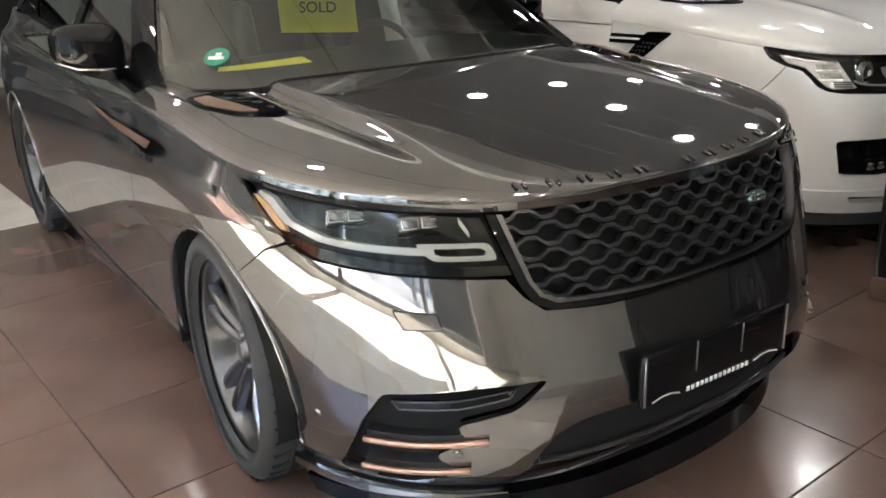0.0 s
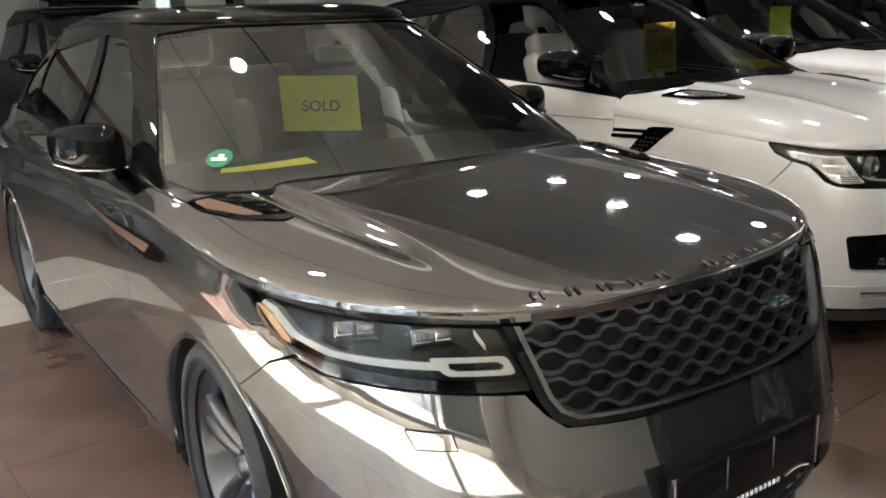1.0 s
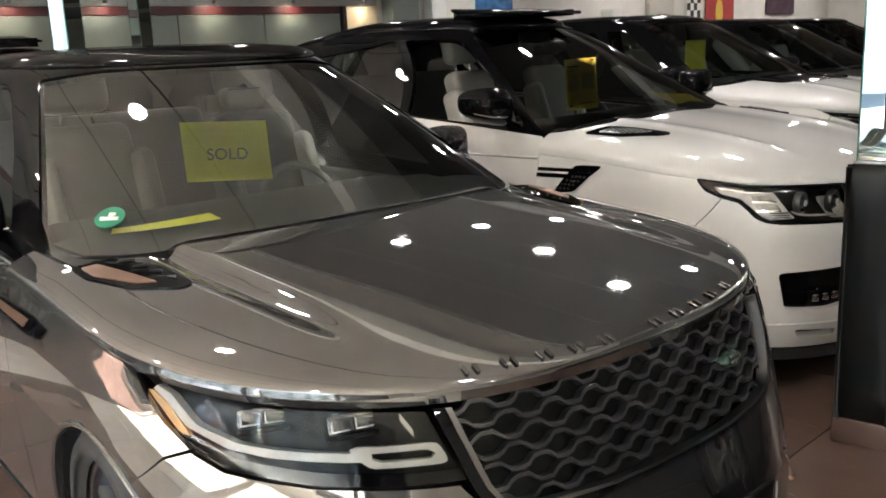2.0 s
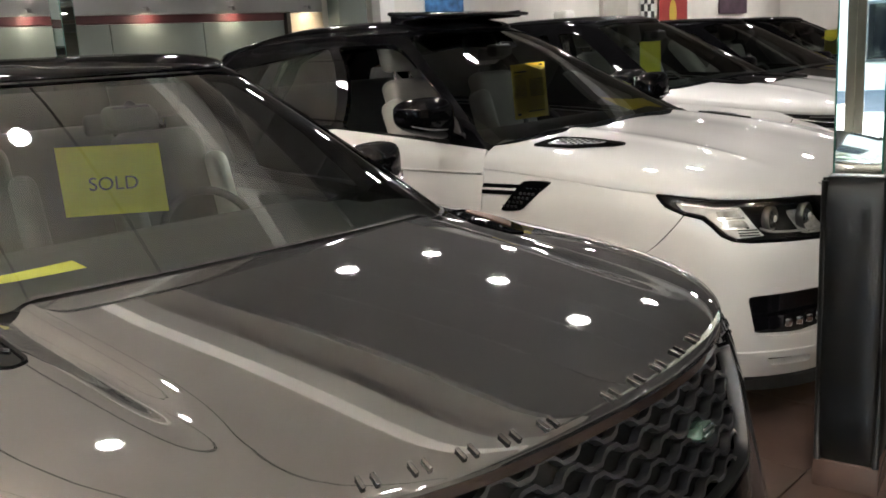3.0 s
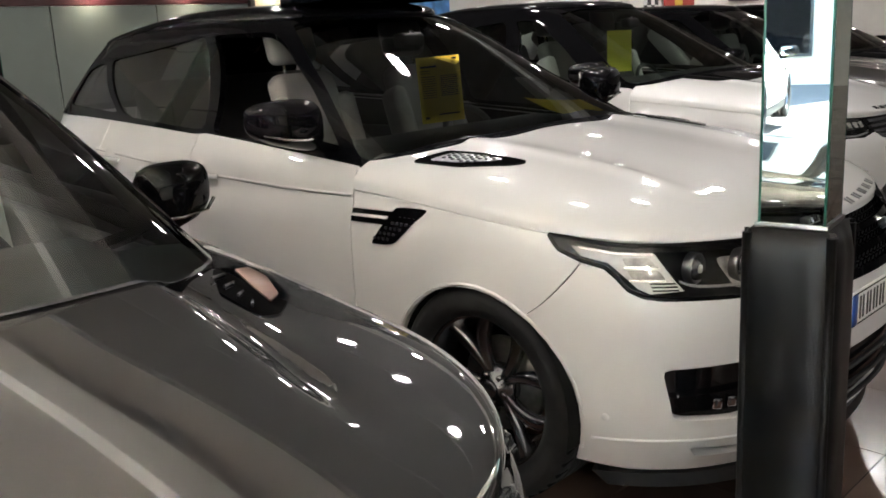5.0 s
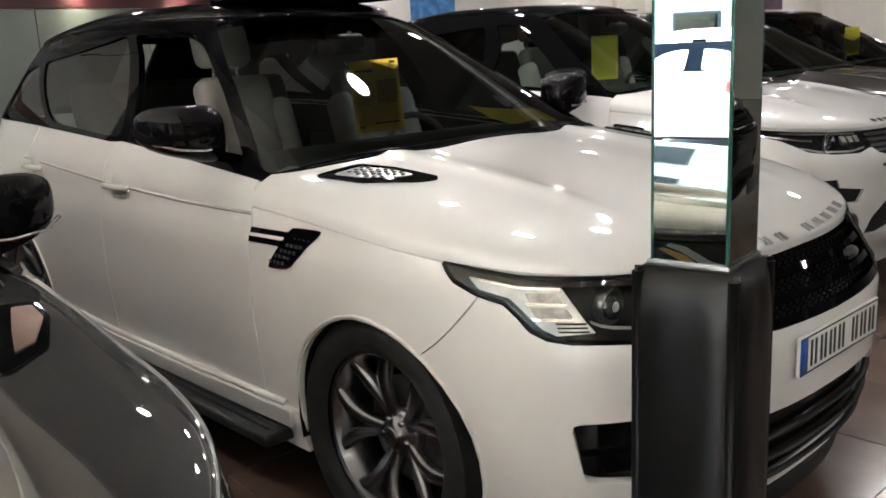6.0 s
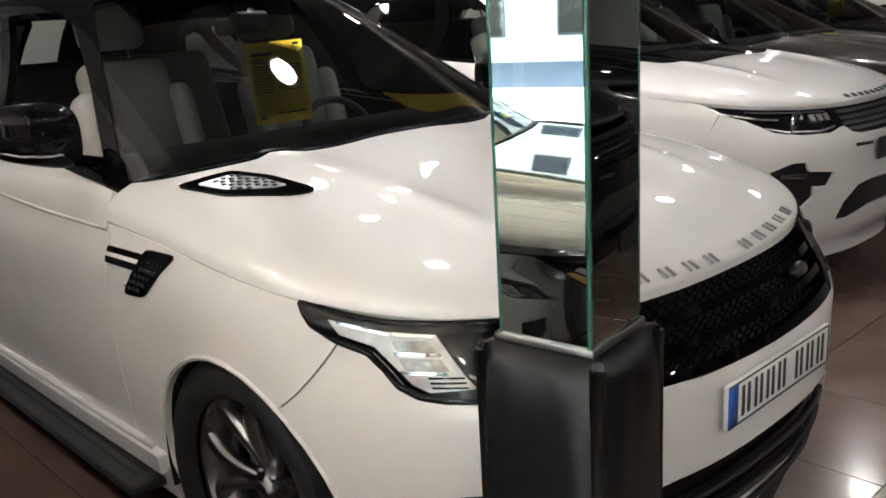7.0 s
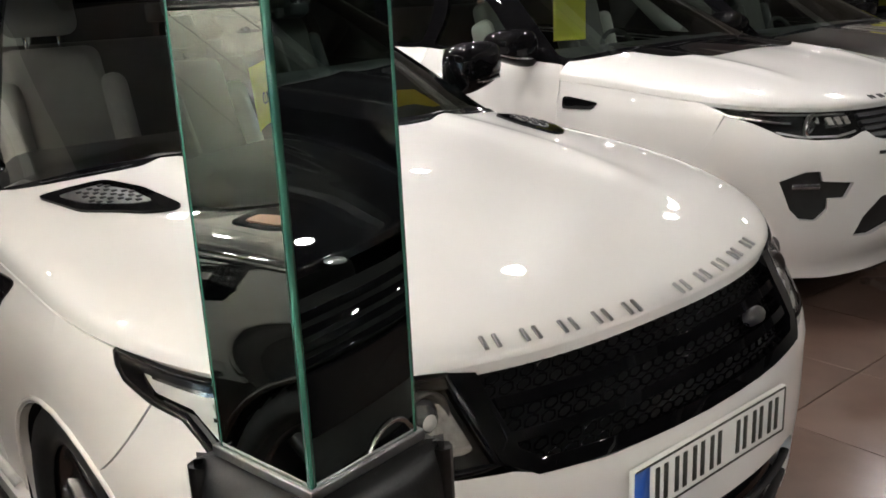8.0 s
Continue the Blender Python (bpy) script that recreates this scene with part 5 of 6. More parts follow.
    p, nn = lw(*X(0.30, 0.850))
    m = Matrix.Translation(p) @ nn.to_track_quat("Z", "Y").to_matrix().to_4x4()
    bm = bmesh.new()
    lathe(bm, [(0.0001, 0.008), (0.7, 0.007), (1.0, 0.0), (1.0, -0.02)], 32)
    bmesh.ops.transform(bm, matrix=m @ Matrix.Diagonal((0.037, 0.019, 1, 1)), verts=bm.verts)
    part("badge", bm, M_GRILLE, grille, "small dark oval badge")
    # head lamps
    for s in (-1, 1):
        Xs = lambda x, z: X(s * x, z)
        Ys = lambda y, z: Y(y, z, s)
        outline = [Ys(0.656, 0.970), Ys(0.528, 0.955), Ys(0.451, 0.944), Xs(0.772, 0.940), Xs(0.635, 0.936), Xs(0.515, 0.932), Xs(0.488, 0.79), Xs(0.60, 0.786), Xs(0.696, 0.787), Xs(0.801, 0.789), Xs(0.833, 0.796), Ys(0.409, 0.815), Ys(0.444, 0.851), Ys(0.479, 0.881), Ys(0.547, 0.899), Ys(0.613, 0.928)]
        housing = part("head_lamp", sheet(lw, outline, 0.03, 0.025, -0.05, 0), M_LINER, root, "clear head lamp with round projector")
        part("lamp_rim", line_tube(lw, outline + outline[:1], 0.008, -0.004, 4), M_GLOSS, housing)
        clear = [Ys(0.584, 0.942), Ys(0.455, 0.924), Xs(0.782, 0.920), Xs(0.776, 0.89), Xs(0.765, 0.837), Xs(0.756, 0.812), Xs(0.82, 0.803), Ys(0.386, 0.818), Ys(0.440, 0.866), Ys(0.472, 0.893), Ys(0.549, 0.911)]
        brow = [Ys(0.656, 0.970), Ys(0.528, 0.955), Ys(0.451, 0.944), Xs(0.772, 0.940), Xs(0.635, 0.936), Xs(0.515, 0.932), Xs(0.512, 0.912), Xs(0.635, 0.918), Xs(0.772, 0.922), Ys(0.455, 0.926), Ys(0.584, 0.944), Ys(0.552, 0.912), Ys(0.547, 0.899), Ys(0.613, 0.928)]
        part("lamp_brow", sheet(lw, brow, 0.03, 0.025, -0.007, 0.01), M_GLOSS, housing, "gloss black upper edge of the lamp")
        refl = part("lamp_reflector", sheet(lw, clear, 0.03, 0.025, -0.014, 0.03), M_FROST, housing, "pale frosted reflector")
        for za, zb in ((0.908, 0.884), (0.872, 0.846)):
            k = (0.908 - za) * 0.5
            block = [Ys(0.44 - k, za), Xs(0.796 - k * 0.4, za), Xs(0.789 - k * 0.4, zb), Ys(0.425 - k * 1.2, zb)]
            part("light_block", sheet(lw, rounded(block, 0.006, 2), 0.03, 0.025, -0.0125, 0.006), M_LAMPBLOCK, refl, "clear moulded light block")
            part("light_guide", strip(lw, [Ys(0.43 - k, zb - 0.004), Xs(0.785, zb - 0.004)], 0.0035, -0.011), M_CHROME, refl)
        part("light_guide", strip(lw, [Ys(0.56, 0.938), Ys(0.455, 0.921), Xs(0.785, 0.917)], 0.0035, -0.011), M_CHROME, refl)
        for z in (0.834, 0.824, 0.814):
            part("reflector_slot", strip(lw, [Xs(0.815, z - 0.001), Xs(0.766, z)], 0.0022, -0.0125), M_GLOSS, refl)
        part("light_guide", strip(lw, [Xs(0.758, 0.838), Xs(0.742, 0.828), Xs(0.722, 0.823), Xs(0.681, 0.820), Xs(0.60, 0.820), Xs(0.52, 0.824)], 0.004, -0.008), M_LAMPWHITE, housing)
        inner = [Xs(0.635, 0.905), Xs(0.525, 0.902), Xs(0.508, 0.812), Xs(0.622, 0.812)]
        part("inner_reflector", sheet(lw, rounded(inner, 0.02, 2), 0.03, 0.025, -0.040, 0.0), M_LAMPBLOCK, housing, "clear inner lamp bowl")
        for lx, lr in ((0.712, 0.036), (0.578, 0.040)):
            p, nn = lw(*Xs(lx, 0.882))
            m = Matrix.Translation(p - nn * 0.042) @ Vector((0, -1, 0)).to_track_quat("Z", "Y").to_matrix().to_4x4()
            bm = bmesh.new()
            lathe(bm, [(lr * 1.30, 0.0), (lr * 1.32, 0.026), (lr * 1.22, 0.030), (lr * 1.06, 0.012), (lr * 0.9, 0.008)], 36, m)
            ringp = part("lamp_bezel", bm, M_GREYFRAME, housing)
            bm = bmesh.new()
            lathe(bm, [(lr * 0.9, 0.008), (lr * 0.8, 0.022), (lr * 0.5, 0.034), (0.0001, 0.039)], 36, m)
            part("projector_lens", bm, M_LENS, ringp)
            bm = bmesh.new()
            lathe(bm, [(0.0001, 0.041), (lr * 0.34, 0.039), (lr * 0.38, 0.036)], 24, m)
            part("lens_centre", bm, M_FROST, ringp)
        cover = part("lamp_cover", sheet(lw, outline, 0.03, 0.025, 0.001, 0), M_CLEAR, housing)
        cover.visible_shadow = False
        # wing vent: two thin bars and a slanted mesh
        for z in (0.968, 0.940):
            part("wing_vent_bar", sheet(lw, [Ys(1.53, z + 0.009), Ys(1.30, z + 0.014), Ys(1.30, z - 0.005), Ys(1.53, z - 0.009)], 0.05, 0.04, 0.005, 0.012), M_GLOSS, root)
        v = [Ys(1.30, 1.000), Ys(1.14, 1.005), Ys(1.30, 0.868), Ys(1.42, 0.858)]
        vent = part("wing_vent", sheet(lw, rounded(v, 0.012, 2), 0.05, 0.04, 0.006, 0.012), M_GLOSS, root, "black slanted wing vent")
        bm = bmesh.new()
        for r in range(5):
            for c in range(4):
                q, nn = lw(*Ys(1.36 - 0.034 * r * 0.9 - 0.026 * c * 0.9 + 0.035, 0.885 + 0.020 * r))
                box(bm, q.x, q.y, q.z, 0.018, 0.012, 0.010, 0.002)
        part("vent_mesh", bm, M_GRILLE, vent)
        # bonnet vents
        v = [(s * 0.820, 1.348), (s * 0.668, 1.305), (s * 0.625, 1.17), (s * 0.610, 0.985), (s * 0.635, 0.972), (s * 0.683, 1.0), (s * 0.785, 1.15)]
        hv = part("bonnet_vent", sheet(hood, rounded(v, 0.02, 2), 0.05, 0.05, 0.007, 0.012), M_GLOSS, root, "gloss black bonnet vent with silver mesh")
        v = [(s * 0.788, 1.290), (s * 0.695, 1.268), (s * 0.658, 1.17), (s * 0.648, 1.055), (s * 0.690, 1.075), (s * 0.764, 1.18)]
        part("mesh_insert", sheet(hood, rounded(v, 0.015, 2), 0.05, 0.05, 0.009, 0.004), M_SILVER, hv)
        bm = bmesh.new()
        for r in range(10):
            for c in range(4):
                x, y = s * (0.662 + 0.026 * c + 0.010 * (r % 2)), 1.06 + 0.0215 * r
                if inside([(a, b) for a, b in v], x, y):
                    q, nn = hood(x, y)
                    box(bm, q.x, q.y, q.z + 0.010, 0.013, 0.012, 0.005, 0.0015)
        part("vent_hole", bm, M_GRILLE, hv)
    # the fold along the doors, and the lower moulding
    for s in (-1, 1):
        pts = [Y(1.54, 1.022, s), Y(2.0, 1.020, s), Y(2.6, 1.036, s), Y(3.2, 1.066, s), Y(3.7, 1.094, s)]
        part("door_fold", line_tube(lw, pts, 0.005, 0.0005, 8, 0.8), M_WHITE, root)
        # the shade under the fold, drawn as a thin black line
        pts = [(u, v - 0.007) for u, v in pts]
        part("door_fold", line_tube(lw, pts, 0.0012, 0.0, 8), M_TRIM, root)
    for s in (-1, 1):
        pts = [Y(1.40, 0.392, s), Y(1.9, 0.384, s), Y(2.7, 0.376, s), Y(3.35, 0.385, s)]
        part("door_moulding", line_tube(lw, pts, 0.014, 0.010, 6, 0.8), M_WHITE, root)
        pts = [Y(1.36, 0.350, s), Y(1.9, 0.342, s), Y(2.7, 0.336, s), Y(3.38, 0.345, s)]
        part("sill_moulding", strip(lw, pts, 0.030, 0.030, 0.05, 0.03, 0.03), M_WHITE, root)
        p0, p1 = lw.at(*Y(1.40, 0.30, s)), lw.at(*Y(3.38, 0.30, s))
        bm = bmesh.new()
        box(bm, p0.x + s * 0.03, (p0.y + p1.y) / 2, 0.275, 0.17, p1.y - p0.y, 0.045, 0.015)
        step = part("side_step", bm, M_TRIM, root, "black running board")
        for k in range(3):
            bm = bmesh.new()
            box(bm, p0.x + s * (0.01 + 0.03 * k), (p0.y + p1.y) / 2, 0.2995, 0.008, p1.y - p0.y - 0.1, 0.005, 0.001)
            part("step_rib", bm, M_RUBBER, step)
    # number plate, its characters as bars
    bm = bmesh.new()
    box(bm, 0, -0.012, 0.670, 0.52, 0.012, 0.11, 0.003)
    plate = part("number_plate", bm, M_PLATE, root, "white number plate with blue strip")
    bm = bmesh.new()
    box(bm, -0.237, -0.0188, 0.670, 0.042, 0.002, 0.102)
    part("plate_strip", bm, M_BLUE, plate)
    for a in (-1, 1):
        bm = bmesh.new()
        box(bm, 0.0, -0.0188, 0.670 + a * 0.0505, 0.51, 0.002, 0.004)
        part("plate_line", bm, M_PRINT, plate)
    bm = bmesh.new()
    box(bm, 0.2555, -0.0188, 0.670, 0.004, 0.002, 0.10)
    part("plate_line", bm, M_PRINT, plate)
    for i, x in enumerate((-0.178, -0.118, -0.060, -0.002, 0.090, 0.150, 0.210)):
        bm = bmesh.new()
        box(bm, x - 0.013, -0.0188, 0.670, 0.012, 0.002, 0.074)
        box(bm, x + 0.013, -0.0188, 0.670, 0.012, 0.002, 0.074)
        part("plate_bar", bm, M_PRINT, plate)
    yf = lambda x: 0.136 + 0.32 * x * x
    block_letters(root, hood, 10, 5, -0.41, 0.43, yf, (0.044, 0.036), M_SILVER, "raised silver letter block")
    # raised sunroof flap
    bm = bmesh.new()
    box(bm, 0, 0, 0, 0.82, 0.40, 0.022, 0.010, Matrix.Translation((0.02, 2.50, 1.795)) @ Matrix.Rotation(radians(5), 4, "X"))
    box(bm, 0.02, 2.66, 1.785, 0.78, 0.02, 0.06, 0.006)
    box(bm, -0.375, 2.52, 1.782, 0.02, 0.32, 0.04, 0.006)
    box(bm, 0.415, 2.52, 1.782, 0.02, 0.32, 0.04, 0.006)
    part("sunroof_flap", bm, M_GLOSS, root, "black sunroof panel tilted open")
    return root, lw, uw, hood

# ---- the other cars share one plainer front
def shifted(P, dz, kw, kl=1.0, steep=0.0):
    """The same body, taller by dz, kw as wide and kl as long."""
    Q = {}
    for key in ("lower", "upper"):
        q = dict(P[key])
        q["front"] = [(z + dz, y * kl + steep * (z - 1.1 if key == "upper" else 0)) for z, y in q["front"]]
        q["width"] = [(z + dz, w * kw) for z, w in q["width"]]
        q["rear"] = [(z + dz, y * kl) for z, y in q["rear"]]
        Q[key] = q
    Q["lower"]["yr"] = P["lower"]["yr"] * kl
    Q["hood_m"] = P["hood_m"]
    Q["hood_edge"] = [(y, z + dz) for y, z in P["hood_edge"]]
    Q["hood_crown"] = [(y, z + dz) for y, z in P["hood_crown"]]
    return Q


def build_other(name, P, dz, at, turn, paint, label, pillar, style, detail=True):
    o = dict(axle=0.92, base=2.85, R=0.375, arch=0.40, door=1.50, mid=2.66, end=3.58, sill=0.36, tip=(0.655, 0.975 + dz), seam=(0.70, 0.71 + dz * 0.5),
             fender_front=[(0.548, 0.919 + dz), (0.59, 0.945 + dz)], track=0.79, rim="dark", handle_z=1.03 + dz, handles=detail,
             belt=[(1.5, 1.12 + dz), (2.7, 1.19 + dz), (3.66, 1.235 + dz), (4.3, 1.26 + dz)], roof_edge=[(2.2, 1.68 + dz), (3.2, 1.69 + dz), (4.1, 1.61 + dz)], roof_crown=[(2.2, 1.71 + dz), (2.6, 1.745 + dz), (3.2, 1.755 + dz), (4.1, 1.65 + dz)],
             screen=lambda w: [(-0.86, 1.145 + dz), (-0.90, 1.165 + dz), (-0.62, 1.64 + dz), (-0.3, 1.67 + dz), (0.3, 1.67 + dz), (0.62, 1.64 + dz), (0.90, 1.165 + dz), (0.86, 1.145 + dz), (0.45, 1.185 + dz), (0, 1.20 + dz), (-0.45, 1.185 + dz)],
             win1=[(1.86, 1.17 + dz), (2.62, 1.205 + dz), (2.66, 1.61 + dz), (2.46, 1.60 + dz)], win2=[(2.74, 1.21 + dz), (3.44, 1.245 + dz), (3.44, 1.555 + dz), (2.76, 1.605 + dz)], win3=[(3.52, 1.25 + dz), (4.0, 1.28 + dz), (3.9, 1.48 + dz), (3.52, 1.55 + dz)],
             pillar=pillar, mirror=(1.0, 1.74, 1.215 + dz), form=white_form, sill_mat=M_TRIM, sill_off=0.006, leather=M_DASH if style != "pale" else M_LEATHER, nu=120 if detail else 70)
    root, lw, uw, hood = car_body(name, P, at, turn, paint, o)
    tagged(root, label, "car", "cars on show")
    X, Y = lw.X, lw.Y
    d = dz
    half = [X(0.0, 0.785 + d), X(-0.35, 0.788 + d), X(-0.395, 0.80 + d), X(-0.43, 0.832 + d), X(-0.45, 0.830 + d), X(-0.526, 0.807 + d), X(-0.652, 0.808 + d), X(-0.744, 0.824 + d), X(-0.78, 0.857 + d), X(-0.81, 0.886 + d), Y(0.543, 0.917 + d)]
    half += arc(lw, 0.92, 0.375, 0.40, 60, -24, 9, -1)
    half += [X(-0.78, 0.22), X(-0.50, 0.20), X(0.0, 0.20)]
    poly = half + [(-u, v) for u, v in reversed(half)][1:-1]
    fog = [X(-x, z + d) for x, z in ((0.769, 0.628), (0.703, 0.671), (0.656, 0.673), (0.643, 0.627), (0.52, 0.612), (0.55, 0.542), (0.616, 0.543), (0.613, 0.492), (0.649, 0.442), (0.699, 0.45), (0.732, 0.498))]
    side = [(0.264, 0.604), (0.362, 0.587), (0.447, 0.506), (0.482, 0.414), (0.388, 0.41), (0.218, 0.458)]
    intake = [X(-x, z) for x, z in side] + [X(x, z) for x, z in reversed(side)]
    holes = [fog, [(-u, v) for u, v in fog], intake]
    bumper = part("front_bumper", sheet(lw, poly, 0.05, 0.05, 0.0, 0.02, holes), paint, root)
    for h in holes:
        part("air_intake", sheet(lw, h, 0.06, 0.05, -0.025, 0), M_TRIM, bumper)
    gtop = 0.937 + d
    back = [X(-0.45, gtop - 0.004), X(0, gtop), X(0.45, gtop - 0.004), X(0.43, 0.835 + d), X(0.39, 0.80 + d), X(0, 0.785 + d), X(-0.39, 0.80 + d), X(-0.43, 0.835 + d)]
    grille = part("grille", sheet(lw, back, 0.05, 0.03, -0.03, 0), M_LINER, root, "dark front grille")
    for z in (0.815, 0.843, 0.871, 0.90):
        part("grille_bar", sheet(lw, [X(-0.42, z + d + 0.008), X(0.42, z + d + 0.008), X(0.42, z + d - 0.008), X(-0.42, z + d - 0.008)], 0.05, 0.03, -0.008, 0.02), M_GRILLE if style == "pale" else M_GLOSS, grille)
    for s in (-1, 1):
        Xs = lambda x, z: X(s * x, z + d)
        Ys = lambda y, z: Y(y, z + d, s)
        outline = [Ys(0.652, 0.970), Ys(0.55, 0.955), Xs(0.839, 0.946), Xs(0.715, 0.938), Xs(0.55, 0.935), Xs(0.44, 0.932), Xs(0.435, 0.868), Xs(0.45, 0.835), Xs(0.526, 0.812), Xs(0.652, 0.813), Xs(0.744, 0.829), Xs(0.776, 0.862), Xs(0.806, 0.890), Ys(0.545, 0.921)]
        housing = part("head_lamp", sheet(lw, outline, 0.04, 0.03, -0.03, 0), M_LINER, root, "dark head lamp with light ring")
        p, nn = lw(*Xs(0.648, 0.870))
        m = Matrix.Translation(p - nn * 0.02) @ Vector((0, -1, 0)).to_track_quat("Z", "Y").to_matrix().to_4x4()
        bm = bmesh.new()
        lathe(bm, [(0.051, 0.0), (0.055, 0.014), (0.047, 0.018), (0.041, 0.004)], 32, m)
        ringp = part("light_guide", bm, M_CHROME, housing)
        bm = bmesh.new()
        lathe(bm, [(0.062, 0.006), (0.058, -0.002), (0.052, -0.004)], 32, m)
        part("lamp_bowl", bm, M_GREYFRAME, ringp)
        bm = bmesh.new()
        lathe(bm, [(0.034, 0.0), (0.028, 0.012), (0.0001, 0.02)], 28, m)
        part("projector_lens", bm, M_LENS, ringp)
        part("light_guide", strip(lw, [Ys(0.60, 0.95), Xs(0.85, 0.918), Xs(0.76, 0.89), Xs(0.71, 0.885)], 0.005, -0.012), M_CHROME, housing)
        part("light_guide", strip(lw, [Xs(0.80, 0.930), Xs(0.72, 0.922), Xs(0.60, 0.918), Xs(0.48, 0.915)], 0.003, -0.012), M_GREYFRAME, housing)
        part("lamp_shelf", strip(lw, [Xs(0.76, 0.848), Xs(0.70, 0.828), Xs(0.56, 0.824), Xs(0.47, 0.84)], 0.004, -0.010), M_SILVER, housing)
        for k in range(3):
            part("lamp_module", strip(lw, [Xs(0.575 - 0.04 * k, 0.888), Xs(0.55 - 0.04 * k, 0.889)], 0.016, -0.015), M_LAMPBLOCK, housing)
        part("lamp_reflector", strip(lw, [Xs(0.59, 0.872), Xs(0.48, 0.880)], 0.012, -0.018), M_LENS, housing)
        cover = part("lamp_cover", sheet(lw, outline, 0.05, 0.04, 0.001, 0), M_CLEAR, housing)
        cover.visible_shadow = False
        p, nn = lw(*Xs(0.692, 0.600))
        bm = bmesh.new()
        box(bm, 0, 0, 0, 0.125, 0.028, 0.02, 0.006, Matrix.Translation(p - nn * 0.022) @ nn.to_track_quat("Z", "Y").to_matrix().to_4x4(), 2)
        part("fog_lamp", bm, M_LENS, bumper)
        part("bumper_slit", strip(lw, [Xs(0.40, 0.735), Xs(0.27, 0.732)], 0.008, 0.002), M_TRIM, bumper)
        if style in ("pale", "dark"):
            a = [Ys(1.46, 0.965), Ys(1.22, 0.945), Ys(1.26, 0.905), Ys(1.46, 0.90)]
            part("wing_vent", sheet(lw, rounded(a, 0.012, 2), 0.05, 0.04, 0.004, 0.01), M_GLOSS, root, "black wing vent")
    bm = bmesh.new()
    box(bm, 0, -0.012, (0.70 if dz > -0.03 else 0.36) + d, 0.52, 0.012, 0.11, 0.003)
    part("number_plate", bm, M_TRIM, root, "dark plate carrier without a plate")
    return root, lw, uw, hood


DISCO = shifted(WHITE, 0.06, 0.955, 0.965)
pale = build_other("compact_suv", DISCO, 0.06, (2.99, 0.81), 0, M_WHITE, "white compact SUV with black roof and yellow sheet inside", M_GLOSS, "pale")
block_letters(pale[0], pale[3], 9, 20, -0.27, 0.27, lambda x: 0.140 + 0.32 * x * x, (0.036, 0.036), M_GRILLE, "raised dark letter block")
# black panel at the rear of the compact car's bonnet
part("bonnet_panel", sheet(pale[3], rounded([(-0.58, 1.44), (0.58, 1.44), (0.56, 1.06), (0.42, 0.94), (-0.42, 0.94), (-0.56, 1.06)], 0.05, 2), 0.08, 0.06, 0.004, 0.006), M_GLOSS, pale[0])
DARK = shifted(WHITE, 0.02, 0.97, 1.0)
dark1 = build_other("bronze_suv", DARK, 0.02, (5.35, 1.0), 0, M_DARKPAINT, "dark bronze SUV parked in the row of cars", M_BLACKPAINT, "dark")
dark2 = build_other("black_suv", DARK, 0.02, (7.75, 1.3), 0, M_BLACKPAINT, "black SUV with a yellow sheet behind its windscreen", M_BLACKPAINT, "dark")
dark3 = build_other("black_suv", DARK, 0.05, (-1.25, 5.7), 2, M_BLACKPAINT, "black SUV with an open sunroof in the back row", M_BLACKPAINT, "dark", False)
bm = bmesh.new()
box(bm, 0, 0, 0, 1.0, 0.5, 0.022, 0.008, Matrix.Translation((0.0, 2.75, 1.875)) @ Matrix.Rotation(radians(7), 4, "X"))
box(bm, 0, 2.55, 1.835, 0.94, 0.02, 0.09, 0.006)
part("sunroof_flap", bm, M_GLOSS, dark3[0])
dark4 = build_other("black_suv", DARK, 0.0, (-4.1, 6.3), 0, M_BLACKPAINT, "black SUV parked by the glass partition", M_BLACKPAINT, "dark", False)
dark5 = build_other("black_suv", DARK, -0.03, (0.0, -0.95), 180, M_BLACKPAINT, "black SUV with a big chrome grille ring", M_BLACKPAINT, "dark")
bm = bmesh.new()
ring = [(0.10 * math.cos(2 * math.pi * i / 40), -0.02 + 0.05, 0.45 + 0.10 * math.sin(2 * math.pi * i / 40)) for i in range(40)]
tube(bm, [(x, -0.03, z) for x, y, z in ring], 0.008, 8, closed=True, up=Vector((0, 1, 0)))
lathe(bm, [(0.0001, 0.012), (0.03, 0.008), (0.034, 0.0)], 24, Matrix.Translation((0, -0.024, 0.45)) @ Matrix.Rotation(radians(90), 4, "X"))
part("chrome_emblem", bm, M_CHROME, dark5[0], "plain chrome ring emblem")
p, nn = dark5[3](0, 0.10)
bm = bmesh.new()
lathe(bm, [(0.0001, 0.004), (0.026, 0.003), (0.029, 0.0)], 28, Matrix.Translation(p) @ nn.to_track_quat("Z", "Y").to_matrix().to_4x4())
part("badge", bm, M_SILVER, dark5[0])
# out of view: added and placed for its dark reflection in the grey car's flank
build_other("black_suv", DARK, 0.0, (-5.75, 5.5), 0, M_BLACKPAINT, "black SUV parked along the shop windows", M_BLACKPAINT, "dark", False)
# a white car stands at the street side
far_white = build_other("white_car", shifted(WHITE, -0.12, 0.95, 0.98), -0.12, (-15.6, 2.3), -90, M_WHITE, "white car parked in the sun outside", M_WHITE, "dark", False)
for s in (-1, 1):
    bm = bmesh.new()
    box(bm, s * 0.66, 4.62, 0.90, 0.42, 0.22, 0.15, 0.04)
    part("tail_lamp", bm, M_RED, far_white[0], "red tail lamp")
bm = bmesh.new()
box(bm, 0, 4.58, 0.74, 1.66, 0.14, 0.46, 0.05)
box(bm, 0, 4.64, 0.42, 1.72, 0.20, 0.30, 0.08)
box(bm, 0, 4.40, 1.02, 1.60, 0.40, 0.14, 0.05)
part("tailgate", bm, M_WHITE, far_white[0])
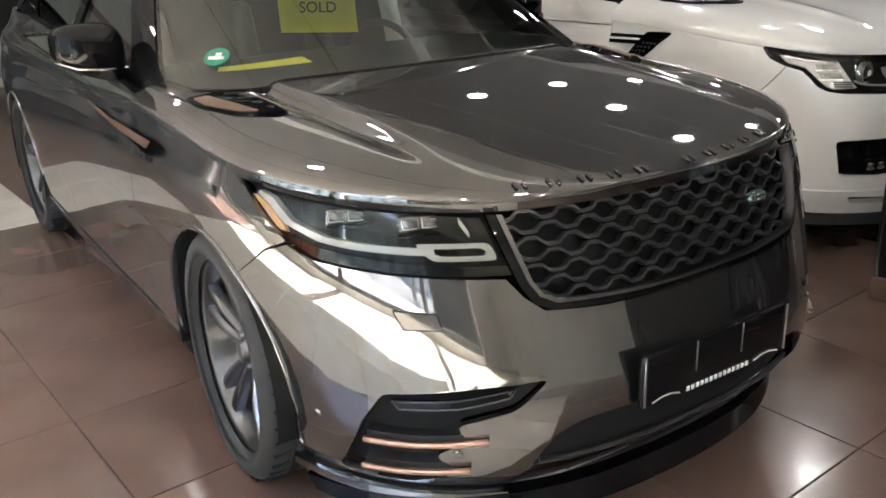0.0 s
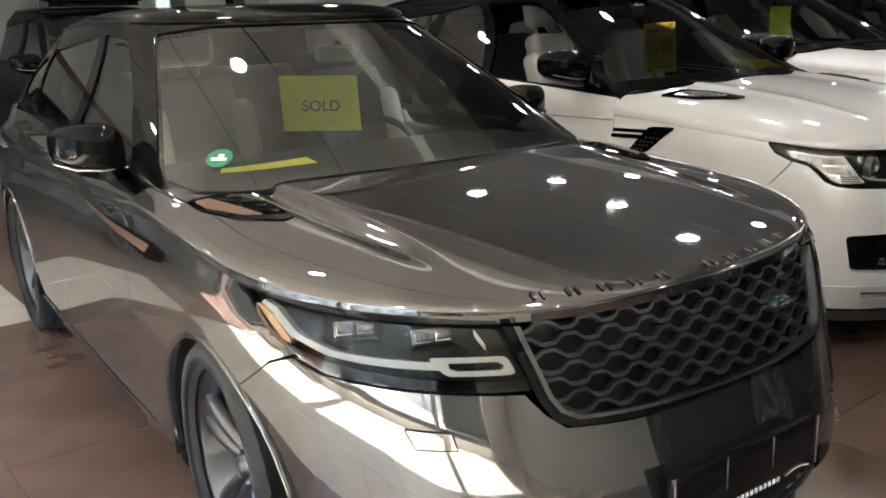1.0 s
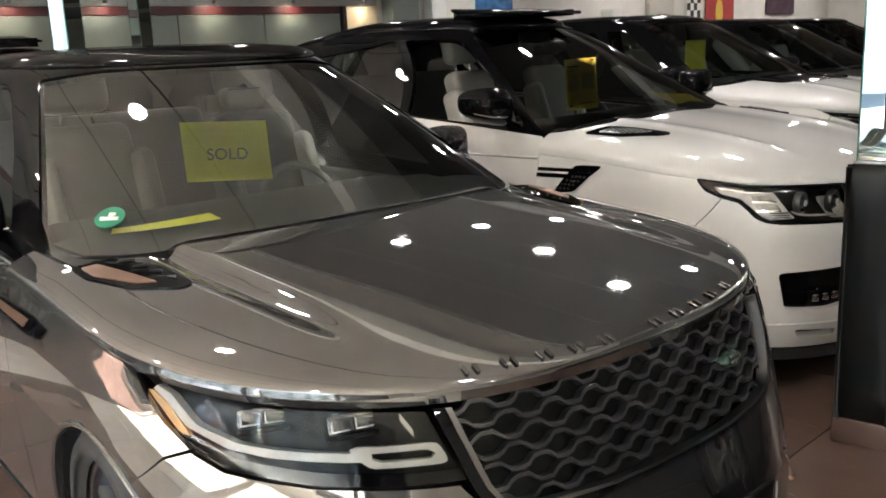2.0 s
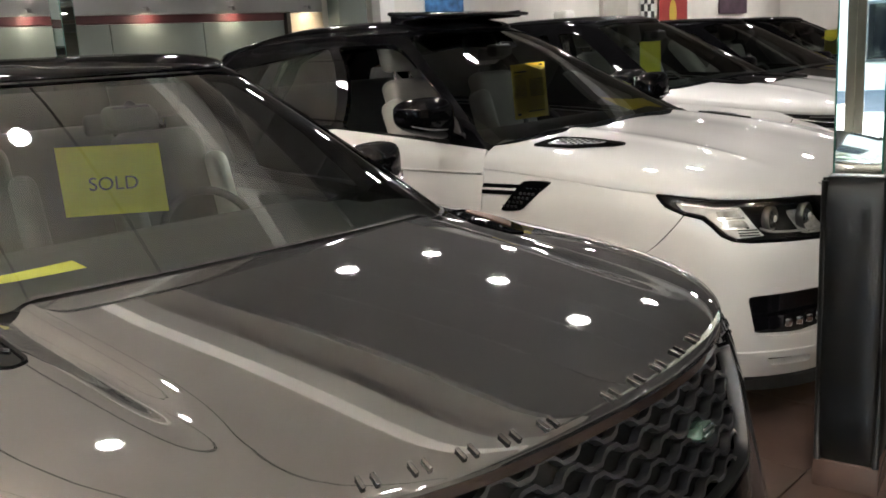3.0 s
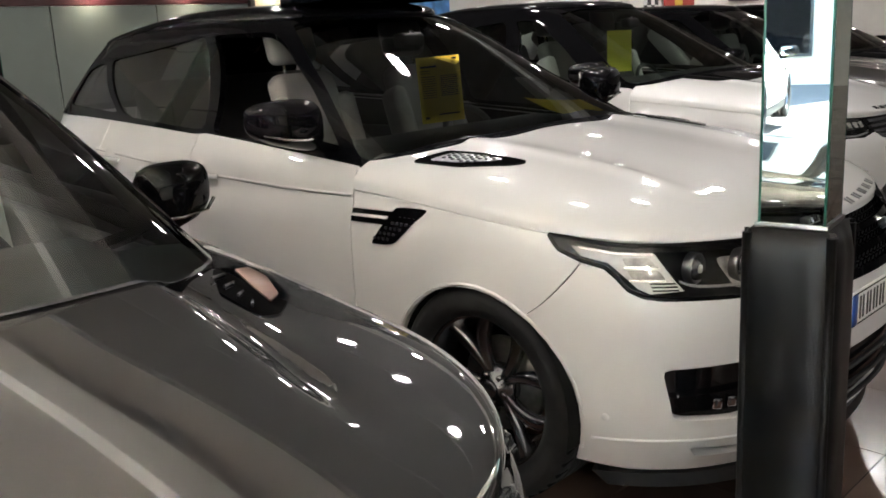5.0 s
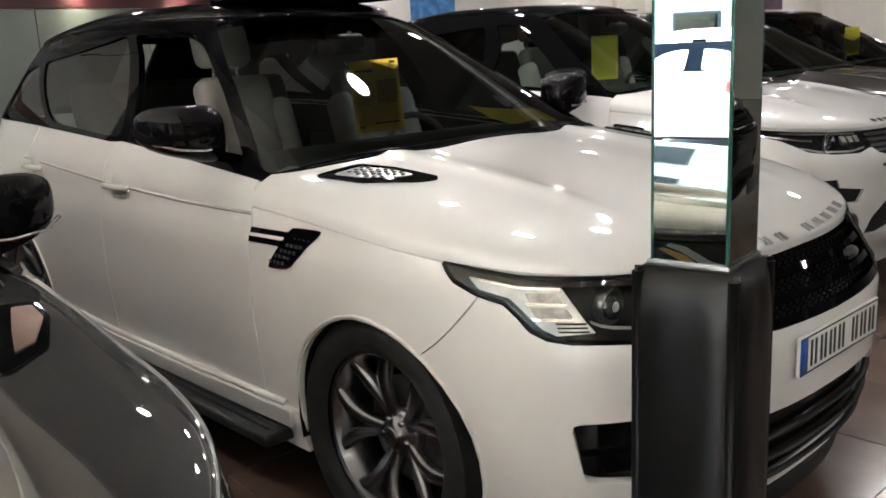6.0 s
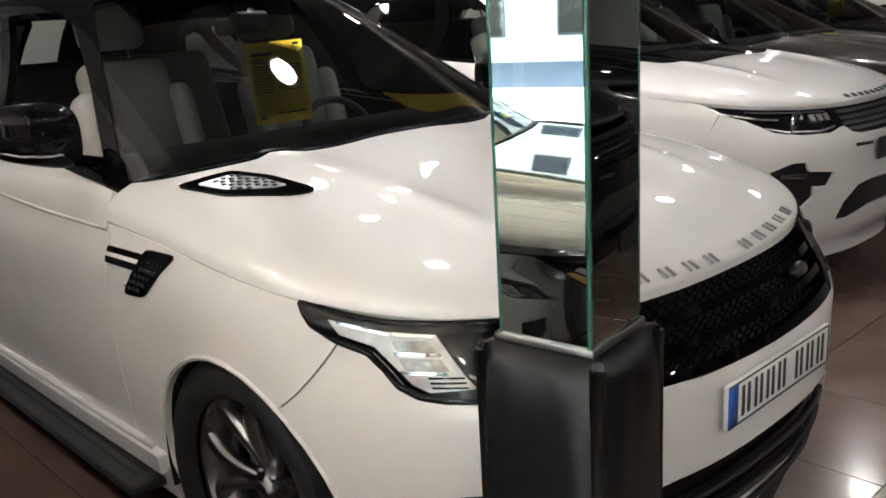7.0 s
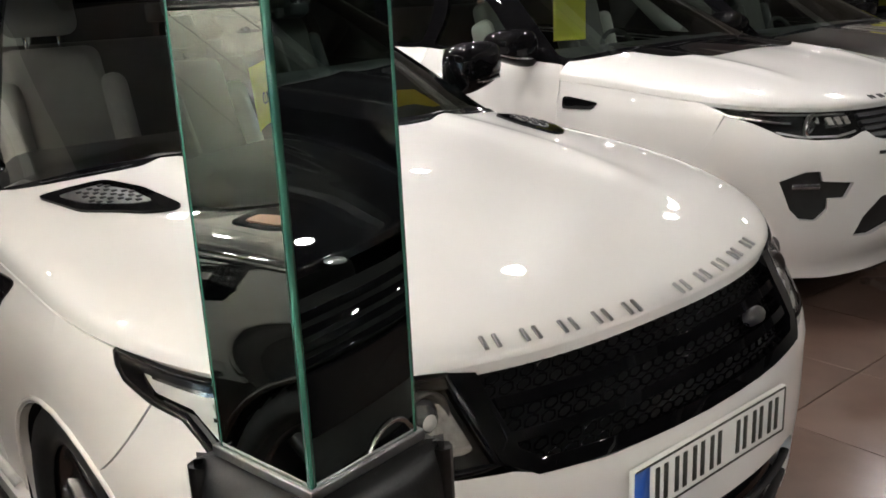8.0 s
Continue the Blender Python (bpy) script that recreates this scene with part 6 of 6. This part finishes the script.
bm = bmesh.new()
box(bm, 0, 0, 0, 1.24, 0.03, 0.42, 0.01, Matrix.Translation((0, 4.36, 1.27)) @ Matrix.Rotation(radians(28), 4, "X"))
part("rear_window", bm, M_GLOSS, far_white[0])

for x in (2.5, 4.9):
    build_other("black_suv", DARK, -0.03, (x, -1.25), 180, M_BLACKPAINT, "black SUV in the opposite row of cars", M_BLACKPAINT, "dark", False)

# ---------------------------------------------------------------- mirrored, padded pillars
def pillar(x, y, turn, w=0.152, z_pad=1.10, top=H):
    root = empty("mirror_pillar", pose(x, y, 0, 0, 0, turn))
    h = w / 2
    bm = bmesh.new()
    box(bm, 0, 0, (z_pad + top) / 2, w - 0.012, w - 0.012, top - z_pad, 0)
    part("core", bm, M_FRAME, root, smooth=False)
    for k in range(4):
        m = Matrix.Rotation(radians(90 * k), 4, "Z")
        bm = bmesh.new()
        box(bm, 0, -h + 0.003, (z_pad + top) / 2, w - 0.0125, 0.006, top - z_pad, 0, m)
        part("mirror_sheet", bm, M_MIRROR, root, "clean mirror glass", smooth=False)
        bm = bmesh.new()
        box(bm, h - 0.003, -h + 0.003, (z_pad + top) / 2, 0.006, 0.0065, top - z_pad, 0.001, m, 1)
        part("glass_edge", bm, M_GLASSEDGE, root)
        bm = bmesh.new()
        box(bm, 0, -h - 0.003, z_pad + 0.006, w + 0.012, 0.006, 0.012, 0.002, m)
        part("metal_sill", bm, M_SILVER, root)
        # a bulging pad, pinched at its top and bottom
        bm = bmesh.new()
        nx, nz = 14, 30
        z0, z1 = 0.10, z_pad
        hw = w / 2 + 0.030
        rows = []
        for j in range(nz + 1):
            v = j / nz
            row = []
            for i in range(nx + 1):
                u = -1 + 2 * i / nx
                e = (1 - abs(u) ** 5) * (1 - abs(2 * v - 1) ** 14)
                pinch = 0.004 * math.cos(u * 9) * math.exp(-(1 - v) * 18) + 0.003 * noise.noise(Vector((u * 2, v * 9, k)))
                row.append(bm.verts.new(m @ Vector((u * (hw - 0.004 + 0.004 * e), -h - 0.014 - 0.024 * e + pinch * e, z0 + (z1 - z0) * v))))
            rows.append(row)
        for a, b in zip(rows, rows[1:]):
            for i in range(nx):
                bm.faces.new((a[i], a[i + 1], b[i + 1], b[i]))
        cap = [bm.verts.new(m @ Vector((s * h * 0.9, -h * 0.9, z1 - 0.002))) for s in (-1, 1)]
        bm.faces.new((rows[-1][0], *rows[-1][1:], cap[1], cap[0]))
        part("pad", bm, M_VINYL, root, "black padded vinyl")
        bm = bmesh.new()
        tube(bm, [m @ Vector((hw - 0.012, -h - 0.018, z)) for z in (z0, 0.4, 0.8, z1 - 0.01)], 0.012, 8)
        part("seam", bm, M_VINYL, root)
    bm = bmesh.new()
    box(bm, 0, 0, 0.05, w + 0.06, w + 0.06, 0.10, 0.004)
    part("plinth", bm, M_TILE, root, "terracotta plinth")
    return tagged(root, "slim mirrored pillar with black padded vinyl base", "pillar", "mirrored pillars")


main_pillar = pillar(-0.9675, -0.1405, 8.7)
copy_thing(main_pillar, pose(-1.80, 5.15, 0, 0, 0, 20))
copy_thing(main_pillar, pose(-0.15, 7.4, 0, 0, 0, 12))

# ---------------------------------------------------------------- the back of the hall
YN = 9.0


def slab(name, x0, x1, y, z0, z1, thick, material, label, category, bevel=0.004, kind="", parent=None):
    bm = bmesh.new()
    box(bm, (x0 + x1) / 2, y - thick / 2, (z0 + z1) / 2, x1 - x0, thick, z1 - z0, bevel)
    ob = part(name, bm, material, parent, smooth=False)
    return tagged(ob, label, category, "", kind) if parent is None else ob


# grey wall panels under a dark red band
panels = empty("wall_panelling")
tagged(panels, "glossy grey wall panels under a dark red band", "wall panelling", kind="structure")
xs = [-6.9, -4.3, -1.7, -0.35, 1.1, 2.35, 3.62]
for a, b in zip(xs, xs[1:]):
    slab("panel", a + 0.006, b - 0.006, YN, 0.1, 2.13, 0.03, M_PANEL, "", "", parent=panels)
slab("band", -6.9, 3.62, YN, 2.135, 2.235, 0.04, M_STRIPE, "", "", parent=panels)
slab("fascia", -6.9, 4.3, YN, 2.24, H, 0.035, mat("grey_fascia", (0.34, 0.34, 0.33), rough=0.45, vary=0.06, scale=1.5), "", "", parent=panels)
slab("end_trim", 3.63, 3.70, YN, 0.0, 2.235, 0.08, M_FRAME, "", "", parent=panels)
M_NICHE = mat("warm_niche", (0.50, 0.42, 0.30), rough=0.6, vary=0.06, scale=3)
slab("niche_panel", 3.71, 4.30, YN, 0.0, 2.235, 0.03, M_NICHE, "", "", parent=panels)
# small spots above the band
def wall_spot(x, z=2.27):
    root = empty("wall_spotlight", pose(x, YN - 0.16, z))
    bm = bmesh.new()
    lathe(bm, [(0.02, 0.05), (0.026, 0.0), (0.022, 0.004)], 20)
    part("can", bm, M_SILVER, root)
    bm = bmesh.new()
    lathe(bm, [(0.0001, 0.004), (0.021, 0.004)], 20)
    part("lens", bm, M_SPOT, root)
    bm = bmesh.new()
    tube(bm, [(0, 0, 0.04), (0, 0.13, 0.05)], 0.006)
    part("arm", bm, M_SILVER, root)
    return tagged(root, "small spotlight on an arm washing the wall", "wall light", "wall spotlights")


M_SPOT = glow("spot_glow", (1.0, 0.86, 0.62), 42.0)
spot0 = wall_spot(1.55)
for x in (-5.5, -3.0, -0.9, 0.15, 2.75, 3.98):
    copy_thing(spot0, pose(x, YN - 0.16, 2.27))
# mirrored column and pale wall with posters
slab("column", 4.42, 4.95, YN, 0.0, H, 0.25, M_PANEL, "grey square column at the back wall", "column", kind="structure")
slab("column", 5.28, 5.58, YN, 0.0, H, 0.18, mat("white_column", (0.72, 0.72, 0.70), rough=0.5, vary=0.03), "white square column at the back wall", "column", kind="structure")
M_POSTER = mat("blue_poster", (0.05, 0.16, 0.36), rough=0.4, vary=0.6, scale=7)
slab("poster", 6.42, 7.32, YN, 1.75, 2.75, 0.02, M_POSTER, "blue framed poster on the pale back wall", "poster")
slab("display_box", 9.80, 10.12, YN, 1.4, 2.19, 0.3, mat("white_enamel", (0.75, 0.74, 0.70), rough=0.4), "white box fixed to the pale back wall", "wall box", 0.06)
cab = slab("electric_cabinet", 11.35, 12.25, YN, 0.9, 2.6, 0.10, mat("cream_cabinet", (0.52, 0.50, 0.44), rough=0.5, vary=0.04), "cream metal cabinet on the back wall", "cabinet", 0.01)
slab("cabinet_slot", 11.6, 12.0, YN - 0.101, 2.05, 2.075, 0.006, M_FRAME, "", "", parent=cab)
M_CHECK_W, M_CHECK_B = mat("flag_white", (0.7, 0.7, 0.68), rough=0.8), mat("flag_black", (0.02, 0.02, 0.02), rough=0.8)
flag = slab("chequered_flag", 12.86, 13.40, YN - 0.02, 1.4, 2.9, 0.01, M_CHECK_W, "black and white chequered flag on the wall", "flag", 0.0)
for i in range(4):
    for j in range(10):
        if (i + j) % 2:
            slab("check", 12.86 + 0.135 * i, 12.995 + 0.135 * i, YN - 0.031, 1.4 + 0.15 * j, 1.55 + 0.15 * j, 0.003, M_CHECK_B, "", "", 0, parent=flag)
banner = slab("red_banner", 13.62, 14.85, YN - 0.02, 1.3, 2.95, 0.01, mat("red_cloth", (0.30, 0.03, 0.025), rough=0.8, vary=0.1, scale=4), "red cloth banner with a yellow shield", "banner", 0.0)
bm = bmesh.new()
lathe(bm, [(0.0001, 0.004), (1.0, 0.0)], 24, Matrix.Translation((14.2, YN - 0.034, 2.1)) @ Matrix.Rotation(radians(90), 4, "X") @ Matrix.Diagonal((0.16, 0.30, 1, 1)))
part("shield", bm, mat("yellow_cloth", (0.55, 0.40, 0.05), rough=0.8), banner)
slab("sign_board", 16.4, 17.9, YN, 2.05, 2.55, 0.03, mat("dark_sign", (0.06, 0.03, 0.05), rough=0.4, vary=0.6, scale=3), "dark wall sign with faded colours", "sign", 0.02)

# low red lettering film along a shop window, its characters as bars
M_FILM = mat("red_window_film", (0.36, 0.12, 0.07), rough=0.5, vary=0.1, scale=5)
bm = bmesh.new()
box(bm, X0 - 0.088, 2.0, 0.40, 0.003, 2.6, 0.26)
film = tagged(part("window_film", bm, M_FILM, smooth=False), "red film strip along the foot of the shop window", "window film")
for k in range(9):
    bm = bmesh.new()
    box(bm, X0 - 0.0855, 0.95 + 0.26 * k, 0.40, 0.003, 0.12, 0.17)
    part("film_bar", bm, M_STRIPE, film, smooth=False)

# ---------------------------------------------------------------- outside: street, kerb, facade and palms
M_STREET = mat("asphalt", (0.10, 0.098, 0.092), rough=0.9, vary=0.15, scale=2, bump=0.2, bump_scale=40)
M_PAVE = mat("pale_paving", (0.45, 0.42, 0.37), rough=0.85, vary=0.1, scale=1.5)
M_FACADE = mat("cream_facade", (0.62, 0.55, 0.44), rough=0.85, vary=0.08, scale=0.5)
M_LEAF = mat("palm_leaf", (0.05, 0.11, 0.03), rough=0.6, vary=0.4, scale=8)
M_BARK = mat("palm_bark", (0.20, 0.14, 0.09), rough=0.9, vary=0.3, scale=14, bump=0.5, bump_scale=30)
bm = bmesh.new()
box(bm, X0 - 60.2, 1, -0.2, 120, 240, 0.1)
tagged(part("ground", bm, M_STREET, smooth=False), "sunlit asphalt street outside the shop", "street", kind="structure")
bm = bmesh.new()
box(bm, X0 - 1.7, 1, -0.10, 3.0, 60, 0.12, 0.02)
tagged(part("pavement", bm, M_PAVE, smooth=False), "pale paved footway with a kerb", "pavement", kind="structure")

def palm(x, y, h, seed):
    rng = random.Random(seed)
    root = empty("palm_tree", pose(x, y, -0.15))
    bm = bmesh.new()
    tube(bm, [(0.15 * math.sin(k), 0.1 * math.cos(k * 1.3), h * k / 6) for k in range(7)], 0.17, 10)
    part("trunk", bm, M_BARK, root)
    bm = bmesh.new()
    for i in range(26):
        a = rng.uniform(0, 2 * math.pi)
        rise = rng.uniform(-0.3, 0.9)
        L = rng.uniform(1.6, 2.4)
        pts = [Vector((math.cos(a) * L * t, math.sin(a) * L * t, h + rise * L * t - 1.3 * t * t * L * 0.5)) for t in [k / 8 for k in range(9)]]
        for k in range(8):
            d = (pts[k + 1] - pts[k]).normalized()
            s = d.cross(Vector((0, 0, 1))).normalized()
            for q in (-1, 1):
                for f in (0.0, 0.5):
                    b = pts[k].lerp(pts[k + 1], f)
                    tip = b + s * q * rng.uniform(0.3, 0.5) + d * 0.25 - Vector((0, 0, rng.uniform(0.05, 0.2)))
                    bm.faces.new([bm.verts.new(v) for v in (b, b + d * 0.05, tip)])
    part("crown", bm, M_LEAF, root)
    return tagged(root, "street palm with a ragged crown of fronds", "palm tree", "street palms")


for i, (x, y, h) in enumerate(((-13.5, 6.5, 3.4), (-14.5, 10.5, 4.2), (-14, -1.5, 3.8), (-13.5, -7, 4.0))):
    palm(x, y, h, i)


def house(x, y, w, h, seed):
    """A plain street building with storeys of windows, facing the shop."""
    root = empty("street_building", pose(x, y, -0.2))
    bm = bmesh.new()
    box(bm, -4, 0, h / 2, 8, w, h)
    part("wall", bm, M_FACADE, root, smooth=False)
    bm = bmesh.new()
    box(bm, -3.9, 0, h + 0.15, 8.6, w + 0.4, 0.3)
    part("roof", bm, M_PAVE, root, smooth=False)
    for k in range(int(h // 3)):
        for j in range(int(w // 3)):
            yy = -w / 2 + 1.5 + 3 * j
            bm = bmesh.new()
            box(bm, 0.03, yy, 1.6 + 3 * k, 0.1, 1.3, 1.6)
            win = part("window", bm, M_FRAME, root, smooth=False)
            bm = bmesh.new()
            box(bm, 0.085, yy, 1.6 + 3 * k, 0.02, 1.15, 1.45)
            part("pane", bm, M_GLOSS, win, smooth=False)
    return tagged(root, "cream street building with rows of windows", "building", "street buildings")


house(-24, -12, 17.8, 9.2, 1)
house(-25, 7, 17.8, 12.2, 2)
house(-24, 26, 17.8, 9.2, 3)

grey = build_grey()
white = build_white()


def local_sheet(root_turn, at, origin, right, down, w, h):
    """Corners (top left, top right, bottom left) of a sheet, in the car's own frame."""
    r, d = Vector(right).normalized(), Vector(down).normalized()
    m = pose(at[0], at[1], 0, 0, 0, root_turn).inverted()
    a = m @ Vector(origin)
    q = m.to_3x3()
    return a, a + q @ r * w, a + q @ d * h


def print_bars(root, corners, rows, material, lift=0.0015):
    """Rows of plain bars for print too small to read: (from, to, height, thickness) in fractions of the sheet."""
    a, b, c = corners
    ux, uy = b - a, c - a
    n = ux.cross(uy).normalized()
    for x0, x1, y, t in rows:
        bm = bmesh.new()
        p = [a + ux * x + uy * v + q * lift * n for q in (1,) for x, v in ((x0, y), (x1, y), (x1, y + t), (x0, y + t))]
        q = [v - n * 0.0006 for v in p]
        vs = [bm.verts.new(v) for v in p + q]
        bm.faces.new(vs[:4])
        for k in range(4):
            bm.faces.new((vs[k], vs[4 + k], vs[4 + (k + 1) % 4], vs[(k + 1) % 4]))
        part("print_bar", bm, material, root, smooth=False)


def paper(name, origin, right, down, w, h, material, label, rows=(), bend=0.0, flip=-1):
    root = empty(name)
    r, d = Vector(right).normalized(), Vector(down).normalized()
    a = Vector(origin)
    cs = (a, a + r * w, a + d * h)
    flat_sheet(root, "sheet", cs, material, bend=bend)
    if rows:
        print_bars(root, cs, rows, M_PRINT, -0.003)
    return tagged(root, label, "paper sign", "windscreen papers"), cs


# "SOLD" sheet behind the grey car's windscreen
o = Vector((-4.542, -1.45, 1.583))
tl = o + Vector((0.48, 0.875, -0.062)) * 3.42
right = Vector((0.86, -0.50, -0.035))
down = Vector((-0.02, -0.10, -1.0))
sold, cs = paper("sold_sign", tl, right, down, 0.30, 0.212, M_YELLOW, "yellow paper sheet that reads SOLD behind the windscreen", bend=0.006)
txt = bpy.data.curves.new("lettering", "FONT")
txt.body = "SOLD"
txt.size = 0.058
txt.align_x, txt.align_y = "CENTER", "CENTER"
txt.extrude = 0.0006
txt.materials.append(M_PRINT)
t = new("lettering", txt)
t.parent = sold
r, d = right.normalized(), down.normalized()
n = d.cross(r).normalized()
d = r.cross(n).normalized() * -1 if (r.cross(n)).dot(down) < 0 else r.cross(n).normalized()
up = -d
n = r.cross(up).normalized()
m = Matrix((r, up, n)).transposed().to_4x4()
m.translation = tl + right.normalized() * 0.152 + down.normalized() * 0.118 + n * 0.010
t.matrix_basis = m

# green sticker and yellow strip low in the grey car's screen
uw = grey[2]
p, nn = uw(*uw.Y(1.425, 1.168))
mm = pose(GREY_AT[0], GREY_AT[1], 0, 0, 0, GREY_TURN)
bm = bmesh.new()
lathe(bm, [(0.0001, 0.0), (0.042, 0.0)], 32, mm @ Matrix.Translation(p + nn * 0.002) @ nn.to_track_quat("Z", "Y").to_matrix().to_4x4())
st = tagged(part("round_sticker", bm, M_GREENSTICK), "round green sticker with a pale mark on the windscreen", "sticker")
bm = bmesh.new()
qm = mm @ Matrix.Translation(p + nn * 0.003) @ nn.to_track_quat("Z", "Y").to_matrix().to_4x4()
box(bm, 0, -0.006, 0, 0.052, 0.014, 0.001, 0, qm)
box(bm, 0.004, 0.010, 0, 0.02, 0.014, 0.001, 0, qm)
part("pale_mark", bm, M_PALE, st)
poly = [uw.X(-0.70, 1.150), uw.X(-0.415, 1.164), uw.X(-0.435, 1.180), uw.X(-0.69, 1.161)]
bm = sheet(uw, poly, 0.1, 0.1, -0.03, 0.001)
bmesh.ops.transform(bm, matrix=mm, verts=bm.verts)
tagged(part("yellow_strip", bm, M_YELLOW), "long yellow paper strip lying at the windscreen base", "paper sign")

# papers in the other cars
rows = [(0.08, 0.45, 0.13, 0.03), (0.06, 0.3, 0.2, 0.012), (0.06, 0.28, 0.235, 0.012)] + [(0.06, 0.40, 0.29 + 0.035 * k, 0.010) for k in range(10)] + [(0.5, 0.92, 0.29 + 0.03 * k, 0.012) for k in range(11)] + [(0.4, 0.9, 0.87, 0.02), (0.08, 0.18, 0.9, 0.04), (0.82, 0.93, 0.03, 0.03)]
paper("price_sheet", (-0.165, 1.985, 1.487), (0.92, -0.38, 0.035), (0.06, -0.02, -1), 0.215, 0.30, M_YELLOW2, "yellow printed price sheet behind the windscreen", rows)
paper("yellow_folder", (0.20, 1.66, 1.285), (0.94, -0.18, -0.10), (0.15, -0.95, -0.42), 0.36, 0.13, M_YELLOW2, "yellow paper lying on the dashboard", bend=0.02)
paper("price_sheet", (2.62, 2.85, 1.56), (0.9, -0.4, 0.0), (0, 0, -1), 0.21, 0.30, M_YELLOW, "yellow sheet behind the compact car's windscreen")
paper("price_sheet", (7.6, 3.2, 1.55), (0.9, -0.4, 0.0), (0, 0, -1), 0.21, 0.30, M_YELLOW, "yellow sheet in the black car")
paper("price_sheet", (-0.12, -2.45, 1.30), (-0.98, 0.1, 0.0), (0, 0.75, -0.6), 0.30, 0.21, M_YELLOW, "yellow sheet in the opposite car's windscreen")

# ---------------------------------------------------------------- floor tiles
def tile_mesh(name, size, material):
    bm = bmesh.new()
    box(bm, 0, 0, -0.005, size, size, 0.010, 0.0015, segs=1)
    me = bpy.data.meshes.new(name)
    bm.to_mesh(me)
    bm.free()
    me.materials.append(material)
    return me


TS = 0.6
tile_a, tile_b = tile_mesh("tile", TS - 0.004, M_TILE), tile_mesh("tile", TS - 0.004, M_CREAM)
rest, rest_cream = bmesh.new(), bmesh.new()
for i in range(int((X1 - X0) / TS)):
    for j in range(int((Y1 - Y0) / TS)):
        cream = (i <= 3 and j <= 20) or (i <= 5 and 9 <= j <= 14) or (i in (4, 5) and 21 <= j <= 22)
        x, y = X0 + TS * (i + 0.5), Y0 + TS * (j + 0.5)
        if -7.0 < x < 2.4 and -3.4 < y < 4.2:
            t = new("tile", tile_b if cream else tile_a)
            t.parent = floor_bed
            t.location = (x, y, 0.0)
        else:
            rb = rest_cream if cream else rest
            vs = [rb.verts.new((x + a * (TS / 2 - 0.002), y + b * (TS / 2 - 0.002), z)) for z in (0.0, -0.009) for a, b in ((-1, -1), (1, -1), (1, 1), (-1, 1))]
            rb.faces.new(vs[:4])
            for k in range(4):
                rb.faces.new((vs[k], vs[4 + k], vs[4 + (k + 1) % 4], vs[(k + 1) % 4]))
for rb, m in ((rest, M_TILE), (rest_cream, M_CREAM)):
    bmesh.ops.recalc_face_normals(rb, faces=rb.faces[:])
    tagged(part("far_tiles", rb, m, floor_bed, smooth=False), kind="stuff")
